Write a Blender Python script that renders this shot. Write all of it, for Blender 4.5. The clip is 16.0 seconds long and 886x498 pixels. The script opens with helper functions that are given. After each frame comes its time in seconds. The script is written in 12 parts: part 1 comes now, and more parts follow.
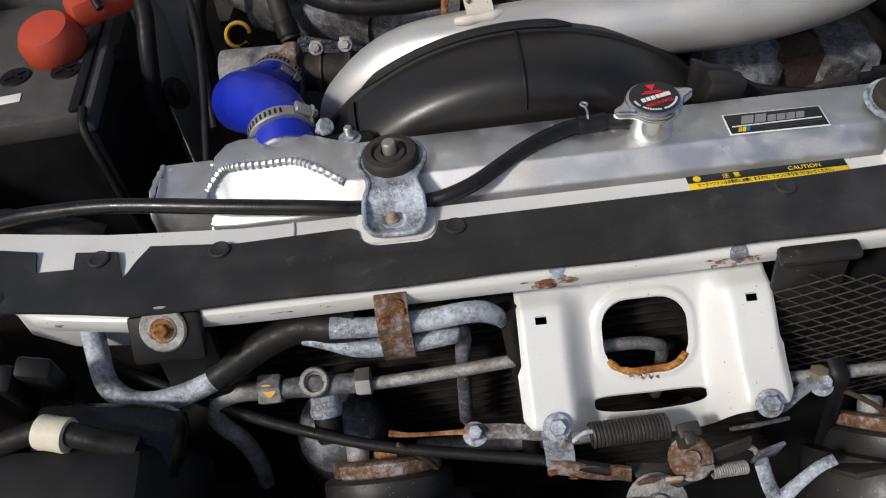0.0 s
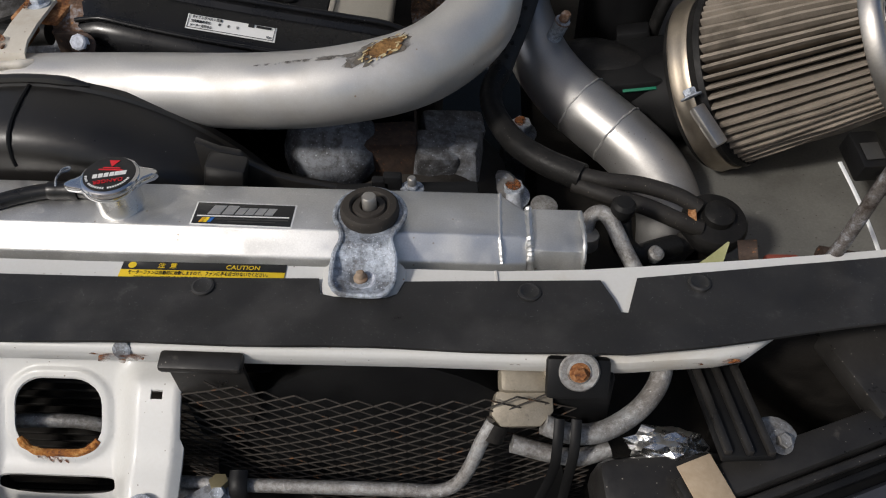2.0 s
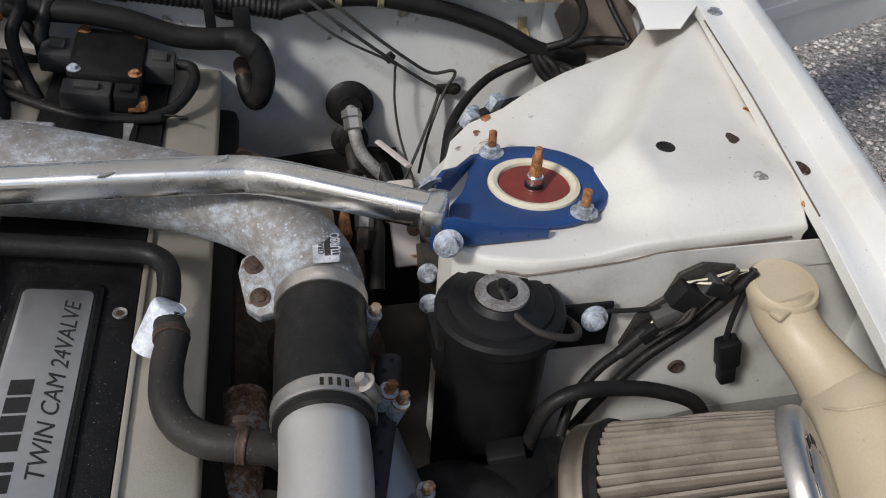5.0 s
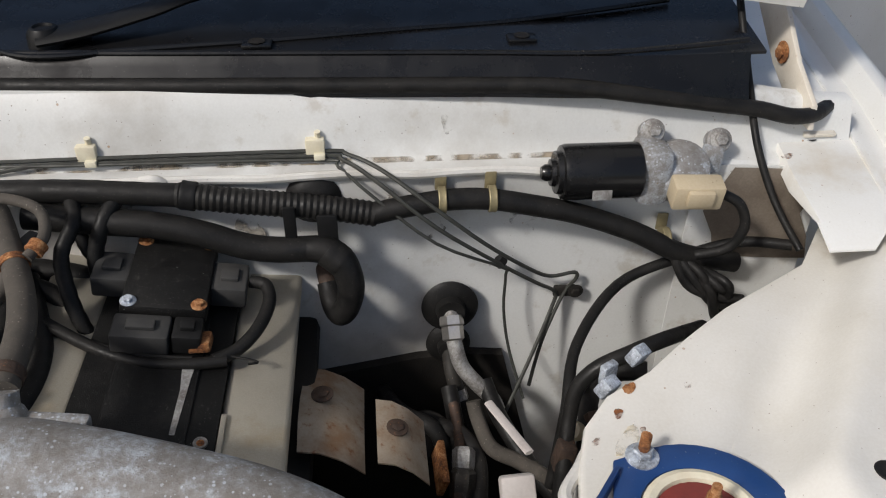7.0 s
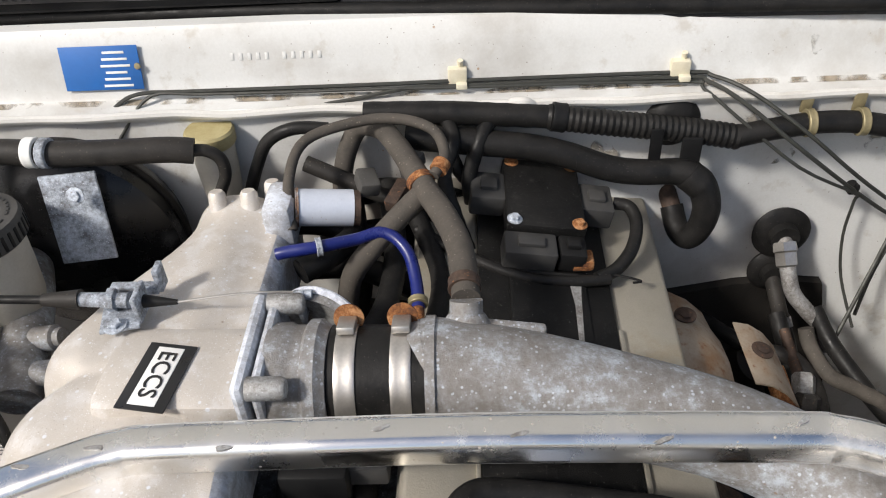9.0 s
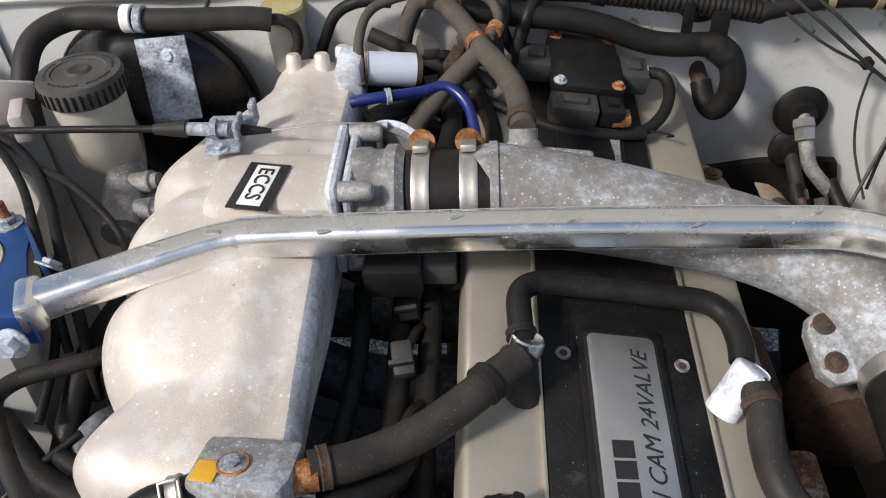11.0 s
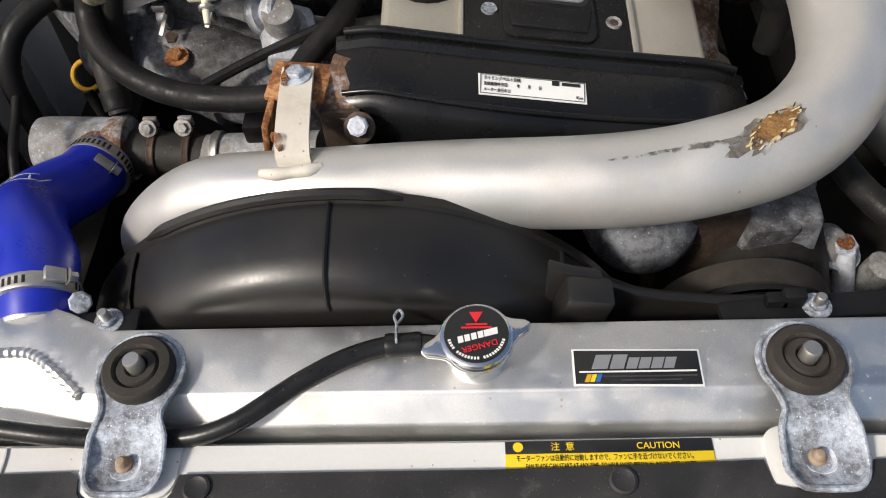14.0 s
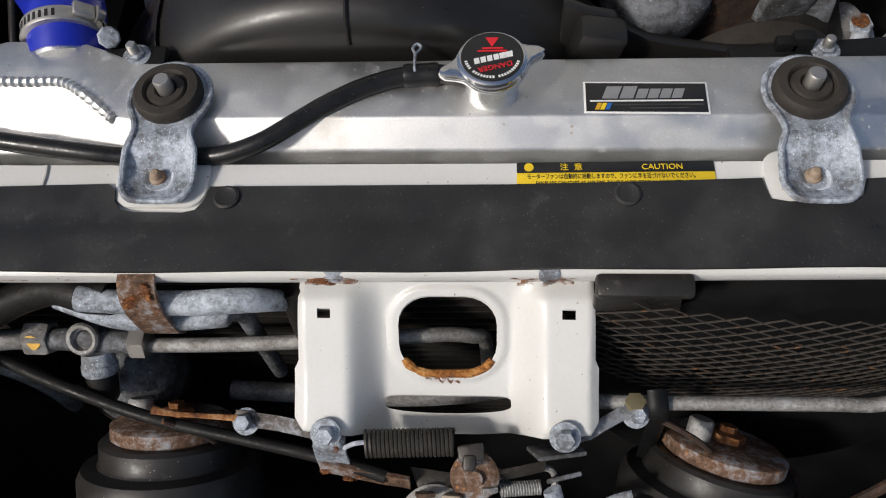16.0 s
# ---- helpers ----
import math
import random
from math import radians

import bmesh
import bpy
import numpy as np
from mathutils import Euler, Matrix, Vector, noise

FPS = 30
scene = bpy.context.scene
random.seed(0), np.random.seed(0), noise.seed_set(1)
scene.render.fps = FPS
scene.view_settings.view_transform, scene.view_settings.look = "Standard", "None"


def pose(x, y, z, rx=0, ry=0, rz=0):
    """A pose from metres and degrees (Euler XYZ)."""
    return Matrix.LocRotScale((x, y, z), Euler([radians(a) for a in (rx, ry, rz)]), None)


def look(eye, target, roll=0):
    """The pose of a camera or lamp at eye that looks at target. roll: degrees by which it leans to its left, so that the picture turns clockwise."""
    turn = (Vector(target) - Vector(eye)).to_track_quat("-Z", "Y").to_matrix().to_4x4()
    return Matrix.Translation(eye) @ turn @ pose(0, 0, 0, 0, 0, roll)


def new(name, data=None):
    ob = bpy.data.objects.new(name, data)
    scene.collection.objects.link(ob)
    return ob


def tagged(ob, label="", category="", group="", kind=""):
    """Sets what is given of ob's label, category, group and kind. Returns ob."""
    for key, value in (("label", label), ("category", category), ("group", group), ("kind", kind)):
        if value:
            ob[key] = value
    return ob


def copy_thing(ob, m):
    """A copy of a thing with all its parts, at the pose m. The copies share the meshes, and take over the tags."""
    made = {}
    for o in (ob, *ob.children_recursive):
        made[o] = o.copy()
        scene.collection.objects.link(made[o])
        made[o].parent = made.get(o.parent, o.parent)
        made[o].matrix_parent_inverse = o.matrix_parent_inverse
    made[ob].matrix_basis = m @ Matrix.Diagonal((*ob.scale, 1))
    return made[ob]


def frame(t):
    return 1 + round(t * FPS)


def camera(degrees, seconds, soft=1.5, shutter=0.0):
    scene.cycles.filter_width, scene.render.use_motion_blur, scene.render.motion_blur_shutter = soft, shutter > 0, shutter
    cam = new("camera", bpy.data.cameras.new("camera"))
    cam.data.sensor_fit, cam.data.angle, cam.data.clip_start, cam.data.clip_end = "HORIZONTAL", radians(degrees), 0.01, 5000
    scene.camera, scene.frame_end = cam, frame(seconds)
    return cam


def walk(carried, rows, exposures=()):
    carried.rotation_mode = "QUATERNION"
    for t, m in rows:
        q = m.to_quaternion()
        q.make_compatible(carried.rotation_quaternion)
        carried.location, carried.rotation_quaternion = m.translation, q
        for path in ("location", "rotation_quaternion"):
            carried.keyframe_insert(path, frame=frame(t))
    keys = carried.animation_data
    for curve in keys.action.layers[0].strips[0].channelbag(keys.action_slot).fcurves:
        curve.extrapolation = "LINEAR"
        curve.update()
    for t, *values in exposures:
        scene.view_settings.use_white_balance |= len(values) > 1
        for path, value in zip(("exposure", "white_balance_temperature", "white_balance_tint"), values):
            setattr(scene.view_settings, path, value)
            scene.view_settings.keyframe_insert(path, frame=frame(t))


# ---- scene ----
cam = camera(58.5, 16.0, soft=1.1)
PATH = [
    (0, (-0.15, -0.446, 1.083), (-0.176, 0.911, -0.386), -7.3),
    (0.5, (-0.039, -0.42, 1.072), (0.018, 0.915, -0.417), -1.4),
    (1, (0.053, -0.39, 1.068), (0.156, 0.892, -0.463), 4.1),
    (1.5, (0.18, -0.388, 1.084), (0.166, 0.933, -0.418), 1.9),
    (2, (0.254, -0.399, 1.091), (0.204, 0.975, -0.362), 0.2),
    (2.5, (0.286, -0.401, 1.104), (0.29, 1.022, -0.302), 0.3),
    (3, (0.289, -0.361, 1.119), (0.284, 1.114, -0.231), -0.6),
    (3.5, (0.316, -0.333, 1.142), (0.439, 1.142, -0.203), 1.3),
    (4, (0.308, -0.264, 1.162), (0.476, 1.237, -0.15), 2.4),
    (4.5, (0.282, -0.168, 1.18), (0.55, 1.386, -0.049), 2.8),
    (5, (0.262, -0.061, 1.196), (0.629, 1.476, -0.03), 3.7),
    (5.2, (0.255, -0.01, 1.216), (0.59, 1.551, 0.011), 3.5),
    (7.3, (0.267, 0.209, 1.26), (0.408, 1.844, 0.117), -0.1),
    (7.5, (0.25, 0.209, 1.263), (0.36, 1.839, 0.109), -1.0),
    (8, (0.16, 0.207, 1.269), (0.192, 1.816, 0.081), -1.7),
    (8.5, (0.069, 0.205, 1.267), (0.041, 1.783, 0.039), -2.7),
    (8.7, (0.029, 0.205, 1.263), (-0.031, 1.762, 0.009), -3.4),
    (10.8, (-0.043, 0.074, 1.234), (-0.138, 1.586, -0.073), -3.2),
    (11, (-0.038, 0.056, 1.227), (-0.144, 1.549, -0.1), -3.7),
    (11.5, (-0.025, 0.019, 1.201), (-0.137, 1.467, -0.174), -5.2),
    (12, (-0.011, -0.041, 1.176), (-0.146, 1.347, -0.257), -7.6),
    (12.5, (-0.005, -0.102, 1.157), (-0.138, 1.237, -0.322), -6.7),
    (13, (0.002, -0.14, 1.136), (-0.095, 1.055, -0.464), -6.0),
    (13.5, (0.004, -0.174, 1.118), (-0.099, 0.982, -0.51), -6.1),
    (14, (0.007, -0.208, 1.107), (-0.077, 0.961, -0.514), -4.6),
    (14.5, (0.012, -0.248, 1.091), (-0.107, 0.874, -0.56), -5.2),
    (15, (0.011, -0.278, 1.08), (-0.101, 0.756, -0.628), -5.6),
    (15.5, (0.01, -0.293, 1.077), (-0.109, 0.659, -0.678), -6.8),
    (16, (0.004, -0.3, 1.074), (-0.11, 0.635, -0.691), -6.0),
]
walk(cam, [(t, look(eye, target, roll)) for t, eye, target, roll in PATH],
     [(0, -0.10, 6450, 10), (1.5, -0.27, 6500, 10), (2.5, -0.35, 6500, 10), (3.5, -0.13, 6250, 10), (4, -0.05, 6200, 10), (5, -0.07, 6250, 10), (7.5, 0.06, 6500, 10), (8, 0.30, 6550, 10), (8.5, 0.40, 6550, 10), (11, 0.36, 6450, 10),
      (12, 0.15, 6450, 10), (12.5, 0.33, 6500, 10), (13, 0.44, 6600, 10), (14, 0.36, 6800, 10), (15, -0.06, 6600, 10), (16, -0.14, 6550, 10)])

# ---- light ----
world = bpy.data.worlds.new("sky")
scene.world = world
world.use_nodes = True
wn = world.node_tree.nodes
sky = wn.new("ShaderNodeTexSky")
sky.sky_type = "NISHITA"
sky.sun_disc = False
sky.sun_elevation, sky.sun_rotation = radians(43), radians(232)
sky.dust_density = 2.8
world.node_tree.links.new(sky.outputs[0], wn["Background"].inputs[0])
wn["Background"].inputs[1].default_value = 0.098
sun = new("sun", bpy.data.lights.new("sun", "SUN"))
sun.data.energy, sun.data.angle, sun.data.color = 2.8, radians(7), (1.0, 0.955, 0.90)
sun.matrix_world = look((-2.4, -1.6, 3.4), (0, 0.3, 0.7))


# ---- materials ----
def material(name, c1, c2, rough=0.5, metal=0.0, scale=25.0, bump=0.15, fine=400.0, spots=None, spot_at=0.62,
             spot_scale=140.0, coat=0.0, spread=0.12, stain=None, stain_at=0.6, vary=0.0, spot_amount=0.75, spec=0.5, broken=None, specks=(), powder=None, patchy=0.0):
    """Two-tone surface with large patches and fine grain.

    spots and stain: crisp and soft noise patches. specks: (colour, cells per metre, radius, share, amount) of separate dots.
    powder: (dark, middle, light, scale) of a corroded skin. patchy: uneven gloss in large patches."""
    m = bpy.data.materials.new(name)
    m.use_nodes = True
    n, l = m.node_tree.nodes, m.node_tree.links
    b = n["Principled BSDF"]
    tc = n.new("ShaderNodeTexCoord")
    big = n.new("ShaderNodeTexNoise")
    big.inputs["Scale"].default_value, big.inputs["Detail"].default_value = scale, 6
    l.new(tc.outputs["Object"], big.inputs["Vector"])
    small = n.new("ShaderNodeTexNoise")
    small.inputs["Scale"].default_value, small.inputs["Detail"].default_value = fine, 3
    l.new(tc.outputs["Object"], small.inputs["Vector"])
    add = n.new("ShaderNodeMath")
    add.operation = "MULTIPLY_ADD"
    l.new(small.outputs[0], add.inputs[0])
    add.inputs[1].default_value = 0.35
    l.new(big.outputs[0], add.inputs[2])
    ramp = n.new("ShaderNodeMapRange")
    ramp.inputs[1].default_value, ramp.inputs[2].default_value = 0.45, 0.9
    l.new(add.outputs[0], ramp.inputs[0])
    mix = n.new("ShaderNodeMix")
    mix.data_type = "RGBA"
    l.new(ramp.outputs[0], mix.inputs[0])
    mix.inputs[6].default_value, mix.inputs[7].default_value = (*c1, 1), (*c2, 1)
    colour = mix.outputs[2]
    metal_out = None
    relief = add.outputs[0]
    if powder:
        pt = n.new("ShaderNodeTexNoise")
        pt.inputs["Scale"].default_value, pt.inputs["Detail"].default_value, pt.inputs["Roughness"].default_value = powder[3] * 1.6, 12, 0.76
        l.new(tc.outputs["Object"], pt.inputs["Vector"])
        lo = n.new("ShaderNodeTexNoise")
        lo.inputs["Scale"].default_value, lo.inputs["Detail"].default_value = powder[3] * 0.28, 4
        l.new(tc.outputs["Object"], lo.inputs["Vector"])
        sm = n.new("ShaderNodeMath")
        sm.operation = "MULTIPLY_ADD"
        l.new(lo.outputs[0], sm.inputs[0])
        sm.inputs[1].default_value = 0.75
        l.new(pt.outputs[0], sm.inputs[2])
        cr = n.new("ShaderNodeValToRGB")
        cr.color_ramp.elements.new(0.5)
        for el, at, tone in zip(cr.color_ramp.elements, (0.25, 0.52, 0.80), powder[:3]):
            el.position, el.color = at, (*tone, 1)
        half = n.new("ShaderNodeMath")
        half.operation = "MULTIPLY_ADD"
        l.new(sm.outputs[0], half.inputs[0])
        half.inputs[1].default_value, half.inputs[2].default_value = 1.7, -0.96
        l.new(half.outputs[0], cr.inputs[0])
        colour = cr.outputs[0]
        pm = n.new("ShaderNodeMath")
        pm.operation = "MULTIPLY_ADD"
        l.new(pt.outputs[0], pm.inputs[0])
        pm.inputs[1].default_value = 1.6
        l.new(add.outputs[0], pm.inputs[2])
        relief = pm.outputs[0]

    def dots(col, cells, radius, share, amount):
        nonlocal colour, metal_out
        v = n.new("ShaderNodeTexVoronoi")
        v.inputs["Scale"].default_value = cells
        l.new(tc.outputs["Object"], v.inputs["Vector"])
        sep = n.new("ShaderNodeSeparateColor")
        l.new(v.outputs["Color"], sep.inputs[0])
        size = n.new("ShaderNodeMapRange")
        size.inputs[1].default_value, size.inputs[3].default_value, size.inputs[4].default_value = 1 - share, radius * 0.45, radius * 1.2
        l.new(sep.outputs[0], size.inputs[0])
        size.clamp = True
        less = n.new("ShaderNodeMath")
        less.operation = "SUBTRACT"
        l.new(size.outputs[0], less.inputs[0])
        l.new(v.outputs["Distance"], less.inputs[1])
        sharp = n.new("ShaderNodeMapRange")
        sharp.inputs[1].default_value, sharp.inputs[2].default_value, sharp.inputs[4].default_value = 0.0, radius * 0.35, amount
        l.new(less.outputs[0], sharp.inputs[0])
        cloud = n.new("ShaderNodeTexNoise")
        cloud.inputs["Scale"].default_value, cloud.inputs["Detail"].default_value = cells * 0.045, 3
        l.new(tc.outputs["Object"], cloud.inputs["Vector"])
        where = n.new("ShaderNodeMapRange")
        where.inputs[1].default_value, where.inputs[2].default_value = 0.32, 0.50
        l.new(cloud.outputs[0], where.inputs[0])
        some = n.new("ShaderNodeMath")
        some.operation = "GREATER_THAN"
        l.new(sep.outputs[0], some.inputs[0])
        some.inputs[1].default_value = 1 - share
        only = n.new("ShaderNodeMath")
        only.operation = "MULTIPLY"
        l.new(some.outputs[0], only.inputs[0])
        l.new(sharp.outputs[0], only.inputs[1])
        both = n.new("ShaderNodeMath")
        both.operation = "MULTIPLY"
        l.new(only.outputs[0], both.inputs[0])
        l.new(where.outputs[0], both.inputs[1])
        x = n.new("ShaderNodeMix")
        x.data_type = "RGBA"
        l.new(both.outputs[0], x.inputs[0])
        l.new(colour, x.inputs[6])
        x.inputs[7].default_value = (*col, 1)
        colour = x.outputs[2]
        if metal > 0:
            dull = n.new("ShaderNodeMix")
            l.new(both.outputs[0], dull.inputs[0])
            if metal_out is None:
                dull.inputs[2].default_value = metal
            else:
                l.new(metal_out, dull.inputs[2])
            dull.inputs[3].default_value = 0.0
            metal_out = dull.outputs[0]

    def overlay(col, at, size, soft, detail, amount=1.0):
        nonlocal colour, metal_out
        t = n.new("ShaderNodeTexNoise")
        t.inputs["Scale"].default_value, t.inputs["Detail"].default_value = size, detail
        t.inputs["Roughness"].default_value = 0.65
        l.new(tc.outputs["Object"], t.inputs["Vector"])
        r = n.new("ShaderNodeMapRange")
        r.inputs[1].default_value, r.inputs[2].default_value = at, at + soft
        r.inputs[4].default_value = amount
        l.new(t.outputs[0], r.inputs[0])
        x = n.new("ShaderNodeMix")
        x.data_type = "RGBA"
        l.new(r.outputs[0], x.inputs[0])
        l.new(colour, x.inputs[6])
        x.inputs[7].default_value = (*col, 1)
        colour = x.outputs[2]
        inv = n.new("ShaderNodeMix")
        l.new(r.outputs[0], inv.inputs[0])
        if metal_out is None:
            inv.inputs[2].default_value = metal
        else:
            l.new(metal_out, inv.inputs[2])
        inv.inputs[3].default_value = metal * 0.25
        metal_out = inv.outputs[0]

    if stain:
        overlay(stain, stain_at, scale * 0.5, 0.22, 8)
    if spots:
        overlay(spots, spot_at, spot_scale, 0.10, 9, spot_amount)
    for d in specks:
        dots(*d)
    if vary:
        info = n.new("ShaderNodeObjectInfo")
        hs = n.new("ShaderNodeHueSaturation")
        mr = n.new("ShaderNodeMapRange")
        mr.inputs[3].default_value, mr.inputs[4].default_value = 1 - vary, 1 + vary
        l.new(info.outputs["Random"], mr.inputs[0])
        l.new(mr.outputs[0], hs.inputs["Value"])
        l.new(colour, hs.inputs["Color"])
        colour = hs.outputs[0]
    l.new(colour, b.inputs["Base Color"])
    b.inputs["Metallic"].default_value = metal
    b.inputs["Specular IOR Level"].default_value = spec
    if metal_out is not None and metal > 0:
        l.new(metal_out, b.inputs["Metallic"])
    rr = n.new("ShaderNodeMapRange")
    rr.inputs[1].default_value, rr.inputs[2].default_value = 0.3, 0.75
    rr.inputs[3].default_value, rr.inputs[4].default_value = max(0.03, rough - spread), min(1, rough + spread)
    l.new(add.outputs[0], rr.inputs[0])
    gloss = rr.outputs[0]
    if patchy:
        pn = n.new("ShaderNodeTexNoise")
        pn.inputs["Scale"].default_value, pn.inputs["Detail"].default_value, pn.inputs["Roughness"].default_value = scale * 1.7, 7, 0.6
        l.new(tc.outputs["Object"], pn.inputs["Vector"])
        pr = n.new("ShaderNodeMapRange")
        pr.inputs[1].default_value, pr.inputs[2].default_value, pr.inputs[3].default_value, pr.inputs[4].default_value = 0.42, 0.62, -patchy, patchy
        l.new(pn.outputs[0], pr.inputs[0])
        pa = n.new("ShaderNodeMath")
        pa.use_clamp = True
        l.new(gloss, pa.inputs[0])
        l.new(pr.outputs[0], pa.inputs[1])
        gloss = pa.outputs[0]
    l.new(gloss, b.inputs["Roughness"])
    if broken:
        bt = n.new("ShaderNodeTexNoise")
        bt.inputs["Scale"].default_value, bt.inputs["Detail"].default_value = broken[0], 8
        l.new(tc.outputs["Object"], bt.inputs["Vector"])
        br = n.new("ShaderNodeMapRange")
        br.inputs[1].default_value, br.inputs[2].default_value = broken[1], broken[1] + 0.2
        l.new(bt.outputs[0], br.inputs[0])
        l.new(br.outputs[0], b.inputs["Alpha"])
    if coat:
        b.inputs["Coat Weight"].default_value, b.inputs["Coat Roughness"].default_value = coat, 0.08
    if bump:
        bp = n.new("ShaderNodeBump")
        bp.inputs["Strength"].default_value, bp.inputs["Distance"].default_value = bump, 0.002
        l.new(relief, bp.inputs["Height"])
        l.new(bp.outputs[0], b.inputs["Normal"])
    return m


PAINT = material("white_car_paint", (0.72, 0.72, 0.70), (0.65, 0.64, 0.60), 0.32, scale=9, bump=0.06, stain=(0.50, 0.42, 0.31), stain_at=0.60, spots=(0.14, 0.09, 0.055), spot_at=0.71, spot_scale=130, coat=0.2, specks=(((0.14, 0.09, 0.05), 260, 0.16, 0.14, 0.75), ((0.30, 0.17, 0.07), 70, 0.10, 0.16, 0.8)))
APRON = material("aged_white_paint", (0.62, 0.61, 0.58), (0.50, 0.485, 0.45), 0.45, scale=9, bump=0.08, stain=(0.26, 0.225, 0.18), stain_at=0.55, spots=(0.09, 0.06, 0.04), spot_at=0.69, spot_scale=110, specks=(((0.1, 0.07, 0.045), 260, 0.16, 0.14, 0.75), ((0.30, 0.17, 0.07), 70, 0.10, 0.16, 0.8)))
FIREPAINT = material("dirty_white_firewall_paint", (0.66, 0.665, 0.65), (0.55, 0.55, 0.53), 0.42, scale=5, bump=0.05, stain=(0.33, 0.30, 0.26), stain_at=0.50, spots=(0.40, 0.36, 0.30), spot_at=0.58, spot_scale=24, spot_amount=0.5, patchy=0.08, specks=(((0.13, 0.09, 0.06), 240, 0.16, 0.18, 0.75), ((0.30, 0.17, 0.07), 70, 0.10, 0.16, 0.8)))
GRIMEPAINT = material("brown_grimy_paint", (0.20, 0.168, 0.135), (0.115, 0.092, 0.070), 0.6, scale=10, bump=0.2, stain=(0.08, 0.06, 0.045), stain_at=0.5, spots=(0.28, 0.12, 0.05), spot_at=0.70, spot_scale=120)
DARKGREY = material("mottled_dark_grey", (0.135, 0.133, 0.127), (0.082, 0.080, 0.075), 0.7, scale=12, bump=0.25, stain=(0.05, 0.047, 0.042), stain_at=0.55, spots=(0.26, 0.24, 0.21), spot_at=0.70, spot_scale=160, spec=0.3)
ROD = material("rusty_galvanised_rod", (0.24, 0.245, 0.26), (0.13, 0.125, 0.125), 0.5, 0.3, scale=80, bump=0.6, fine=600, powder=((0.045, 0.032, 0.024), (0.15, 0.135, 0.125), (0.42, 0.44, 0.48), 90))
TANK = material("brushed_aluminium", (0.80, 0.80, 0.79), (0.60, 0.595, 0.58), 0.47, 1.0, scale=16, bump=0.10, fine=900, stain=(0.46, 0.40, 0.32), stain_at=0.60, spread=0.08, patchy=0.10, spots=(0.70, 0.69, 0.66), spot_at=0.60, spot_scale=90, spot_amount=0.45, specks=(((0.82, 0.82, 0.80), 420, 0.30, 0.26, 0.55), ((0.80, 0.80, 0.78), 190, 0.16, 0.16, 0.5), ((0.30, 0.22, 0.14), 150, 0.16, 0.12, 0.6)))
POLISH = material("polished_aluminium", (0.90, 0.89, 0.87), (0.80, 0.79, 0.76), 0.22, 1.0, scale=14, bump=0.025, fine=900, spots=(0.52, 0.45, 0.36), spot_at=0.69, spot_scale=120, stain=(0.74, 0.71, 0.65), stain_at=0.6, spread=0.06, patchy=0.07, specks=(((0.45, 0.36, 0.26), 260, 0.22, 0.22, 0.6),))
CAST = material("cast_aluminium", (0.62, 0.575, 0.52), (0.50, 0.46, 0.41), 0.48, 0.30, scale=16, bump=0.30, fine=1300, spots=(0.66, 0.65, 0.64), spot_at=0.50, spot_scale=34, stain=(0.42, 0.365, 0.30), stain_at=0.52, spot_amount=0.5, patchy=0.10, specks=(((0.76, 0.77, 0.80), 700, 0.34, 0.45, 0.55), ((0.30, 0.24, 0.18), 620, 0.28, 0.35, 0.55), ((0.74, 0.79, 0.86), 180, 0.30, 0.25, 0.6), ((0.22, 0.13, 0.07), 90, 0.12, 0.14, 0.6)))
OXIDE = material("corroded_cast_aluminium", (0.42, 0.44, 0.47), (0.24, 0.245, 0.25), 0.55, 0.30, scale=40, bump=0.45, fine=700, powder=((0.20, 0.185, 0.17), (0.265, 0.26, 0.255), (0.44, 0.475, 0.52), 75), specks=(((0.56, 0.61, 0.68), 300, 0.36, 0.40, 0.65), ((0.13, 0.10, 0.08), 420, 0.24, 0.25, 0.7), ((0.24, 0.14, 0.07), 130, 0.18, 0.12, 0.7)))
FLANK = material("blue_grey_oxidised_casting", (0.46, 0.48, 0.53), (0.30, 0.31, 0.345), 0.55, 0.2, scale=40, bump=0.5, fine=700, powder=((0.34, 0.34, 0.35), (0.50, 0.52, 0.56), (0.70, 0.74, 0.81), 80), specks=(((0.80, 0.85, 0.92), 420, 0.32, 0.35, 0.7), ((0.22, 0.19, 0.16), 260, 0.24, 0.2, 0.6)))
PIPE = material("silver_painted_pipe", (0.69, 0.675, 0.645), (0.57, 0.555, 0.53), 0.38, 0.68, scale=11, bump=0.06, fine=900, stain=(0.42, 0.38, 0.32), stain_at=0.57, spots=(0.40, 0.36, 0.30), spot_at=0.66, spot_scale=60, spot_amount=0.4, patchy=0.08, specks=(((0.25, 0.16, 0.08), 110, 0.12, 0.12, 0.8), ((0.80, 0.80, 0.79), 500, 0.24, 0.2, 0.35)))
SUCTION = material("dull_grey_painted_pipe", (0.46, 0.45, 0.435), (0.37, 0.36, 0.345), 0.44, 0.85, scale=10, bump=0.06, fine=900, stain=(0.22, 0.205, 0.185), stain_at=0.57, patchy=0.08, specks=(((0.14, 0.11, 0.08), 200, 0.16, 0.15, 0.7),))
ZINC = material("galvanised_steel", (0.46, 0.50, 0.56), (0.24, 0.26, 0.29), 0.48, 0.45, scale=90, bump=0.5, fine=700, powder=((0.17, 0.175, 0.185), (0.38, 0.415, 0.465), (0.62, 0.67, 0.74), 170), specks=(((0.82, 0.86, 0.92), 620, 0.30, 0.35, 0.8), ((0.20, 0.14, 0.10), 330, 0.22, 0.18, 0.7)))
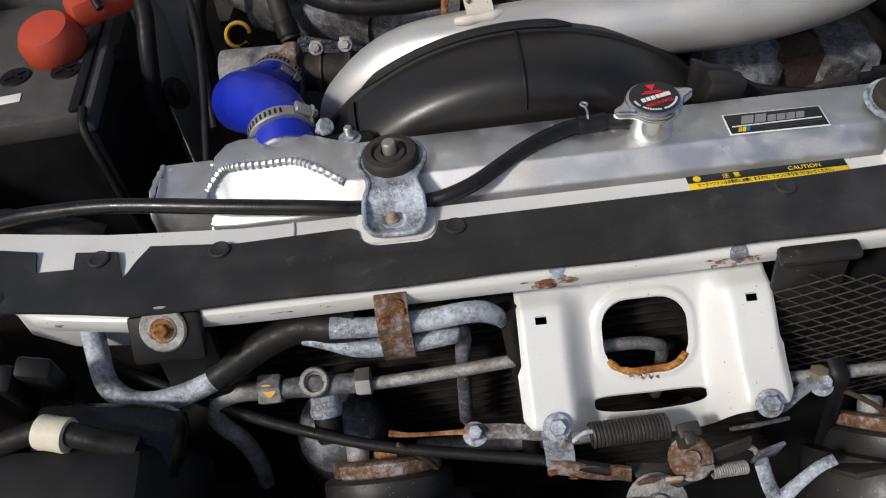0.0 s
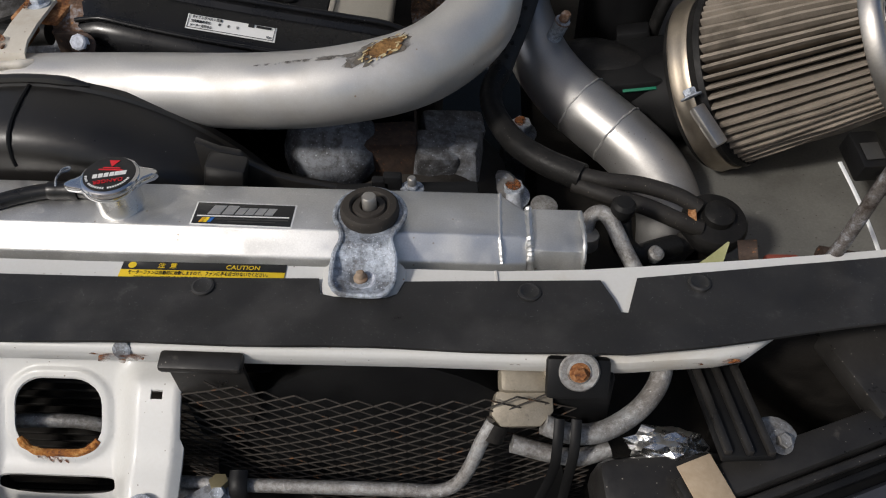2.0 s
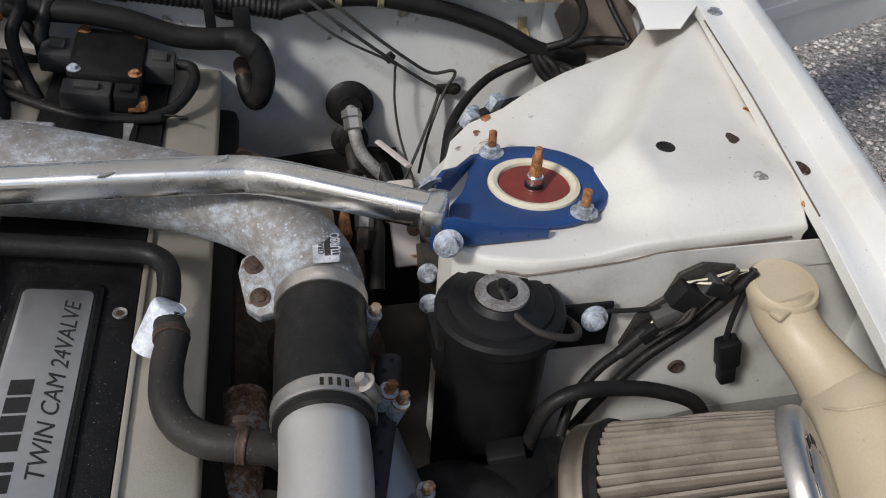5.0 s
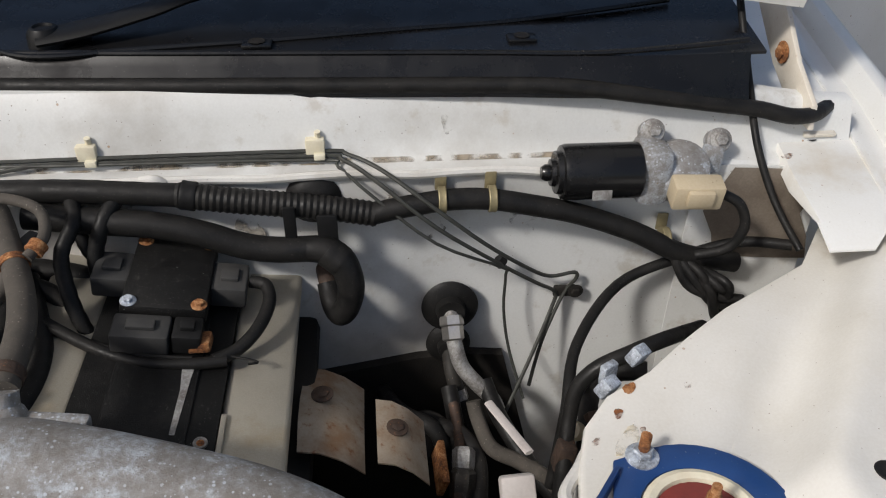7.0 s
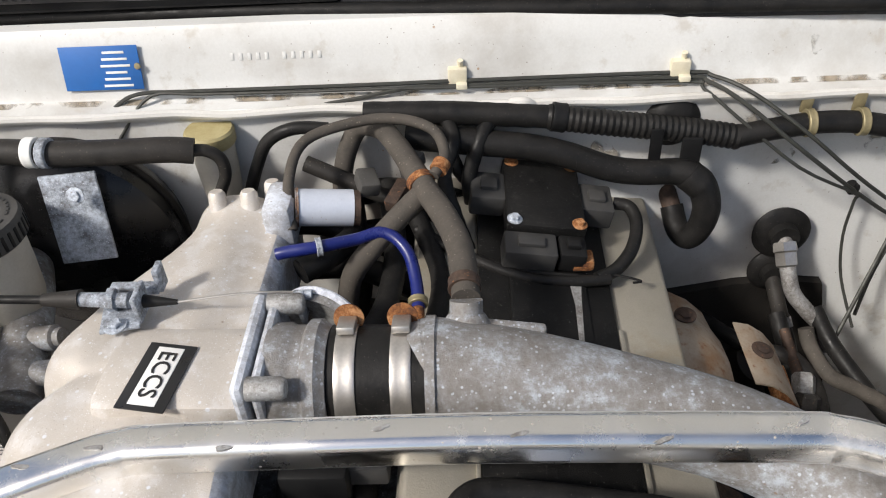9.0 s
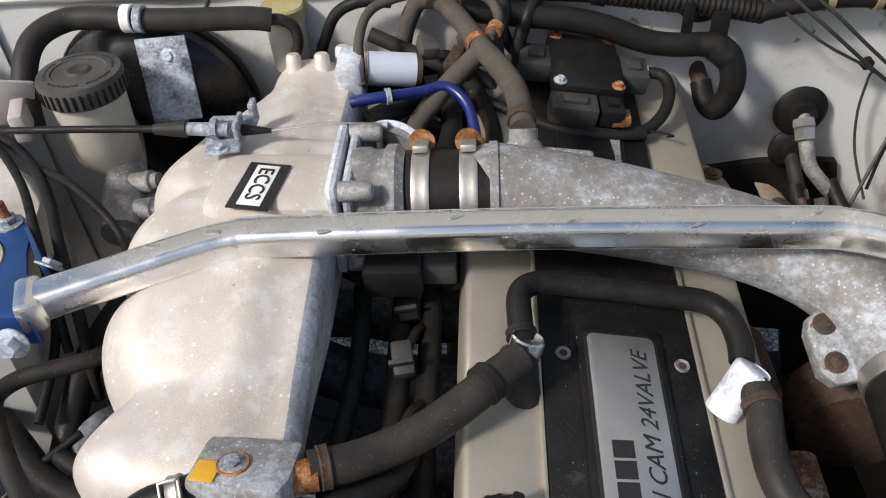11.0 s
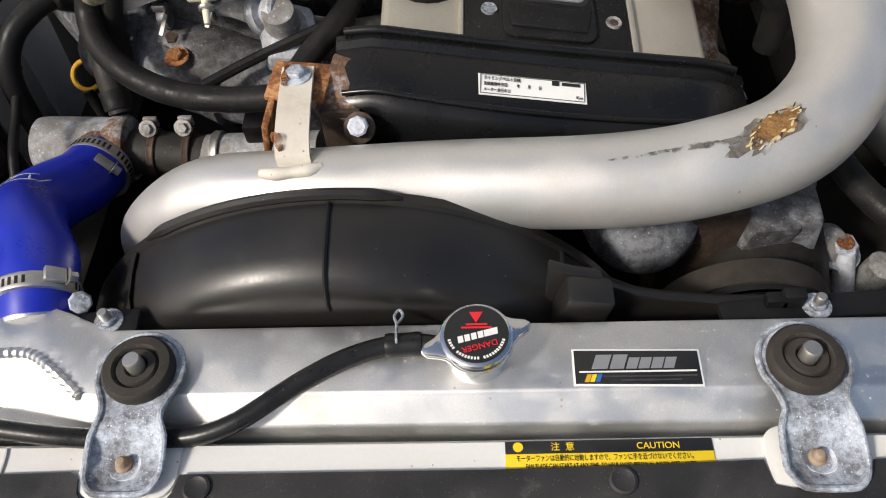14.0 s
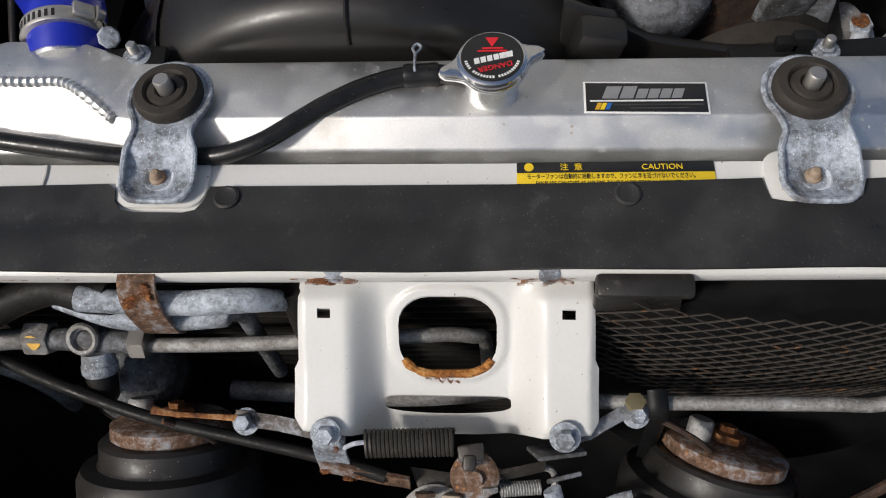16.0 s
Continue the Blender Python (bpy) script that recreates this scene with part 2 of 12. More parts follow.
DULLZINC = material("dull_zinc_tube", (0.40, 0.39, 0.37), (0.26, 0.25, 0.24), 0.48, 0.5, scale=70, bump=0.4, fine=600, powder=((0.19, 0.175, 0.16), (0.31, 0.30, 0.285), (0.45, 0.45, 0.445), 190), specks=(((0.62, 0.63, 0.64), 500, 0.26, 0.25, 0.7),))
STEEL = material("bright_steel", (0.60, 0.575, 0.54), (0.44, 0.42, 0.39), 0.42, 1.0, scale=40, bump=0.1)
CHROME = material("chrome", (0.80, 0.80, 0.80), (0.70, 0.70, 0.70), 0.12, 1.0, scale=20, bump=0.03, spread=0.05)
COVER = material("champagne_valve_cover", (0.49, 0.455, 0.385), (0.39, 0.36, 0.295), 0.42, 0.6, scale=16, bump=0.25, fine=700, stain=(0.30, 0.23, 0.13), stain_at=0.60, spots=(0.22, 0.16, 0.09), spot_at=0.70, spot_scale=130)
RUBBER = material("black_rubber", (0.008, 0.008, 0.008), (0.017, 0.016, 0.015), 0.46, scale=50, bump=0.25, spots=(0.05, 0.045, 0.039), spot_at=0.68, spot_scale=320, spec=0.2, patchy=0.10, specks=(((0.16, 0.145, 0.125), 700, 0.24, 0.15, 0.6),))
BUSH = material("brown_black_bush_rubber", (0.030, 0.026, 0.022), (0.045, 0.039, 0.033), 0.55, scale=80, bump=0.25, spec=0.25, specks=(((0.16, 0.14, 0.12), 700, 0.24, 0.2, 0.7),))
HOSE = material("shiny_black_hose", (0.007, 0.007, 0.0075), (0.014, 0.0135, 0.013), 0.30, scale=60, bump=0.12, spread=0.06, spec=0.4, patchy=0.06, specks=(((0.20, 0.18, 0.15), 600, 0.2, 0.12, 0.7),))
DUSTY = material("dusty_rubber_hose", (0.018, 0.0168, 0.0155), (0.036, 0.0325, 0.029), 0.5, scale=45, bump=0.35, spots=(0.15, 0.125, 0.10), spot_at=0.66, spot_scale=260, spec=0.25, stain=(0.016, 0.015, 0.014), stain_at=0.55, specks=(((0.22, 0.18, 0.14), 500, 0.26, 0.2, 0.6),))
STRIP = material("black_seal_sheet", (0.018, 0.0178, 0.018), (0.033, 0.032, 0.031), 0.40, scale=22, bump=0.30, fine=1600, spots=(0.085, 0.082, 0.078), spot_at=0.62, spot_scale=45, spot_amount=0.6, stain=(0.052, 0.050, 0.048), stain_at=0.54, spec=0.35, patchy=0.08, specks=(((0.26, 0.255, 0.245), 1000, 0.26, 0.16, 0.55), ((0.26, 0.25, 0.23), 300, 0.12, 0.06, 0.5)))
PLASTIC = material("black_plastic", (0.006, 0.006, 0.0065), (0.012, 0.012, 0.012), 0.42, scale=26, bump=0.12, spots=(0.07, 0.064, 0.056), spot_at=0.71, spot_scale=340, spec=0.22)
GLOSSY = material("glossy_black_plastic", (0.005, 0.005, 0.0055), (0.009, 0.009, 0.0095), 0.24, scale=14, bump=0.06, spread=0.08, spots=(0.06, 0.055, 0.05), spot_at=0.73, spot_scale=380, spec=0.35, patchy=0.06, specks=(((0.28, 0.26, 0.23), 420, 0.14, 0.12, 0.8),))
SHROUD = material("dusty_shroud_plastic", (0.010, 0.0095, 0.009), (0.016, 0.014, 0.012), 0.34, scale=10, bump=0.06, spread=0.10, spots=(0.09, 0.08, 0.07), spot_at=0.70, spot_scale=340, stain=(0.026, 0.022, 0.018), stain_at=0.57, spec=0.55, patchy=0.05, specks=(((0.30, 0.28, 0.25), 300, 0.10, 0.10, 0.8),))
TOWERPAINT = material("chalky_white_paint", (0.71, 0.695, 0.655), (0.60, 0.575, 0.52), 0.38, scale=9, bump=0.06, stain=(0.42, 0.34, 0.24), stain_at=0.57, spots=(0.15, 0.09, 0.05), spot_at=0.70, spot_scale=120, specks=(((0.16, 0.09, 0.05), 260, 0.16, 0.14, 0.75), ((0.30, 0.17, 0.07), 70, 0.10, 0.16, 0.8)))
CRINKLE = material("black_crinkle_paint", (0.005, 0.005, 0.005), (0.011, 0.0105, 0.010), 0.42, scale=36, bump=0.8, fine=1300, spots=(0.07, 0.065, 0.06), spot_at=0.62, spot_scale=60, spot_amount=0.5, spec=0.25, specks=(((0.34, 0.33, 0.31), 900, 0.26, 0.16, 0.8), ((0.40, 0.39, 0.37), 240, 0.14, 0.08, 0.8)))
WORNBLACK = material("worn_black_plastic", (0.050, 0.048, 0.045), (0.085, 0.082, 0.077), 0.6, scale=40, bump=0.2, spots=(0.17, 0.165, 0.155), spot_at=0.64, spot_scale=300, spec=0.3)
GREYPLASTIC = material("grey_connector_plastic", (0.036, 0.036, 0.036), (0.055, 0.053, 0.050), 0.5, scale=60, bump=0.1, spec=0.3)
BLOCK = material("dull_brassy_casting", (0.34, 0.30, 0.235), (0.25, 0.22, 0.17), 0.5, 0.4, scale=70, bump=0.3, fine=700, spots=(0.14, 0.115, 0.09), spot_at=0.60, spot_scale=120, specks=(((0.10, 0.08, 0.06), 420, 0.22, 0.2, 0.7),))
HORN = material("scuffed_black_horn", (0.016, 0.015, 0.014), (0.030, 0.028, 0.026), 0.36, scale=30, bump=0.12, patchy=0.08, spec=0.4, spots=(0.09, 0.08, 0.07), spot_at=0.64, spot_scale=70, spot_amount=0.6, specks=(((0.30, 0.27, 0.23), 420, 0.2, 0.16, 0.7),))
DARKSTEEL = material("greasy_dark_steel", (0.075, 0.068, 0.060), (0.040, 0.036, 0.032), 0.45, 0.5, scale=90, bump=0.4, fine=600, spots=(0.16, 0.11, 0.075), spot_at=0.60, spot_scale=160, spot_amount=0.6, specks=(((0.30, 0.29, 0.27), 500, 0.24, 0.2, 0.7),))
RUST = material("rust", (0.29, 0.112, 0.036), (0.14, 0.058, 0.026), 0.8, 0.1, scale=140, bump=0.6, powder=((0.10, 0.040, 0.020), (0.29, 0.112, 0.034), (0.50, 0.27, 0.125), 230))
DARKRUST = material("dark_rusty_steel", (0.085, 0.055, 0.040), (0.045, 0.032, 0.026), 0.65, 0.4, scale=110, bump=0.5, spots=(0.30, 0.12, 0.04), spot_at=0.60, spot_scale=240)
RUSTSTAIN = material("patchy_rust_stain", (0.26, 0.085, 0.022), (0.11, 0.045, 0.020), 0.85, 0.0, scale=160, bump=0.5, spots=(0.50, 0.22, 0.05), spot_at=0.56, spot_scale=320, broken=(110, 0.42))
SOOT = material("patchy_brown_dirt", (0.40, 0.35, 0.275), (0.26, 0.215, 0.16), 0.9, 0.0, scale=90, bump=0.4, broken=(34, 0.46), spec=0.1)
CREAMSTAIN = material("cream_water_stain", (0.66, 0.60, 0.48), (0.60, 0.53, 0.40), 0.6, scale=60, bump=0.05, broken=(70, 0.40))
SCUFF = material("grey_scuffed_paint", (0.30, 0.285, 0.27), (0.20, 0.185, 0.175), 0.7, scale=120, bump=0.2, broken=(160, 0.40))
PALEVALVE = material("bluish_white_painted_metal", (0.60, 0.64, 0.72), (0.50, 0.54, 0.62), 0.42, 0.15, scale=40, bump=0.12, stain=(0.40, 0.42, 0.46), stain_at=0.58, specks=(((0.30, 0.24, 0.18), 260, 0.18, 0.2, 0.7),))
CAPYELLOW = material("olive_yellow_old_plastic", (0.43, 0.375, 0.20), (0.34, 0.28, 0.13), 0.5, scale=60, bump=0.1, stain=(0.20, 0.16, 0.09), stain_at=0.6)
PINKGREY = material("pinkish_grey_plastic", (0.50, 0.46, 0.43), (0.42, 0.38, 0.355), 0.5, scale=50, bump=0.08, stain=(0.28, 0.23, 0.20), stain_at=0.62, spots=(0.25, 0.15, 0.10), spot_at=0.70, spot_scale=120)
LINE = material("grey_green_coated_steel_line", (0.050, 0.052, 0.045), (0.032, 0.032, 0.028), 0.45, 0.2, scale=80, bump=0.15, spots=(0.16, 0.15, 0.13), spot_at=0.66, spot_scale=200)
FADEDRED = material("faded_red_plastic", (0.34, 0.075, 0.045), (0.22, 0.055, 0.035), 0.6, scale=90, bump=0.2, stain=(0.14, 0.07, 0.045), stain_at=0.55)
BRASSY = material("yellowed_zinc_filter", (0.50, 0.45, 0.32), (0.38, 0.33, 0.21), 0.42, 0.35, scale=80, bump=0.15, stain=(0.24, 0.19, 0.10), stain_at=0.58)
DUSTHOSE = material("brown_dusty_old_hose", (0.060, 0.054, 0.047), (0.095, 0.084, 0.072), 0.7, scale=45, bump=0.35, spots=(0.20, 0.17, 0.135), spot_at=0.62, spot_scale=220, spec=0.15, stain=(0.028, 0.026, 0.024), stain_at=0.55, specks=(((0.30, 0.27, 0.22), 420, 0.24, 0.22, 0.7),))
LENSGREY = material("blue_grey_lamp_plastic", (0.050, 0.052, 0.062), (0.038, 0.040, 0.047), 0.38, scale=20, bump=0.08, spec=0.5, patchy=0.06, specks=(((0.25, 0.25, 0.26), 500, 0.18, 0.12, 0.6),))
TAN = material("beige_cloth_tag", (0.46, 0.36, 0.25), (0.38, 0.29, 0.19), 0.7, scale=120, bump=0.2)
WORNCONDUIT = material("worn_grey_black_conduit", (0.024, 0.023, 0.022), (0.042, 0.040, 0.037), 0.5, scale=60, bump=0.2, spec=0.3, specks=(((0.20, 0.18, 0.15), 500, 0.2, 0.15, 0.6),))
BRIGHTRUST = material("bright_orange_rust", (0.42, 0.155, 0.030), (0.22, 0.075, 0.022), 0.85, 0.0, scale=140, bump=0.7, powder=((0.16, 0.055, 0.018), (0.44, 0.165, 0.032), (0.66, 0.36, 0.12), 200))
BRONZED = material("bronze_tinted_steel", (0.56, 0.49, 0.395), (0.44, 0.375, 0.29), 0.36, 1.0, scale=30, bump=0.08, stain=(0.30, 0.23, 0.15), stain_at=0.6)
LEDGE = material("mottled_grey_ledge", (0.155, 0.153, 0.140), (0.098, 0.096, 0.087), 0.6, scale=14, bump=0.2, stain=(0.060, 0.055, 0.047), stain_at=0.52, spots=(0.24, 0.235, 0.215), spot_at=0.62, spot_scale=60, spot_amount=0.6, specks=(((0.05, 0.04, 0.03), 260, 0.24, 0.25, 0.7),))
FAINTDIRT = material("faint_grey_brown_dirt", (0.40, 0.37, 0.32), (0.30, 0.27, 0.23), 0.8, scale=60, bump=0.05, broken=(45, 0.46))
STRAPRUST = material("rust_eaten_zinc", (0.17, 0.115, 0.08), (0.07, 0.052, 0.043), 0.65, 0.2, scale=70, bump=0.6, fine=600, powder=((0.055, 0.035, 0.026), (0.19, 0.105, 0.06), (0.40, 0.40, 0.41), 110), specks=(((0.46, 0.20, 0.06), 200, 0.30, 0.25, 0.8),))
WHITEOX = material("white_corroded_metal", (0.54, 0.57, 0.63), (0.42, 0.45, 0.51), 0.65, 0.1, scale=70, bump=0.5, fine=600, powder=((0.40, 0.42, 0.47), (0.62, 0.65, 0.72), (0.82, 0.85, 0.90), 150))
BURNT = material("tan_burnt_paint", (0.23, 0.115, 0.035), (0.085, 0.048, 0.022), 0.7, 0.05, scale=150, bump=0.7, powder=((0.045, 0.028, 0.016), (0.20, 0.10, 0.030), (0.40, 0.22, 0.075), 130))
FLAKE = material("pale_yellow_peeled_paint", (0.62, 0.52, 0.30), (0.46, 0.37, 0.20), 0.6, scale=200, bump=0.2)
SOOTY = material("soot_brown_scorch", (0.075, 0.060, 0.045), (0.17, 0.15, 0.125), 0.6, 0.2, scale=120, bump=0.2, broken=(60, 0.40))
DARKSTREAK = material("sooty_grey_streak", (0.10, 0.09, 0.08), (0.20, 0.185, 0.165), 0.6, 0.2, scale=90, bump=0.3, broken=(150, 0.42))
MANIFOLD = material("rust_specked_pale_steel", (0.40, 0.335, 0.26), (0.28, 0.215, 0.15), 0.6, 0.1, scale=30, bump=0.25, spots=(0.20, 0.08, 0.03), spot_at=0.58, spot_scale=120, stain=(0.24, 0.12, 0.05), stain_at=0.50)
SILICONE = material("blue_silicone", (0.008, 0.020, 0.33), (0.010, 0.026, 0.42), 0.26, scale=30, bump=0.05, stain=(0.10, 0.12, 0.30), stain_at=0.75)
NAVYHOSE = material("navy_silicone", (0.008, 0.014, 0.115), (0.011, 0.020, 0.155), 0.3, scale=30, bump=0.06, patchy=0.05, specks=(((0.16, 0.16, 0.2), 420, 0.2, 0.14, 0.6),))
BLUEPAINT = material("dark_blue_paint", (0.009, 0.040, 0.145), (0.014, 0.055, 0.185), 0.34, scale=30, bump=0.08, spots=(0.10, 0.115, 0.15), spot_at=0.70, spot_scale=90, patchy=0.06, specks=(((0.20, 0.21, 0.23), 320, 0.2, 0.15, 0.7), ((0.22, 0.11, 0.05), 110, 0.14, 0.14, 0.7)))
FILTER = material("dusty_filter_pleats", (0.27, 0.232, 0.188), (0.17, 0.146, 0.118), 0.9, scale=45, bump=0.25, fine=900, stain=(0.115, 0.098, 0.078), stain_at=0.55, spec=0.1, specks=(((0.42, 0.38, 0.32), 500, 0.25, 0.2, 0.5),))
CREAM = material("yellowed_tank_plastic", (0.51, 0.44, 0.32), (0.42, 0.345, 0.23), 0.38, scale=10, bump=0.05, stain=(0.42, 0.33, 0.20), stain_at=0.58, patchy=0.06, specks=(((0.22, 0.16, 0.10), 220, 0.16, 0.15, 0.6),))
CREAMPAINT = material("cream_chipped_paint", (0.66, 0.62, 0.54), (0.55, 0.50, 0.42), 0.5, scale=20, bump=0.15, stain=(0.42, 0.31, 0.19), stain_at=0.58, spots=(0.30, 0.15, 0.06), spot_at=0.66, spot_scale=90, specks=(((0.20, 0.12, 0.06), 260, 0.2, 0.2, 0.7),))
FROST = material("cloudy_reservoir_plastic", (0.50, 0.48, 0.42), (0.40, 0.37, 0.31), 0.45, scale=30, bump=0.1)
YELLOW = material("yellow_plastic", (0.75, 0.42, 0.02), (0.62, 0.33, 0.02), 0.45, scale=40)
YELLOWZINC = material("yellow_zinc_plate", (0.36, 0.31, 0.18), (0.25, 0.21, 0.12), 0.45, 0.5, scale=60, bump=0.15)
ORANGE = material("red_orange_terminal_cover", (0.48, 0.055, 0.022), (0.38, 0.045, 0.02), 0.5, scale=40, bump=0.1)
BROWNRED = material("red_brown_rubber", (0.22, 0.035, 0.025), (0.15, 0.028, 0.022), 0.5, scale=40, bump=0.1)
IVORY = material("ivory_plastic", (0.70, 0.66, 0.52), (0.60, 0.54, 0.40), 0.5, scale=80, bump=0.08)
# grimy dark metal, also used where deep shade is put into the colour
DARK = material("dark_metal_and_shade", (0.010, 0.009, 0.008), (0.024, 0.021, 0.018), 0.6, 0.2, scale=50, bump=0.4, spots=(0.07, 0.06, 0.05), spot_at=0.66, spot_scale=260, spec=0.3)
GRIME = material("oily_cast_aluminium", (0.20, 0.20, 0.21), (0.09, 0.09, 0.09), 0.5, 0.3, scale=80, bump=0.5, fine=600, powder=((0.045, 0.042, 0.040), (0.105, 0.105, 0.108), (0.24, 0.255, 0.28), 70), specks=(((0.50, 0.53, 0.58), 420, 0.30, 0.25, 0.7),))
DARKMESH = material("rust_flecked_black_mesh", (0.030, 0.027, 0.024), (0.055, 0.046, 0.038), 0.6, 0.1, scale=60, bump=0.1, spots=(0.26, 0.11, 0.035), spot_at=0.60, spot_scale=90, spec=0.3)
LABELBLACK = material("black_label", (0.012, 0.012, 0.012), (0.018, 0.018, 0.018), 0.3, scale=60, bump=0.0)
LABELWHITE = material("white_label", (0.80, 0.80, 0.78), (0.74, 0.74, 0.71), 0.4, scale=60, bump=0.0)
LABELYELLOW = material("yellow_label", (0.85, 0.60, 0.02), (0.80, 0.55, 0.02), 0.4, scale=60, bump=0.0)
LABELRED = material("red_label", (0.70, 0.02, 0.03), (0.62, 0.02, 0.03), 0.4, scale=60, bump=0.0)
LABELBLUE = material("blue_label", (0.02, 0.13, 0.42), (0.02, 0.12, 0.38), 0.4, scale=60, bump=0.0)
GREEN = material("green_label", (0.01, 0.16, 0.09), (0.01, 0.13, 0.07), 0.4, scale=60, bump=0.0)
PLATE = material("brushed_badge_plate", (0.60, 0.60, 0.60), (0.52, 0.52, 0.52), 0.34, 0.9, scale=50, bump=0.12, fine=1200)
FOIL = material("crumpled_foil", (0.75, 0.75, 0.74), (0.60, 0.58, 0.54), 0.2, 1.0, scale=90, bump=0.9, fine=250)
GRAVEL = material("stone_chip_asphalt", (0.15, 0.148, 0.145), (0.30, 0.29, 0.28), 0.85, scale=80, bump=1.0, fine=140, spots=(0.48, 0.45, 0.42), spot_at=0.52, spot_scale=75)
STONE = material("stone_chip", (0.44, 0.40, 0.36), (0.66, 0.61, 0.55), 0.85, scale=60, bump=0.4, vary=0.4)
GLASS = material("dark_tinted_glass", (0.010, 0.012, 0.013), (0.014, 0.016, 0.017), 0.06, scale=5, bump=0.0, spread=0.02)
DRYLEAF = material("dry_yellow_green_leaf", (0.32, 0.32, 0.15), (0.23, 0.235, 0.095), 0.6, scale=80, bump=0.2, stain=(0.22, 0.17, 0.08), stain_at=0.58)
LEAF = material("green_leaf", (0.05, 0.11, 0.02), (0.08, 0.15, 0.03), 0.5, scale=60)



def pebbled(m, size, tones):
    """Breaks a ground material into pebbles, each of its own tone, with dark gaps."""
    n, l = m.node_tree.nodes, m.node_tree.links
    p = n["Principled BSDF"]
    tc = n.new("ShaderNodeTexCoord")
    cell = n.new("ShaderNodeTexVoronoi")
    edge = n.new("ShaderNodeTexVoronoi")
    edge.feature = "DISTANCE_TO_EDGE"
    for v in (cell, edge):
        v.inputs["Scale"].default_value = size
        l.new(tc.outputs["Object"], v.inputs["Vector"])
    ramp = n.new("ShaderNodeValToRGB")
    while len(ramp.color_ramp.elements) < len(tones):
        ramp.color_ramp.elements.new(0.5)
    for k, (el, tone) in enumerate(zip(ramp.color_ramp.elements, tones)):
        el.position, el.color = k / (len(tones) - 1), (*tone, 1)
    sep = n.new("ShaderNodeSeparateColor")
    l.new(cell.outputs["Color"], sep.inputs[0])
    l.new(sep.outputs[0], ramp.inputs[0])
    gap = n.new("ShaderNodeMapRange")
    gap.inputs[2].default_value, gap.inputs[3].default_value = 0.10, 0.25
    l.new(edge.outputs["Distance"], gap.inputs[0])
    mul = n.new("ShaderNodeMix")
    mul.data_type, mul.blend_type = "RGBA", "MULTIPLY"
    mul.inputs[0].default_value = 1
    l.new(ramp.outputs[0], mul.inputs[6])
    l.new(gap.outputs[0], mul.inputs[7])
    l.new(mul.outputs[2], p.inputs["Base Color"])
    bp = n.new("ShaderNodeBump")
    bp.inputs["Strength"].default_value, bp.inputs["Distance"].default_value = 1.0, 0.006
    l.new(gap.outputs[0], bp.inputs["Height"])
    l.new(bp.outputs[0], p.inputs["Normal"])


pebbled(GRAVEL, 82, ((0.13, 0.115, 0.10), (0.38, 0.335, 0.295), (0.52, 0.475, 0.43), (0.27, 0.245, 0.225), (0.68, 0.63, 0.575), (0.44, 0.36, 0.30)))


# ---- mesh helpers ----
def origin_of(ob):
    p = Vector((0, 0, 0))
    while ob:
        p += ob.location
        ob = ob.parent
    return p


def thing(name, base, label, category, group="", kind=""):
    ob = new(name)
    ob.location = base
    ob.empty_display_size = 0.02
    return tagged(ob, label, category, group, kind)


def finish(bm, name, mat, off, smooth=True, angle=38):
    bmesh.ops.recalc_face_normals(bm, faces=bm.faces[:])
    me = bpy.data.meshes.new(name)
    bm.transform(Matrix.Translation(-off))
    for f in bm.faces:
        f.smooth = smooth
    if smooth:
        for e in bm.edges:
            if len(e.link_faces) == 2 and e.calc_face_angle(0) > radians(angle):
                e.smooth = False
    bm.to_mesh(me)
    bm.free()
    me.materials.append(mat)
    return me


def part(name, bm, mat, parent, label="", smooth=True):
    ob = new(name, finish(bm, name, mat, origin_of(parent), smooth))
    ob.parent = parent
    if label:
        ob["label"] = label
    return ob


def solo(name, bm, mat, label, category, group="", kind="", smooth=True):
    """A thing that is one mesh, with its origin at its base."""
    lo = Vector([min(v.co[i] for v in bm.verts) for i in range(3)])
    hi = Vector([max(v.co[i] for v in bm.verts) for i in range(3)])
    base = Vector(((lo.x + hi.x) / 2, (lo.y + hi.y) / 2, lo.z))
    ob = new(name, finish(bm, name, mat, base, smooth))
    ob.location = base
    return tagged(ob, label, category, group, kind)


def curve_points(pts, sub=6):
    """Catmull-Rom through the points."""
    p = [Vector(q) for q in pts]
    if len(p) < 3:
        return p
    out = []
    for i in range(len(p) - 1):
        a, b, c, d = p[max(i - 1, 0)], p[i], p[i + 1], p[min(i + 2, len(p) - 1)]
        for k in range(sub):
            t = k / sub
            out.append(0.5 * (2 * b + (c - a) * t + (2 * a - 5 * b + 4 * c - d) * t * t + (3 * b - a - 3 * c + d) * t ** 3))
    return out + [p[-1]]


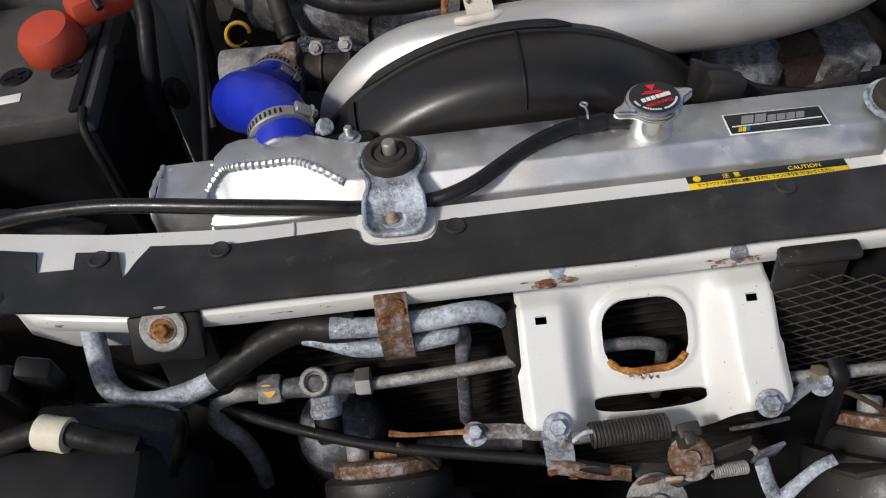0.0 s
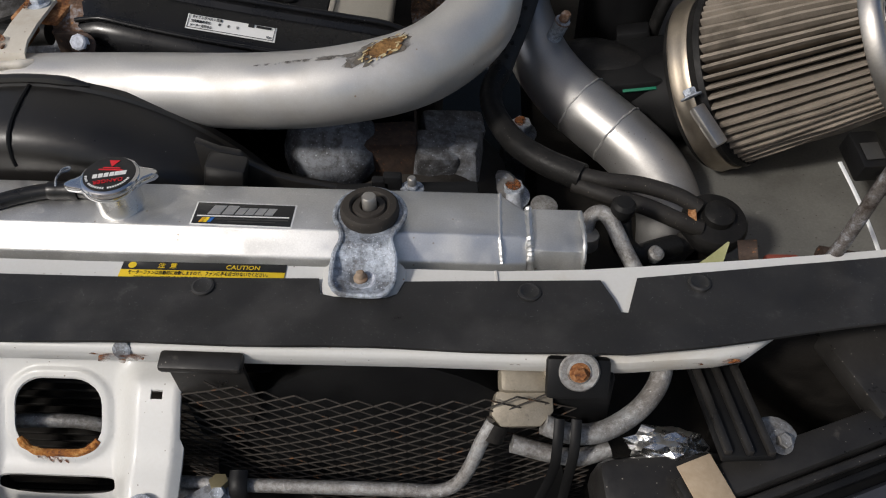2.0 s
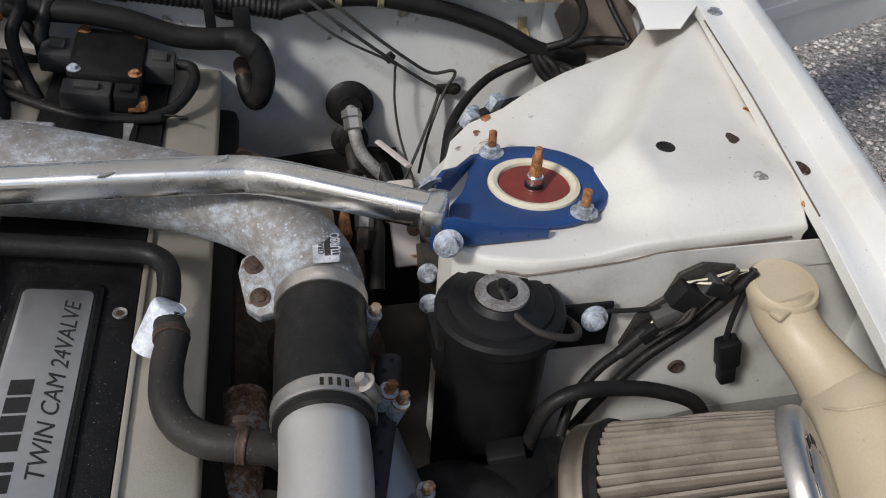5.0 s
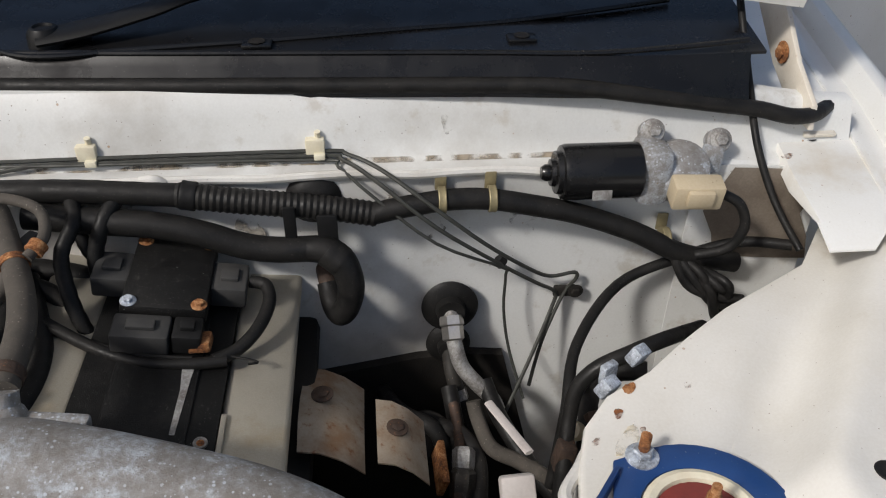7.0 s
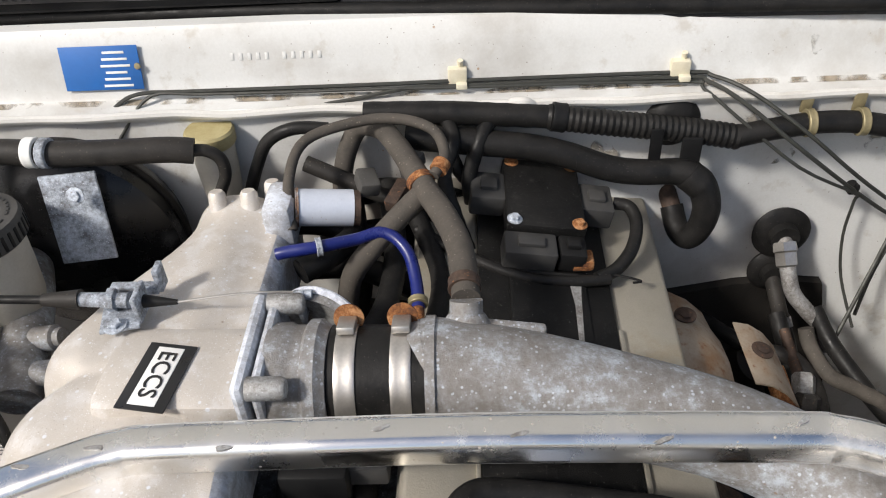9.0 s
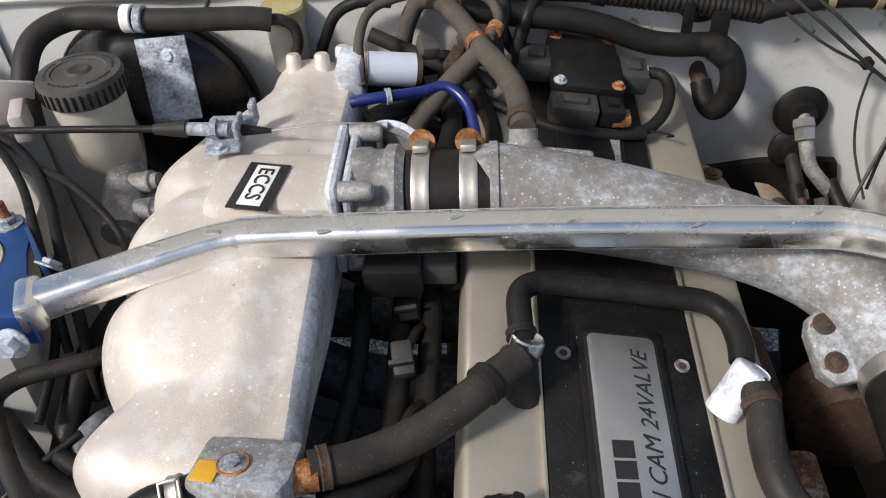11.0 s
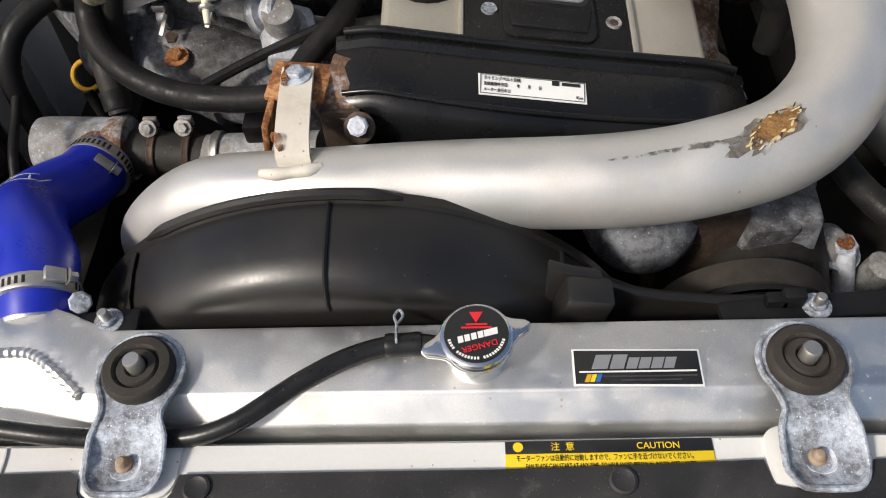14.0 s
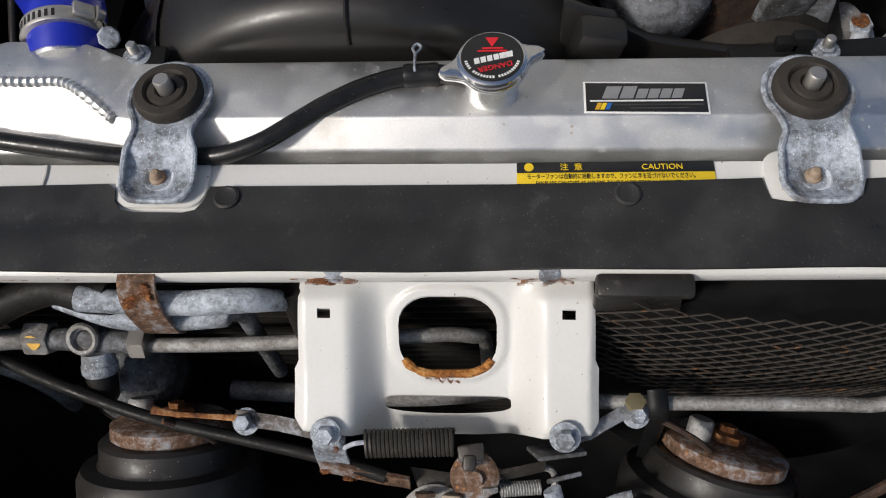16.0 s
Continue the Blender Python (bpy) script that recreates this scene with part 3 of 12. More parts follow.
def tube(pts, r, n=14, sub=6, bm=None, flat=1.0, ribs=0.0, hollow=0.0, square=1.0):
    """A round bar or hose along smoothed points; r is one radius or one for each point. hollow: depth of the open mouths; square under 1: boxier section."""
    bm = bm or bmesh.new()
    c = curve_points(pts, sub)
    if isinstance(r, (int, float)):
        rad = [r] * len(c)
    else:
        rr = [Vector((q, 0, 0)) for q in r]
        rad = [v.x for v in (curve_points(rr, sub) if len(rr) > 2 else rr)]
    d0 = (c[1] - c[0]).normalized()
    up = Vector((0, 0, 1)) if abs(d0.z) < 0.9 else Vector((1, 0, 0))
    side = d0.cross(up).normalized()
    def arm(f, j):
        v = f(2 * math.pi * (j + (0.5 if square < 1 else 0)) / n)
        return math.copysign(abs(v) ** square, v)

    rings = []
    for i, q in enumerate(c):
        d = (c[min(i + 1, len(c) - 1)] - c[max(i - 1, 0)]).normalized()
        side = (side - d * side.dot(d)).normalized()
        u = d.cross(side) * -1
        k = rad[i] * (1 + (ribs if i % 2 else 0))
        rings.append([bm.verts.new(q + side * arm(math.cos, j) * k + u * arm(math.sin, j) * k * flat) for j in range(n)])
    for a, b in zip(rings, rings[1:]):
        for j in range(n):
            bm.faces.new((a[j], a[(j + 1) % n], b[(j + 1) % n], b[j]))
    for ring, q, s in ((rings[0], c[0], 1), (rings[-1], c[-1], -1)):
        if hollow:
            d = (c[1] - c[0]).normalized() if s > 0 else (c[-2] - c[-1]).normalized()
            inner = [bm.verts.new(q + (v.co - q) * 0.82) for v in ring]
            deep = [bm.verts.new(v.co + d * hollow) for v in inner]
            for j in range(n):
                k = (j + 1) % n
                bm.faces.new((ring[j], ring[k], inner[k], inner[j]))
                bm.faces.new((inner[j], inner[k], deep[k], deep[j]))
            bm.faces.new(deep)
        else:
            bm.faces.new(ring)
    return bm


def aim(base, axis, spin=0.0):
    """Matrix whose z runs along axis, at base."""
    return Matrix.Translation(base) @ Vector(axis).to_track_quat("Z", "Y").to_matrix().to_4x4() @ Matrix.Rotation(spin, 4, "Z")


def lathe(profile, base, axis=(0, 0, 1), n=28, bm=None, arc=None):
    """Revolves (radius, height) pairs round the axis."""
    bm = bm or bmesh.new()
    m = aim(base, axis)
    rings = []
    for r, h in profile:
        if r < 1e-5:
            rings.append([bm.verts.new(m @ Vector((0, 0, h)))])
        else:
            rings.append([bm.verts.new(m @ Vector((r * math.cos(2 * math.pi * j / n), r * math.sin(2 * math.pi * j / n), h))) for j in range(n)])
    for a, b in zip(rings, rings[1:]):
        for j in range(n):
            k = (j + 1) % n
            if len(a) == 1 and len(b) > 1:
                bm.faces.new((a[0], b[k], b[j]))
            elif len(b) == 1 and len(a) > 1:
                bm.faces.new((a[j], a[k], b[0]))
            elif len(a) > 1:
                bm.faces.new((a[j], a[k], b[k], b[j]))
    for ring in (rings[0], rings[-1]):
        if len(ring) > 2:
            bm.faces.new(ring)
    return bm


def bevel(bm, w, seg=2, angle=30):
    es = [e for e in bm.edges if len(e.link_faces) == 2 and e.calc_face_angle(0) > radians(angle)]
    if w > 0 and es:
        bmesh.ops.bevel(bm, geom=es, offset=w, segments=seg, profile=0.5, affect="EDGES", clamp_overlap=True)
    return bm


def box(c, size, w=0.002, rot=(0, 0, 0), bm=None, taper=1.0):
    """Bevelled box of that size round c; taper narrows its top."""
    b = bmesh.new()
    bmesh.ops.create_cube(b, size=1)
    for v in b.verts:
        k = taper if v.co.z > 0 else 1
        v.co = Vector((v.co.x * size[0] * k, v.co.y * size[1] * k, v.co.z * size[2]))
    bevel(b, w)
    b.transform(pose(*c, *rot))
    if bm:
        me = bpy.data.meshes.new("join")
        b.to_mesh(me)
        bm.from_mesh(me)
        bpy.data.meshes.remove(me)
        b.free()
        return bm
    return b


def join(*bms):
    first = bms[0]
    for b in bms[1:]:
        me = bpy.data.meshes.new("join")
        b.to_mesh(me)
        first.from_mesh(me)
        bpy.data.meshes.remove(me)
        b.free()
    return first


def prism(outline, z0, z1, w=0.0, holes=(), place=None, seg=2):
    """A flat plate: polygon with holes, from z0 to z1, rounded edges, then moved by place."""
    bm = bmesh.new()
    edges = []
    for loop in (outline, *holes):
        vs = [bm.verts.new((x, y, z0)) for x, y in loop]
        edges += [bm.edges.new((vs[i], vs[(i + 1) % len(vs)])) for i in range(len(vs))]
    if holes:
        bmesh.ops.triangle_fill(bm, use_beauty=True, use_dissolve=False, edges=edges)
    else:
        bm.faces.new(bm.verts[:])
    top = bmesh.ops.extrude_face_region(bm, geom=bm.faces[:])
    for v in top["geom"]:
        if isinstance(v, bmesh.types.BMVert):
            v.co.z = z1
    bmesh.ops.recalc_face_normals(bm, faces=bm.faces[:])
    bevel(bm, w, seg)
    if place:
        bm.transform(place)
    return bm


def round_rect(cx, cy, w, h, r, n=5):
    out = []
    for sx, sy, a in ((1, 1, 0), (-1, 1, 90), (-1, -1, 180), (1, -1, 270)):
        for k in range(n + 1):
            t = radians(a + 90 * k / n)
            out.append((cx + sx * (w / 2 - r) + r * math.cos(t), cy + sy * (h / 2 - r) + r * math.sin(t)))
    return out


def circle(cx, cy, r, n=20):
    return [(cx + r * math.cos(2 * math.pi * k / n), cy + r * math.sin(2 * math.pi * k / n)) for k in range(n)]


def sheet(rows, th=0.0015, way=(0, 0, -1)):
    """A skin through rows of points, thickened along way."""
    bm = bmesh.new()
    d = Vector(way).normalized() * th
    a = [[bm.verts.new(p) for p in row] for row in rows]
    b = [[bm.verts.new(Vector(p) + d) for p in row] for row in rows]
    R, C = len(rows), len(rows[0])
    for i in range(R - 1):
        for j in range(C - 1):
            bm.faces.new((a[i][j], a[i][j + 1], a[i + 1][j + 1], a[i + 1][j]))
            bm.faces.new((b[i][j], b[i + 1][j], b[i + 1][j + 1], b[i][j + 1]))
    for i in range(R - 1):
        bm.faces.new((a[i][0], a[i + 1][0], b[i + 1][0], b[i][0]))
        bm.faces.new((a[i][-1], b[i][-1], b[i + 1][-1], a[i + 1][-1]))
    for j in range(C - 1):
        bm.faces.new((a[0][j], b[0][j], b[0][j + 1], a[0][j + 1]))
        bm.faces.new((a[-1][j], a[-1][j + 1], b[-1][j + 1], b[-1][j]))
    return bm


def bolt_mesh(c, axis=(0, 0, 1), r=0.006, h=0.006, stud=0.0):
    """Hexagon head with its washer, and the stud's end if it shows."""
    prof = [(0, 0), (r * 1.75, 0), (r * 1.75, r * 0.22), (r * 1.3, r * 0.35)]
    bm = lathe(prof + [(0, r * 0.35)], c, axis, 20)
    head = lathe([(r * 1.06, r * 0.3), (r * 1.12, h * 0.85), (r * 0.95, h), (0, h)], c, axis, 6)
    join(bm, head)
    if stud:
        join(bm, lathe([(r * 0.55, h), (r * 0.55, h + stud), (r * 0.4, h + stud + 0.001), (0, h + stud + 0.001)], c, axis, 12))
    return bm


def band(p, q, r, wide=0.0008):
    """A clamp band round a hose from p to q."""
    p, q = Vector(p), Vector(q)
    L = (q - p).length
    return lathe([(r - 0.001, 0), (r + wide, 0), (r + wide * 1.6, L * 0.12), (r + wide * 1.2, L * 0.3), (r + wide * 1.2, L * 0.7), (r + wide * 1.6, L * 0.88), (r + wide, L), (r - 0.001, L)], p, q - p, 36)


def blot(c, normal, rx, ry, spin, seed, th=0.0004, n=30):
    """An uneven thin patch of rust or dirt lying on a surface."""
    rr = random.Random(seed)
    ring = []
    ph = rr.uniform(0, 6.28)
    for k in range(n):
        q = 2 * math.pi * k / n
        s = 0.82 + 0.13 * math.sin(2 * q + ph) + 0.10 * math.sin(3 * q + 2 * ph) + rr.uniform(-0.07, 0.07)
        ring.append((rx * s * math.cos(q), ry * s * math.sin(q)))
    bm = prism(ring, -0.0012, th)
    bm.transform(aim(c, normal, radians(spin)))
    return bm


def wrapped(c, along, across, rx, ry, path, rads, seed, lift=0.0004, n=40):
    """A ragged stain that follows a pipe's round skin."""
    rr = random.Random(seed)
    core = curve_points(path, 12)
    rad = [v.x for v in curve_points([Vector((q, 0, 0)) for q in rads], 12)]
    ph = rr.uniform(0, 6.28)
    edge = [0.80 + 0.14 * math.sin(2 * a + ph) + 0.10 * math.sin(5 * a + 2 * ph) + rr.uniform(-0.10, 0.10) for a in [2 * math.pi * k / n for k in range(n)]]
    bm = bmesh.new()

    def on_skin(q):
        i = min(range(len(core)), key=lambda k: (core[k] - q).length_squared)
        d = (core[min(i + 1, len(core) - 1)] - core[max(i - 1, 0)]).normalized()
        foot = core[i] + d * (q - core[i]).dot(d)
        return foot + (q - foot).normalized() * (rad[i] + lift)

    rings = []
    for k in range(1, 7):
        rings.append([bm.verts.new(on_skin(c + along * (rx * edge[j] * k / 6 * math.cos(2 * math.pi * j / n)) + across * (ry * edge[j] * k / 6 * math.sin(2 * math.pi * j / n)))) for j in range(n)])
    mid = bm.verts.new(on_skin(c))
    for j in range(n):
        bm.faces.new((mid, rings[0][j], rings[0][(j + 1) % n]))
        for a, b in zip(rings, rings[1:]):
            bm.faces.new((a[j], b[j], b[(j + 1) % n], a[(j + 1) % n]))
    return bm


def screw_clamp(p, q, r, parent, tang, mat=STEEL, screw=STEEL, slotted=False):
    """Worm-drive hose clamp: band, housing on the tangent side, and its screw."""
    b = part("clamp_band", band(p, q, r), mat, parent, "steel worm-drive hose clamp")
    mid = (Vector(p) + Vector(q)) / 2
    w = (Vector(q) - Vector(p)).length
    t = Vector(tang).normalized()
    ax = (Vector(q) - Vector(p)).normalized()
    along = t.cross(ax).normalized()
    c = mid + t * (r + w * 0.3)
    hs = box((0, 0, 0), (w * 0.9, w * 1.3, w * 0.42), w * 0.1)
    hs.transform(Matrix.Translation(c) @ Matrix((ax, along, t)).transposed().to_4x4())
    m = aim(mid, ax)
    slots = []
    for k in range(40 if slotted else 0):
        a = 2 * math.pi * k / 40
        d = Vector((m.to_3x3() @ Vector((math.cos(a), math.sin(a), 0)))).dot(t)
        if (0.50 if slotted == "near" else -2) < d < 0.86:
            s = box((0, 0, 0), (0.0006, r * 0.075, w * 0.52), 0)
            s.transform(m @ Matrix.Rotation(a, 4, "Z") @ Matrix.Translation((r + 0.0008, 0, 0)))
            slots.append(s)
    for s in slots:
        part("clamp_slot", s, DARK, b, smooth=False)
    part("clamp_housing", hs, mat, b)
    part("clamp_screw", bolt_mesh(c + along * w * 0.7, along, w * (0.44 if screw is RUST else 0.32), w * 0.6), screw, b)
    return b


def text(body, size, place, mat, parent, name="lettering", depth=0.0002, align="CENTER", shear=0.0, wide=1.0):
    cu = bpy.data.curves.new(name, "FONT")
    cu.body, cu.size, cu.align_x, cu.align_y, cu.extrude, cu.shear = body, size, align, "CENTER", depth, shear
    cu.resolution_u = 3
    tmp = bpy.data.objects.new(name, cu)
    me = bpy.data.meshes.new_from_object(tmp)
    bpy.data.objects.remove(tmp)
    bpy.data.curves.remove(cu)
    me.transform(Matrix.Translation(-origin_of(parent)) @ place @ Matrix.Diagonal((wide, 1, 1, 1)))
    me.materials.clear()
    me.materials.append(mat)
    ob = new(name, me)
    ob.parent = parent
    return ob


def smoothstep(a, b, x):
    t = min(1, max(0, (x - a) / (b - a)))
    return t * t * (3 - 2 * t)


def lerp_table(table, x):
    for (x0, v0), (x1, v1) in zip(table, table[1:]):
        if x <= x1:
            return v0 + (v1 - v0) * max(0, (x - x0)) / (x1 - x0)
    return table[-1][1]


# ---- large structure ----
solo("ground", sheet([[(x, y, 0) for x in (-300, -30, -3, 3, 30, 300)] for y in (-300, -30, -3, 3, 30, 300)], 0.05), GRAVEL,
              "grey stone-chip asphalt under the car", "ground", kind="structure", smooth=False)

# car body in white paint: one thing, its panels are parts
body = thing("car_body", (0, 0.3, 0.2), "white car body with open engine bay, dusty and rust-specked", "car")

BACK = [(-0.75, 0.06), (-0.66, 0.03), (-0.60, 0.0), (-0.48, -0.014), (-0.395, -0.028), (-0.295, -0.037), (0.0, -0.037), (0.28, -0.035), (0.34, -0.031), (0.39, -0.025), (0.48, -0.014), (0.60, 0.0), (0.66, 0.03), (0.75, 0.06)]
FRONT = [(-0.75, -0.02), (-0.62, -0.052), (-0.46, -0.092), (-0.365, -0.108), (-0.27, -0.109), (0.0, -0.107), (0.22, -0.104), (0.357, -0.104), (0.426, -0.096), (0.462, -0.086), (0.62, -0.052), (0.75, -0.02)]


def slam_z(x, y):
    """Height of the upper cross panel."""
    f, b = lerp_table(FRONT, x), lerp_table(BACK, x)
    t = (y - f) / (b - f)
    return 0.681 + 0.006 * smoothstep(0, 0.5, t) + 0.008 * smoothstep(0.45, 0.72, abs(x))


rows = []
xs = [-0.74 + 1.48 * i / 74 for i in range(75)]
for t, dz in ((1.0, -0.035), (1.02, -0.004), (0.98, 0.0), (0.75, 0.0), (0.5, 0.0), (0.2, 0.0), (0.03, 0.0), (0.0, -0.002), (-0.008, -0.006), (0.055, -0.018)):
    row = []
    for x in xs:
        f, b = lerp_table(FRONT, x), lerp_table(BACK, x)
        y = f + (b - f) * t
        if t < 0.15:
            y += 0.030 * smoothstep(0.435, 0.50, abs(x))
        row.append((x, y, slam_z(x, y) + dz))
    rows.append(row)
slam = part("cross_panel", sheet(rows, 0.0016), PAINT, body)
# seams and spot-weld dimples along the cross panel
for x in (-0.262, 0.277):
    y0, y1 = lerp_table(FRONT, x), lerp_table(BACK, x)
    part("panel_seam", tube([(x, y1 - 0.002, slam_z(x, y1) + 0.0006), (x + 0.001, y1 - 0.012, slam_z(x, y1 - 0.012) + 0.0006), (x, y1 - 0.03, slam_z(x, y1 - 0.03) + 0.0004)], 0.0010, 6), APRON, slam)

# lower front: dark duct panel and sides that close the nose
part("nose_panel", sheet([[(x, -0.365 + 0.30 * (x / 0.72) ** 2, z) for x in (-0.66, -0.5, -0.35, -0.2, 0, 0.2, 0.35, 0.5, 0.66)] for z in (0.52, 0.42, 0.2)], 0.003, (0, -1, 0)), PLASTIC, body)
part("under_tray", sheet([[(x, y, 0.19) for x in (-0.55, -0.2, 0.2, 0.62)] for y in (-0.18, 0.0, 0.4, 0.95)], 0.004), DARK, body)

# right strut tower and apron
TOWER = [(0.392, 0.448), (0.42, 0.430), (0.456, 0.420), (0.53, 0.421), (0.62, 0.424), (0.709, 0.428), (0.7245, 0.50), (0.7435, 0.62), (0.772, 0.78), (0.795, 0.885), (0.74, 0.87), (0.690, 0.805), (0.64, 0.775), (0.586, 0.744), (0.535, 0.706), (0.492, 0.672), (0.450, 0.650), (0.425, 0.622), (0.412, 0.585), (0.400, 0.53), (0.390, 0.49)]


def tower_z(x, y):
    # pad under the plate, pressed ridge that runs off to the rear, front edge rolled level
    x0 = 0.566 + 0.72 * max(0.0, y - 0.545)
    z = 0.790 + 0.031 * smoothstep(x0 - 0.034, x0 + 0.022, x) * smoothstep(0.415, 0.478, y)
    z += 0.010 * smoothstep(0.47, 0.415, y) * smoothstep(0.50, 0.56, x) + 0.013 * smoothstep(0.60, 0.72, y)
    z += 0.005 * math.exp(-((x - x0 - 0.012) / 0.016) ** 2) * smoothstep(0.47, 0.53, y) * smoothstep(0.74, 0.62, y)
    z -= 0.008 * math.exp(-((x - x0 + 0.050) / 0.026) ** 2) * smoothstep(0.56, 0.62, y) * smoothstep(0.76, 0.68, y)
    return z


def tower_mesh(side):
    bm = bmesh.new()
    n = 20
    cx, cy = 0.483, 0.525
    outline = TOWER if side > 0 else [(x + 0.030 * smoothstep(0.48, 0.40, x), y + 0.030 * smoothstep(0.47, 0.43, y) * smoothstep(0.60, 0.52, x)) for x, y in TOWER]
    fine = []
    for (xa, ya), (xb, yb) in zip(outline, outline[1:] + outline[:1]):
        for k in range(4):
            fine.append((xa + (xb - xa) * k / 4, ya + (yb - ya) * k / 4))
    outline = fine
    rings = []
    for k in range(n + 1):
        s = 0.12 + 0.86 * k / n
        rings.append([bm.verts.new((side * (cx + (x - cx) * s), cy + (y - cy) * s, tower_z(cx + (x - cx) * s, cy + (y - cy) * s))) for x, y in outline])
    # rolled lip, then the wall below it
    for s, dz in ((0.993, 0.0008), (1.001, 0.0030), (1.004, 0.0065), (1.000, 0.010), (0.996, 0.0125)):
        rings.append([bm.verts.new((side * (cx + (x - cx) * s), cy + (y - cy) * s, tower_z(x, y) - dz)) for x, y in outline])
    tuck = 1.03 if side > 0 else 0.72
    rings.append([bm.verts.new((side * (cx + (x - cx) * tuck), cy + (y - cy) * (0.93 if side > 0 else 1.04), 0.45)) for x, y in outline])
    m = len(outline)
    for a, b in zip(rings, rings[1:]):
        for j in range(m):
            bm.faces.new((a[j], a[(j + 1) % m], b[(j + 1) % m], b[j]))
    bm.faces.new(rings[0])
    return bm


rng = random.Random(11)
for x, w, m in ((-0.27, 0.010, RUST), (-0.295, 0.006, DARKRUST), (-0.235, 0.005, RUST), (-0.10, 0.014, DARKRUST), (0.045, 0.012, DARKRUST), (0.02, 0.006, RUST), (0.425, 0.010, RUST), (0.405, 0.005, DARKRUST), (0.29, 0.004, RUST), (-0.42, 0.006, RUST)):
    yf = lerp_table(FRONT, x)
    part("rust_patch", blot((x, yf + 0.0003, slam_z(x, yf) - 0.008), (0, -1, -0.35), w, 0.0030, 0, int(x * 1000) + 900), RUSTSTAIN, slam)
part("strut_tower", tower_mesh(1), TOWERPAINT, body)
part("strut_tower", tower_mesh(-1), APRON, body)
# seam where the tower's lip meets the apron
part("seam_crack", tube([(x, y - 0.0012, tower_z(x, y) - 0.0115) for x, y in ((0.425, 0.4285), (0.44, 0.4235), (0.456, 0.4195), (0.53, 0.4200), (0.57, 0.4215), (0.62, 0.4232), (0.695, 0.4265))], 0.0009, 6), GRIMEPAINT, body)
for k, (x, y, rx, ry, q) in enumerate(((0.455, 0.605, 0.022, 0.008, 60),)):
    part("cream_stain", blot((x, y, tower_z(x, y) + 0.0012), (tower_z(x - 0.004, y) - tower_z(x + 0.004, y), tower_z(x, y - 0.004) - tower_z(x, y + 0.004), 0.008), rx, ry, q, 300 + k, 0.0003), CREAMSTAIN, body)
for x, y, r, s, m in ((0.616, 0.537, 0.0078, 0, DARK), (0.690, 0.545, 0.0100, 4, DARKRUST), (0.683, 0.478, 0.0085, 6, SCUFF), (0.716, 0.445, 0.006, 8, RUST), (0.47, 0.655, 0.007, 12, RUST), (0.735, 0.60, 0.005, 14, RUST)):
    up = Vector((tower_z(x - 0.004, y) - tower_z(x + 0.004, y), tower_z(x, y - 0.004) - tower_z(x, y + 0.004), 0.008)).normalized()
    p = Vector((x, y, tower_z(x, y) + 0.0006))
    part("drain_hole" if s == 0 else "bare_patch", lathe([(0, 0), (r, 0), (r * 1.15, 0.0006), (r * 1.25, -0.001)], p, up, 20) if s == 0 else blot(p, up, r, r * 0.8, 20 * s, s, 0.0005), m, body)

part("tower_sealer", tube([(0.396 + 0.002 * math.sin(i), 0.540 + 0.013 * i, 0.7815) if i < 3 else (0.396 + 0.0085 * (i - 2) + 0.002 * math.sin(2.1 * i), 0.566 + 0.0115 * (i - 2), 0.7815) for i in range(11)], [0.004 + 0.0022 * abs(math.sin(1.9 * i)) for i in range(11)], 8, 3), APRON, body)
for x, y, r, s in ((0.43, 0.606, 0.005, 51), (0.455, 0.632, 0.006, 52), (0.52, 0.655, 0.005, 53), (0.47, 0.615, 0.0035, 54)):
    part("rust_patch", blot((x, y, tower_z(x, y) + 0.0004), (0, 0, 1), r, r * 0.7, 40, s), RUSTSTAIN, body)
for x, y in ((0.492, 0.700), (0.455, 0.664)):
    part("zinc_clip", box((x, y, 0.790), (0.016, 0.012, 0.018), 0.002, (20, 10, 35)), ZINC, body)
# apron walls behind the filter, wheel-arch side and ledge
rows = []
for z in (0.82, 0.785, 0.76, 0.73, 0.70, 0.66, 0.62, 0.58, 0.52, 0.45):
    row = []
    for k in range(20):
        x = 0.452 + 0.019 * k
        row.append((x, 0.4192 - 0.004 * smoothstep(0.70, 0.60, z) - 0.005 * math.exp(-((x - 0.60) / 0.05) ** 2) * smoothstep(0.76, 0.66, z), min(z, tower_z(x, 0.424) - 0.0122 - 0.03 * (z < 0.79) * (z > 0.77))))
    rows.append(row)
part("apron", sheet(rows, 0.002, (0, 1, 0)), APRON, body)
# near-black sheet that stands in for the shade beside the canister
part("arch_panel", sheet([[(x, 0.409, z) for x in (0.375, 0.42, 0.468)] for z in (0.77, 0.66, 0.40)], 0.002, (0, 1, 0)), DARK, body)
# ledge grey carries both its dirt and the shade below the filter
part("apron_ledge", sheet([[(x, y, 0.570 + 0.02 * smoothstep(0.55, 0.68, x)) for x in (0.47, 0.52, 0.56, 0.60, 0.65, 0.80)] for y in (0.41, 0.3, 0.2, 0.1, 0.0, -0.03)], 0.002), LEDGE, body)
# added floor, black in place of the shade inside the nose
part("undertray", box((0, -0.18, 0.24), (1.40, 0.40, 0.012), 0.003), PLASTIC, body)
# unseen bumper, added to close the nose and shade it
part("bumper", sheet([[(0.12 * i, -0.40 + 0.30 * (0.12 * i / 0.72) ** 2 + dy, z) for i in range(-6, 7)] for dy, z in ((0.05, 0.545), (0.01, 0.55), (0.0, 0.54), (-0.03, 0.44), (-0.03, 0.30), (0.03, 0.18))], 0.004, (0, 1, 0)), PAINT, body)
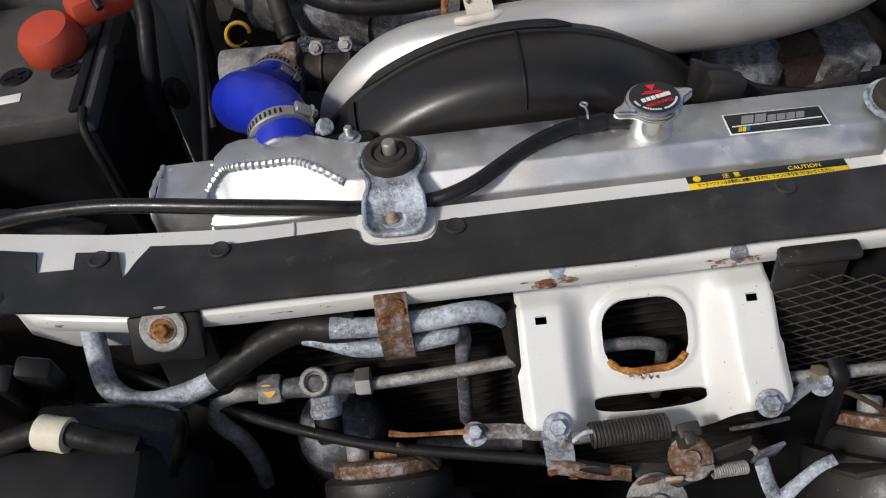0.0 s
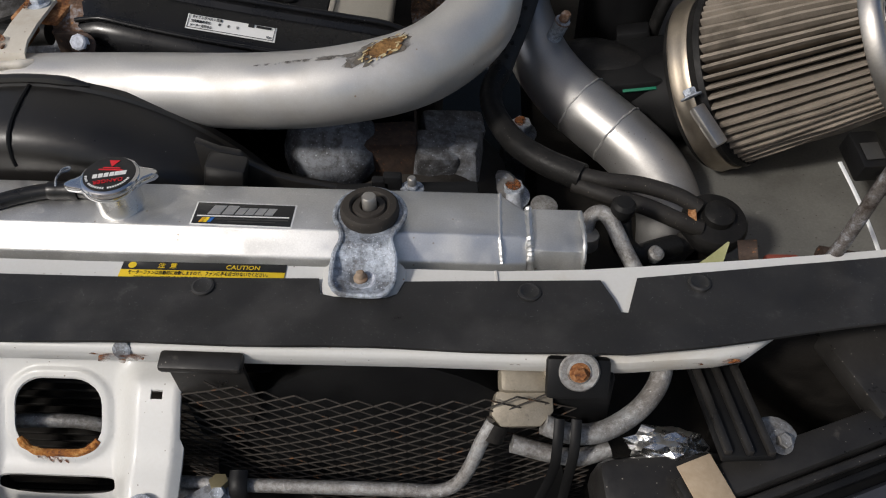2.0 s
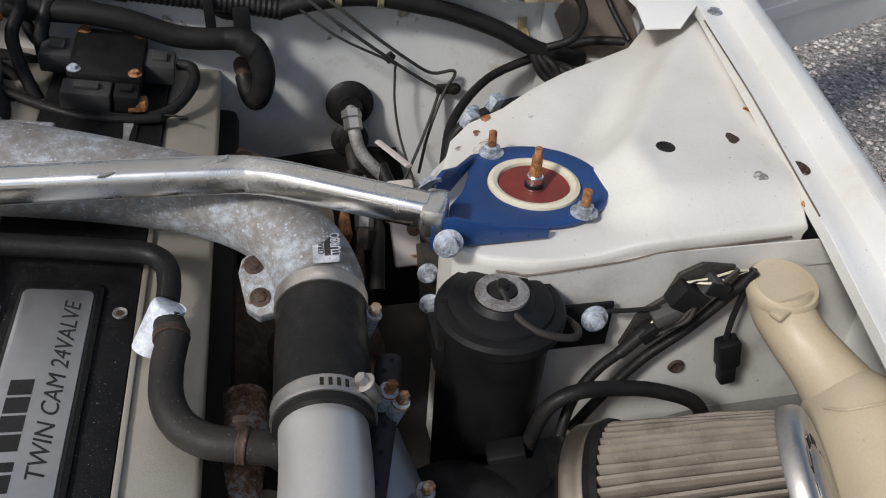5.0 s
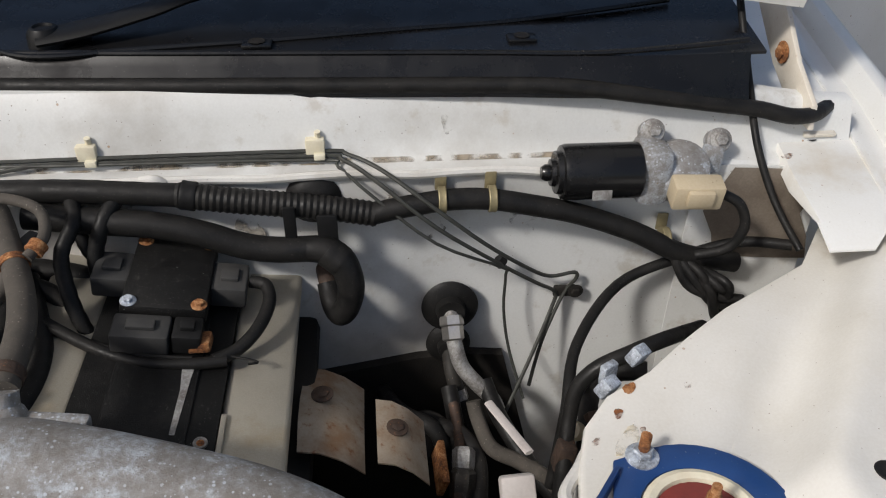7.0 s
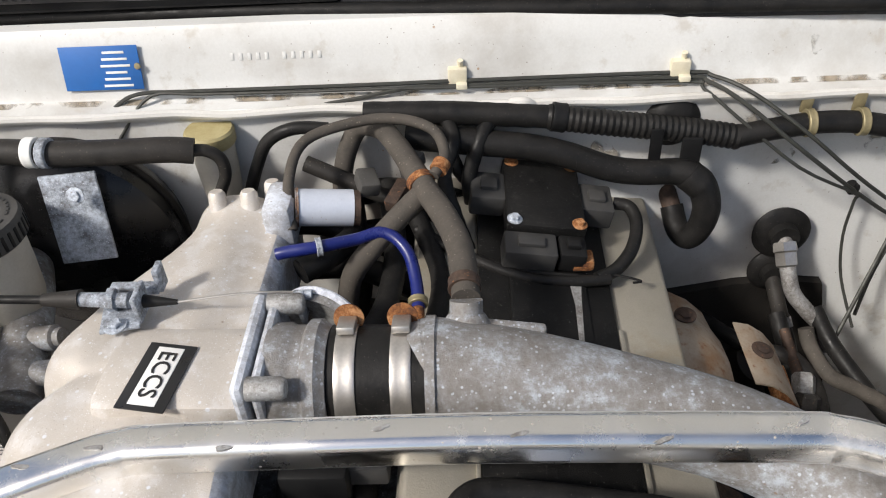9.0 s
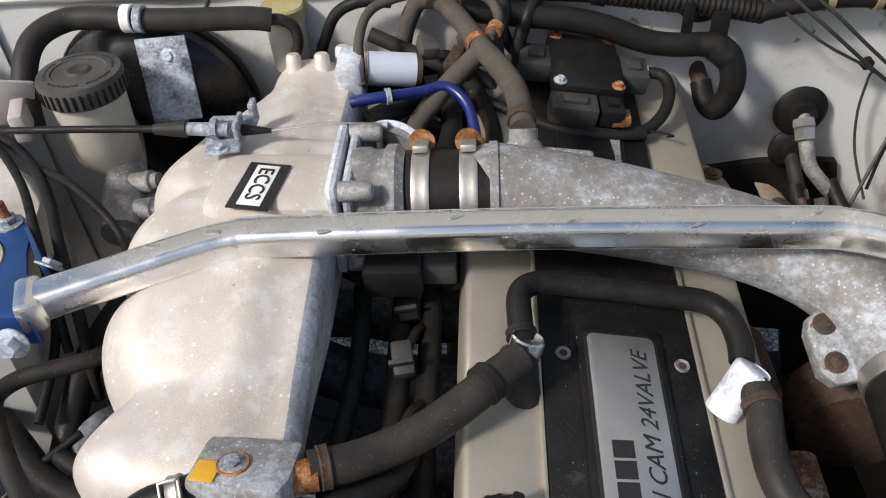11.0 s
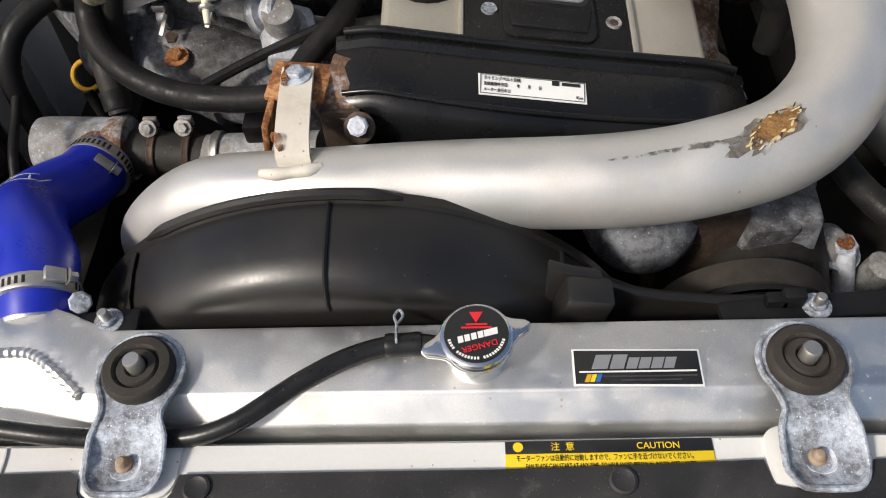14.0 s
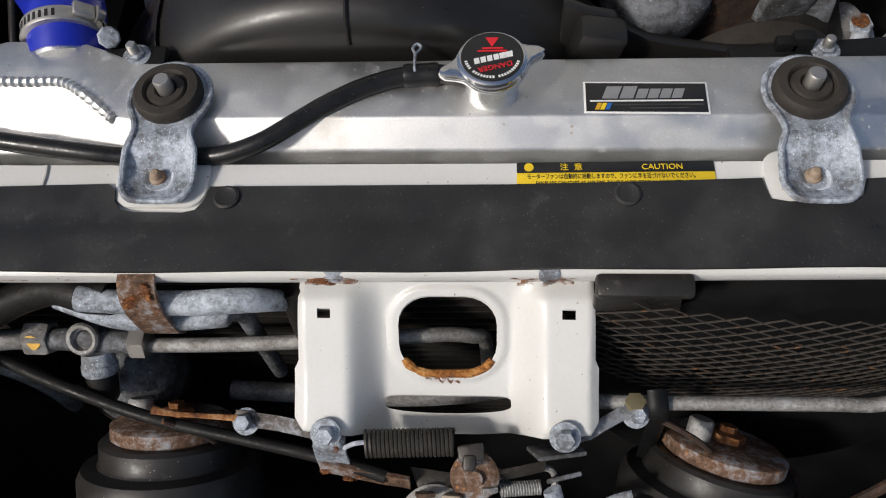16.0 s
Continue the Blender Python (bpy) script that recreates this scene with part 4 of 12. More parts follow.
# rails coloured near black to carry the shade low in the bay
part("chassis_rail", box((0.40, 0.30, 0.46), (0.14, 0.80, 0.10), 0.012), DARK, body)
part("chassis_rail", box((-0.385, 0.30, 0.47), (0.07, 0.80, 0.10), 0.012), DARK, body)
part("apron", sheet([[(-0.47 - 0.05 * smoothstep(0.60, 0.72, z), y, z) for y in (0.36, 0.38, 0.42, 0.46)] for z in (0.72, 0.66, 0.60, 0.50, 0.36)], 0.002, (-1, 0, 0)), APRON, body)
part("apron", sheet([[(-0.655, y, z) for y in (-0.02, 0.1, 0.25, 0.37)] for z in (0.70, 0.60, 0.36)], 0.002, (-1, 0, 0)), DARKGREY, body)
part("apron", sheet([[(x, 0.362, z) for x in (-0.66, -0.58, -0.52, -0.475)] for z in (0.71, 0.60, 0.36)], 0.002, (0, 1, 0)), DARKGREY, body)

# near-black sheets that close the nose at both sides
for s in (1, -1):
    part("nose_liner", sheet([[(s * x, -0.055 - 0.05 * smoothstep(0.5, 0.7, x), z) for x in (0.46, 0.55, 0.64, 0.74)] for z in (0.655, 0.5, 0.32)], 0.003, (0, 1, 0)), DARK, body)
# dirty corner between firewall and wing, with the wing rail over it
for s in (1, -1):
    part("firewall_corner", sheet([[(s * x, 0.899 - 0.012 * smoothstep(0.62, 0.74, x), z) for x in (0.606, 0.65, 0.70, 0.74)] for z in (0.864, 0.82, 0.76, 0.45)], 0.002, (0, 1, 0)), FIREPAINT, body)
    # brown sheet holds the corner's grime and the shade under the rail
    part("grime_patch", sheet([[(s * (x + 0.012 * math.sin(60 * z)), 0.8955 - 0.012 * smoothstep(0.62, 0.74, x), z) for x in (0.632, 0.66, 0.70, 0.735)] for z in (0.862, 0.84, 0.81, 0.78, 0.75)], 0.0006, (0, 1, 0)), GRIMEPAINT, body, "brown grime and painted shade in the corner")
    rail = part("wing_rail", sheet([[(s * (x0 + (x1 - x0) * k), y, z - 0.012 * (k == 0) * (y > 0.80)) for k in (0, 0.04, 0.35, 0.7, 1)] for y, x0, x1, z in ((0.772, 0.690, 0.735, 0.840), (0.795, 0.684, 0.762, 0.858), (0.86, 0.688, 0.773, 0.866), (0.95, 0.700, 0.787, 0.878), (1.03, 0.700, 0.80, 0.892), (1.30, 0.690, 0.86, 0.93))], 0.002), PAINT, body)
    part("rail_hole", lathe([(0, 0.0004), (0.006, 0.0004), (0.0075, 0.001)], (s * 0.738, 0.93, 0.8757), (0, -0.12, 1), 18), DARK, rail)
    part("rust_patch", blot((s * 0.70, 0.90, 0.8712), (0, -0.12, 1), 0.008, 0.005, 30, 5), RUSTSTAIN, rail)
    arm = prism([(0.915, 0.892), (0.955, 0.893), (1.02, 0.925), (1.10, 0.985), (1.10, 1.03), (1.06, 1.02), (0.97, 0.945), (0.92, 0.918)], -0.003, 0.003, 0.001, place=Matrix.Translation((s * 0.727, 0, 0)) @ Matrix(((0, 0, 1, 0), (1, 0, 0, 0), (0, 1, 0, 0), (0, 0, 0, 1))))
    hg = part("hinge", join(arm, box((s * 0.745, 0.965, 0.8865), (0.036, 0.085, 0.005), 0.0015, (7, 0, 0))), CREAMPAINT, body, "cream painted bonnet hinge with rusty bolts")
    for y in (0.945, 0.985):
        part("bolt", bolt_mesh((s * 0.745, y, 0.889 + 0.12 * (y - 0.965)), (0, -0.12, 1), 0.006, 0.006), RUST, hg)
    part("rust_patch", blot((s * 0.745, 0.955, 0.8905), (0, -0.12, 1), 0.014, 0.020, 20, 9), RUSTSTAIN, hg)
    part("pivot", bolt_mesh((s * 0.722, 1.0, 0.945), (-s, 0, 0), 0.007, 0.006), RUST, hg)
# dark joint between wing and inner panels
    part("panel_gap", tube([(s * (x - 0.001), y, z + 0.0008) for y, x, z in ((0.42, 0.711, 0.814), (0.50, 0.7215, 0.825), (0.60, 0.735, 0.838), (0.76, 0.757, 0.852))], 0.0009, 6), GRIMEPAINT, body)

# fenders: channel, ridge and outer skin
RAIL = [(-0.10, 0.632, 0.690), (0.0, 0.645, 0.705), (0.10, 0.668, 0.742), (0.25, 0.690, 0.782), (0.40, 0.708, 0.812), (0.60, 0.735, 0.838), (0.80, 0.765, 0.858), (1.00, 0.795, 0.890), (1.30, 0.825, 0.93)]


def fender(side):
    rows = []
    for y, x, z in RAIL:
        # inner lip, channel floor, ridge, outer skin
        prof = [(0.094, -0.26), (0.085, -0.05), (0.050, -0.022), (0.006, -0.016), (0.0, -0.012), (0.0, 0.0), (0.006, 0.0), (0.010, -0.010), (0.040, -0.012), (0.046, 0.004), (0.052, 0.012), (0.062, 0.013), (0.075, 0.006), (0.090, -0.016), (0.100, -0.06), (0.112, -0.18), (0.116, -0.36), (0.10, -0.5)]
        f = smoothstep(-0.12, 0.12, y)
        rows.append([(side * (x + dx * (0.5 + 0.5 * f)), y, z + dz) for dx, dz in prof])
    fine = []
    for a, b in zip(rows, rows[1:]):
        for k in range(4):
            fine.append([tuple(p + (q - p) * k / 4 for p, q in zip(u, v)) for u, v in zip(a, b)])
    return sheet(fine + [rows[-1]], 0.0015, (-side, 0, -0.3))


part("fender", fender(1), PAINT, body)
part("fender", fender(-1), PAINT, body)
part("fender_recess", lathe([(0.0, 0.0006), (0.0085, 0.0006), (0.0105, 0.0014), (0.012, 0.0002)], (0.736, 0.497, 0.8130), (0, -0.12, 1), 20), DARKRUST, body)
part("fender_bolt", bolt_mesh((0.736, 0.497, 0.8138), (0, -0.12, 1), 0.0052, 0.0045), DARKRUST, body)
part("fender_bolt", bolt_mesh((0.79, 0.80, 0.846), (0, 0, 1), 0.006, 0.005), ZINC, body)
# corner of the nose that carries the bonnet stop
CORNER = [(0.575, -0.013), (0.600, -0.004), (0.622, 0.012), (0.640, 0.036), (0.654, 0.072), (0.668, 0.112), (0.700, 0.125), (0.72, 0.02), (0.70, -0.025), (0.62, -0.036), (0.572, -0.034)]
for s in (1, -1):
    bm = prism([(s * x, y) for x, y in CORNER], 0.60, 0.694, 0.005)
    for v in bm.verts:
        if v.co.z > 0.66:
            v.co.z += 0.045 * smoothstep(0.02, 0.12, v.co.y) + 0.003 * smoothstep(0.60, 0.66, abs(v.co.x))
    part("corner_panel", bm, PAINT, body)

# firewall: lower wall with swages, ledge with sealer, upper panel that leans back
def fire_y(x, z):
    y = 0.905 - 0.03 * smoothstep(0.30, 0.0, abs(x - 0.05)) * smoothstep(0.86, 0.70, z)
    return y + 0.012 * math.exp(-((x - 0.37) / 0.10) ** 2) * smoothstep(0.86, 0.75, z)


def fire_rows(zs):
    return [[(x, fire_y(x, z) + (0.10 if abs(x) > 0.72 else 0), z - 0.30 * smoothstep(0.41, 0.50, abs(x)) * smoothstep(0.70, 0.62, z)) for x in [-0.78 + 0.052 * i for i in range(31)]] for z in zs]


firewall = part("firewall", sheet(fire_rows((0.862, 0.84, 0.80, 0.76, 0.72, 0.68, 0.65, 0.615)), 0.002, (0, 1, 0)), FIREPAINT, body)
# near-black sheet painted for the shaded foot of the firewall behind the engine
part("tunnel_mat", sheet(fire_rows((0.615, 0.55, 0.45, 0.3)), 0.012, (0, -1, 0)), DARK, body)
xs = [-0.78 + 0.04 * i for i in range(40)]
rows = []
for y, z in ((0.903, 0.858), (0.899, 0.864), (0.903, 0.869), (0.916, 0.871), (0.922, 0.876), (0.927, 0.892), (0.933, 0.915), (0.940, 0.938), (0.944, 0.942), (0.956, 0.943)):
    rows.append([(x, y + 0.004 * math.exp(-((x - 0.33) / 0.012) ** 2) * (0.88 < z < 0.93) - 0.004 * (abs(x - 0.213) < 0.03 or abs(x + 0.007) < 0.03) * (0.872 < z < 0.93), z - 0.03 * smoothstep(0.55, 0.78, abs(x)) * (z - 0.85) / 0.1) for x in xs])
part("upper_firewall", sheet(rows, 0.002, (0, 1, 0)), FIREPAINT, body)
part("seam_sealer", tube([(-0.74 + 0.05 * i, 0.9005 + 0.002 * math.sin(i * 2.3), 0.866 + 0.0012 * math.sin(i * 1.7) - 0.006 * smoothstep(0.35, 0.5, -0.74 + 0.05 * i)) for i in range(28)], 0.0045, 8, 3), APRON, body)
part("ledge_dirt", sheet([[(-0.70 + 0.04 * i, y, z - 0.03 * smoothstep(0.55, 0.78, abs(-0.70 + 0.04 * i)) * (z - 0.85) / 0.1) for i in range(32)] for y, z in ((0.9190, 0.8752), (0.9165, 0.8724), (0.9145, 0.8716))], 0.0005), SOOT, body, "brown dirt lying along the ledge")
part("sealer_lump", tube([(0.045, 0.897, 0.868), (0.058, 0.895, 0.870), (0.066, 0.8965, 0.865)], 0.006, 8), APRON, body)

for k, (x, z, w, h) in enumerate(((0.02, 0.845, 0.012, 0.020), (0.14, 0.80, 0.018, 0.030), (0.285, 0.835, 0.010, 0.026), (0.33, 0.79, 0.020, 0.012), (0.43, 0.80, 0.014, 0.028))):
    part("grime_run", blot((x, fire_y(x, z) - 0.0012, z), (0, -1, 0), w, h, 10 * k, 410 + k, 0.0003), FAINTDIRT, firewall)
for k, (x, z, w, h) in enumerate(((-0.28, 0.905, 0.020, 0.008), (-0.12, 0.925, 0.016, 0.006), (0.10, 0.900, 0.010, 0.016), (0.345, 0.905, 0.005, 0.016), (0.395, 0.905, 0.005, 0.018), (0.46, 0.895, 0.020, 0.010))):
    part("grime_run", blot((x, 0.9235 + 0.27 * (z - 0.876), z), (0, -1, 0.27), w, h, 6 * k, 430 + k, 0.0003), FAINTDIRT, firewall)

# cowl
cowl = thing("cowl_panel", (0, 1.05, 0.94), "glossy black plastic cowl below the windscreen", "cowl")
xs = [-0.76 + 0.04 * i for i in range(39)]
EDGE = [(-0.78, 0.030), (-0.38, 0.026), (-0.2, 0.019), (0.065, 0.002), (0.24, -0.007), (0.38, -0.014), (0.49, -0.025), (0.59, -0.028), (0.78, -0.012)]
prof = ((0.944, 0.936), (0.949, 0.945), (0.953, 0.950), (0.957, 0.960), (0.964, 0.969), (1.026, 0.974), (1.05, 0.979), (1.09, 0.984), (1.13, 0.987))


def cowl_rows(x0, x1, pr):
    n = max(2, int((x1 - x0) / 0.03))
    xs_ = [x0 + (x1 - x0) * i / n for i in range(n + 1)]
    return [[(x, y + lerp_table(EDGE, x) * smoothstep(1.05, 0.955, y), z + 0.012 * smoothstep(0.45, 0.7, x) * (y > 0.97) - 0.03 * smoothstep(0.55, 0.78, abs(x)) * (y < 0.96)) for x in xs_] for y, z in pr]


part("front_lip", sheet(cowl_rows(-0.76, 0.655, prof[:5]), 0.003), GLOSSY, cowl)
part("top_panel", sheet(cowl_rows(-0.118, 0.672, prof[4:]), 0.003), GLOSSY, cowl)
part("edge_ridge", tube([(x, 0.9655 + lerp_table(EDGE, x) * smoothstep(1.05, 0.955, 0.9655), 0.9705 + 0.012 * smoothstep(0.45, 0.7, x)) for x in [-0.10 + 0.05 * i for i in range(16)]], 0.0030, 8, 3), GLOSSY, cowl)
part("moulded_rib", tube([(-0.095, 0.985, 0.9725), (-0.062, 0.968, 0.9705), (-0.020, 0.966, 0.9705), (0.030, 0.974, 0.9715), (0.101, 0.982, 0.9725), (0.182, 0.992, 0.973), (0.309, 1.012, 0.9745), (0.431, 1.028, 0.976), (0.60, 1.045, 0.990)], 0.0028, 8, 4), GLOSSY, cowl)
part("top_panel", sheet(cowl_rows(-0.76, -0.118, prof[5:]), 0.003), PLASTIC, cowl)
seal = [(-0.74 + 0.0925 * i, 0.949 + lerp_table(EDGE, -0.74 + 0.0925 * i), 0.943 - 0.028 * smoothstep(0.5, 0.74, abs(-0.74 + 0.0925 * i))) for i in range(14)]
part("bonnet_seal", tube(seal + [(0.56, 0.920, 0.932), (0.62, 0.922, 0.922), (0.668, 0.922, 0.915), (0.700, 0.916, 0.909), (0.730, 0.924, 0.906), (0.757, 0.946, 0.906)], 0.0085, 10, 4), RUBBER, cowl, "black rubber weatherstrip")
grille = part("air_grille", prism(round_rect(-0.43, 1.000, 0.62, 0.075, 0.008), 0.953, 0.955), PLASTIC, cowl)
for i in range(62):
    x = -0.725 + i * 0.0098
    part("grille_bar", box((x, 1.001, 0.9720), (0.0020, 0.060, 0.005), 0), PLASTIC, grille, smooth=False)
for j in range(6):
    y = 0.972 + j * 0.0112
    part("grille_bar", box((-0.425, y, 0.9722 + 0.08 * (y - 1.0)), (0.605, 0.0020, 0.005), 0), PLASTIC, grille, smooth=False)
for x, y in ((0.16, 0.982), (0.427, 0.984)):
    t = part("fixing_tab", box((x, y, 0.9725), (0.030, 0.020, 0.005), 0.002), GLOSSY, cowl)
    part("screw_recess", lathe([(0, 0.0005), (0.005, 0.0005), (0.007, 0.0015), (0.0085, 0.001)], (x, y, 0.975), (0, 0, 1), 18), DARK, t)
solo("windscreen", sheet([[(x, 1.13 + 0.5 * k, 0.985 + 0.27 * k) for x in (-0.68, 0, 0.68)] for k in (0, 0.5, 1)], 0.005), GLASS, "dark tinted car windscreen glass", "windscreen", kind="structure")
wiper = thing("windscreen_wiper", (-0.046, 0.994, 0.97), "black wiper arm parked on the cowl", "wiper")
part("pivot_cap", lathe([(0.0, 0.0155), (0.0085, 0.0150), (0.0095, 0.0175), (0.0125, 0.0165), (0.0165, 0.010), (0.0175, -0.004)], (-0.046, 0.997, 0.972)), PLASTIC, wiper)
part("arm", tube([(-0.052, 0.996, 0.978), (-0.01, 1.005, 0.983), (0.05, 1.025, 0.994), (0.12, 1.05, 1.008), (0.30, 1.075, 1.02)], [0.022, 0.022, 0.020, 0.018, 0.010], 14, 5, flat=0.30), PLASTIC, wiper)
copy_thing(wiper, pose(-0.50, 0.994, 0.97))

# open bonnet, held up over the bay
solo("bonnet", sheet([[(x, 1.02 - 0.36 * k * (1 - 0.04 * (x / 0.7) ** 2), 1.0 + 1.0 * k - 0.05 * (x / 0.7) ** 2) for x in [-0.72 + 0.12 * i for i in range(13)]] for k in (0.06, 0.25, 0.5, 0.75, 1.0)], 0.02, (0, -0.94, -0.34)), PAINT,
              "white bonnet propped open above the engine bay", "bonnet")


# ---- radiator and cross panel things ----
radiator = thing("radiator", (0, 0.01, 0.30), "welded aluminium radiator with a polished top tank", "radiator")
TSEC = [(-0.327, 0.004, 0.692, -0.018, 0.674, 0.042), (-0.318, 0.014, 0.6960, -0.021, 0.676, 0.050), (-0.308, 0.017, 0.6975, -0.022, 0.676, 0.052), (-0.262, 0.016, 0.6975, -0.022, 0.676, 0.052), (-0.245, 0.006, 0.697, -0.024, 0.679, 0.046), (-0.222, -0.0115, 0.6955, -0.0255, 0.6825, 0.036), (-0.214, -0.0125, 0.6955, -0.0258, 0.6832, 0.034), (0.10, -0.0125, 0.6955, -0.0258, 0.6832, 0.034), (0.279, -0.0125, 0.6955, -0.0258, 0.6832, 0.034), (0.299, -0.0105, 0.6915, -0.0215, 0.6795, 0.034)]
bm = bmesh.new()
rings = []
for i, (x, yr, zr, yl, zl, yb) in enumerate(TSEC):
    e = 0.014 if i == len(TSEC) - 1 else 0
    zt = zr + 0.0015 - (0.0005 if e else 0)
    pr = [(yb - e, zt - 0.005), (yb - 0.0015 - e, zt - 0.0012), (yb - 0.004 - e, zt), (yr + 0.0025, zr + 0.0013), (yr + 0.0008, zr + 0.0009), (yr, zr), (yr - 0.0012, zr - 0.0010), (yl + 0.0012, zl + 0.0010), (yl, zl), (yl - 0.0006, zl - 0.002), (yl - 0.0006, 0.60), (yb - e, 0.60)]
    rings.append([bm.verts.new((x, y, z)) for y, z in pr])
for a, b in zip(rings, rings[1:]):
    for j in range(len(a)):
        bm.faces.new((a[j], a[(j + 1) % len(a)], b[(j + 1) % len(a)], b[j]))
bm.faces.new(rings[0])
bm.faces.new(rings[-1])
tank = part("top_tank", bm, TANK, radiator)
part("side_tank", box((0.3205, 0.003, 0.632), (0.037, 0.043, 0.115), 0.0015), TANK, tank)
part("side_tank", box((-0.347, 0.010, 0.635), (0.040, 0.050, 0.118), 0.0015), TANK, tank)


def weld(pts, r=0.0026):
    """A hand-laid weld bead: overlapping ripples along the points."""
    c = curve_points(pts, 14)
    return tube(c, [r * (1 + 0.24 * math.sin(k * 2.1)) for k in range(len(c))], 8, 1)


part("weld_bead", weld([(0.301, 0.022, 0.6915), (0.301, -0.0105, 0.6910), (0.302, -0.0195, 0.681), (0.302, -0.0205, 0.63)]), TANK, tank)
part("weld_bead", weld([(0.280, 0.031, 0.6965), (0.280, -0.0115, 0.6955), (0.282, -0.0255, 0.683)], 0.0014), TANK, tank)
part("weld_bead", weld([(0.339, 0.022, 0.6895), (0.339, -0.018, 0.6895), (0.3395, -0.0185, 0.62)], 0.0016), TANK, tank)
part("weld_bead", weld([(-0.366, 0.033, 0.694), (-0.367, -0.014, 0.694), (-0.367, -0.015, 0.62)], 0.0021), TANK, tank)
part("weld_bead", weld([(-0.330, -0.002, 0.690), (-0.319, 0.0135, 0.6976), (-0.308, 0.0172, 0.6984), (-0.285, 0.0165, 0.6986), (-0.262, 0.0162, 0.6984), (-0.245, 0.006, 0.6980), (-0.224, -0.011, 0.6960)], 0.0031), TANK, tank)
part("weld_bead", weld([(-0.327, 0.030, 0.692), (-0.326, 0.0, 0.690), (-0.327, -0.016, 0.668)]), TANK, tank)
part("core", box((0, 0.012, 0.45), (0.62, 0.05, 0.30), 0.002), DARK, radiator)
for x, y, z, w in ((-0.2202, 0.0393, 0.6985, 0.045), (0.2140, 0.0480, 0.687, 0.11)):
    tab = part("rear_tab", box((x - 0.004, y, z - 0.006), (w, 0.018, 0.006), 0.003, (0, 0, 4)), PLASTIC, radiator, "black plastic tab")
    part("tab_stud", lathe([(0.0034, -0.002), (0.0034, 0.0075), (0.0026, 0.0085), (0, 0.0085)], (x, y, z), (0, 0, 1), 12), STEEL, tab)
    part("tab_nut", bolt_mesh((x, y, z - 0.0035), (0, 0, 1), 0.0052, 0.0050), ZINC, tab)
# maker's sticker: black plate, pale shapes for the mark
stick = part("maker_sticker", box((0.097, 0.0015, 0.6966), (0.073, 0.0235, 0.0008), 0.0002, (0, 0, -1)), LABELWHITE, tank, "black sticker with a pale maker's mark")
part("sticker_field", box((0.097, 0.0015, 0.6971), (0.0705, 0.021, 0.0006), 0.0001, (0, 0, -1)), LABELBLACK, stick)
for k, w in enumerate((0.0098, 0.0088, 0.0066, 0.0068, 0.0068, 0.0066)):
    x = 0.072 + sum((0.0098, 0.0088, 0.0066, 0.0068, 0.0068, 0.0066)[:k]) * 1.04 + w / 2
    h = 0.0095 if k < 2 else 0.0075
    part("mark_shape", prism([(x - w * 0.5 - h * 0.10, 0.0005), (x + w * 0.42 - h * 0.10, 0.0005), (x + w * 0.5 + h * 0.18, h), (x - w * 0.42 + h * 0.18, h)], 0.6975, 0.6978), PLATE, stick, smooth=False)
part("rule_line", box((0.097, -0.0012, 0.6976), (0.066, 0.0009, 0.0004), 0), LABELWHITE, stick)
for k, m in enumerate((YELLOW, LABELYELLOW, LABELBLUE)):
    x = 0.0665 + 0.003 * k
    part("colour_bar", prism([(x, -0.0075), (x + 0.0026, -0.0075), (x + 0.0045, -0.0028), (x + 0.0019, -0.0028)], 0.6975, 0.6978), m, stick, smooth=False)
for y in (-0.0042, -0.0066):
    part("small_print", box((0.104, y, 0.6976), (0.052 if y > -0.005 else 0.034, 0.0010, 0.0004), 0), GREYPLASTIC, stick)

# pressure cap
cap = thing("filler_closure", (0.006, 0.006, 0.694), "chromed radiator pressure cap with a black warning label", "radiator cap")
part("neck", lathe([(0.0175, 0), (0.0165, 0.003), (0.0160, 0.0215), (0.0185, 0.0235)], (0.006, 0.009, 0.6935)), POLISH, cap)
CAPZ = 0.7165
out = []
for k in range(48):
    a = 2 * math.pi * k / 48
    ear = max(0, math.cos(2 * (a - radians(15)))) ** 10
    r = 0.0212 + 0.0115 * ear
    out.append((0.006 + r * math.cos(a), 0.009 + r * math.sin(a)))
part("rim", prism(out, CAPZ, CAPZ + 0.0065, 0.0022), CHROME, cap)
part("dome", lathe([(0.0205, 0.0055), (0.0200, 0.0078), (0.0185, 0.0088), (0, 0.0092)], (0.006, 0.009, CAPZ)), CHROME, cap)
lab = part("label_disc", lathe([(0.0180, 0.0090), (0.0178, 0.0096), (0, 0.0099)], (0.006, 0.009, CAPZ), n=40), LABELBLACK, cap, "round black label with red print")
zt = CAPZ + 0.0101
part("triangle", prism([(0.006, 0.0155), (0.0022, 0.0225), (0.0098, 0.0225)], zt - 0.0003, zt), LABELRED, lab, smooth=False)
text("DANGER", 0.0050, pose(0.0078, 0.0010, zt, 0, 0, 195), LABELRED, lab)
for k, w in enumerate((0.0045, 0.0035, 0.003, 0.003, 0.003, 0.003)):
    a = radians(195)
    u = Vector((math.cos(a), math.sin(a), 0))
    v = Vector((-math.sin(a), math.cos(a), 0))
    c = Vector((0.0062, 0.0075, 0)) + u * (-0.010 + 0.0038 * k)
    part("mark_shape", prism([tuple((c + u * s * w / 2 + v * q).xy) for s, q in ((-1, -0.002), (1, -0.002), (1.3, 0.002), (-0.7, 0.002))], zt - 0.0003, zt), LABELWHITE, lab, smooth=False)
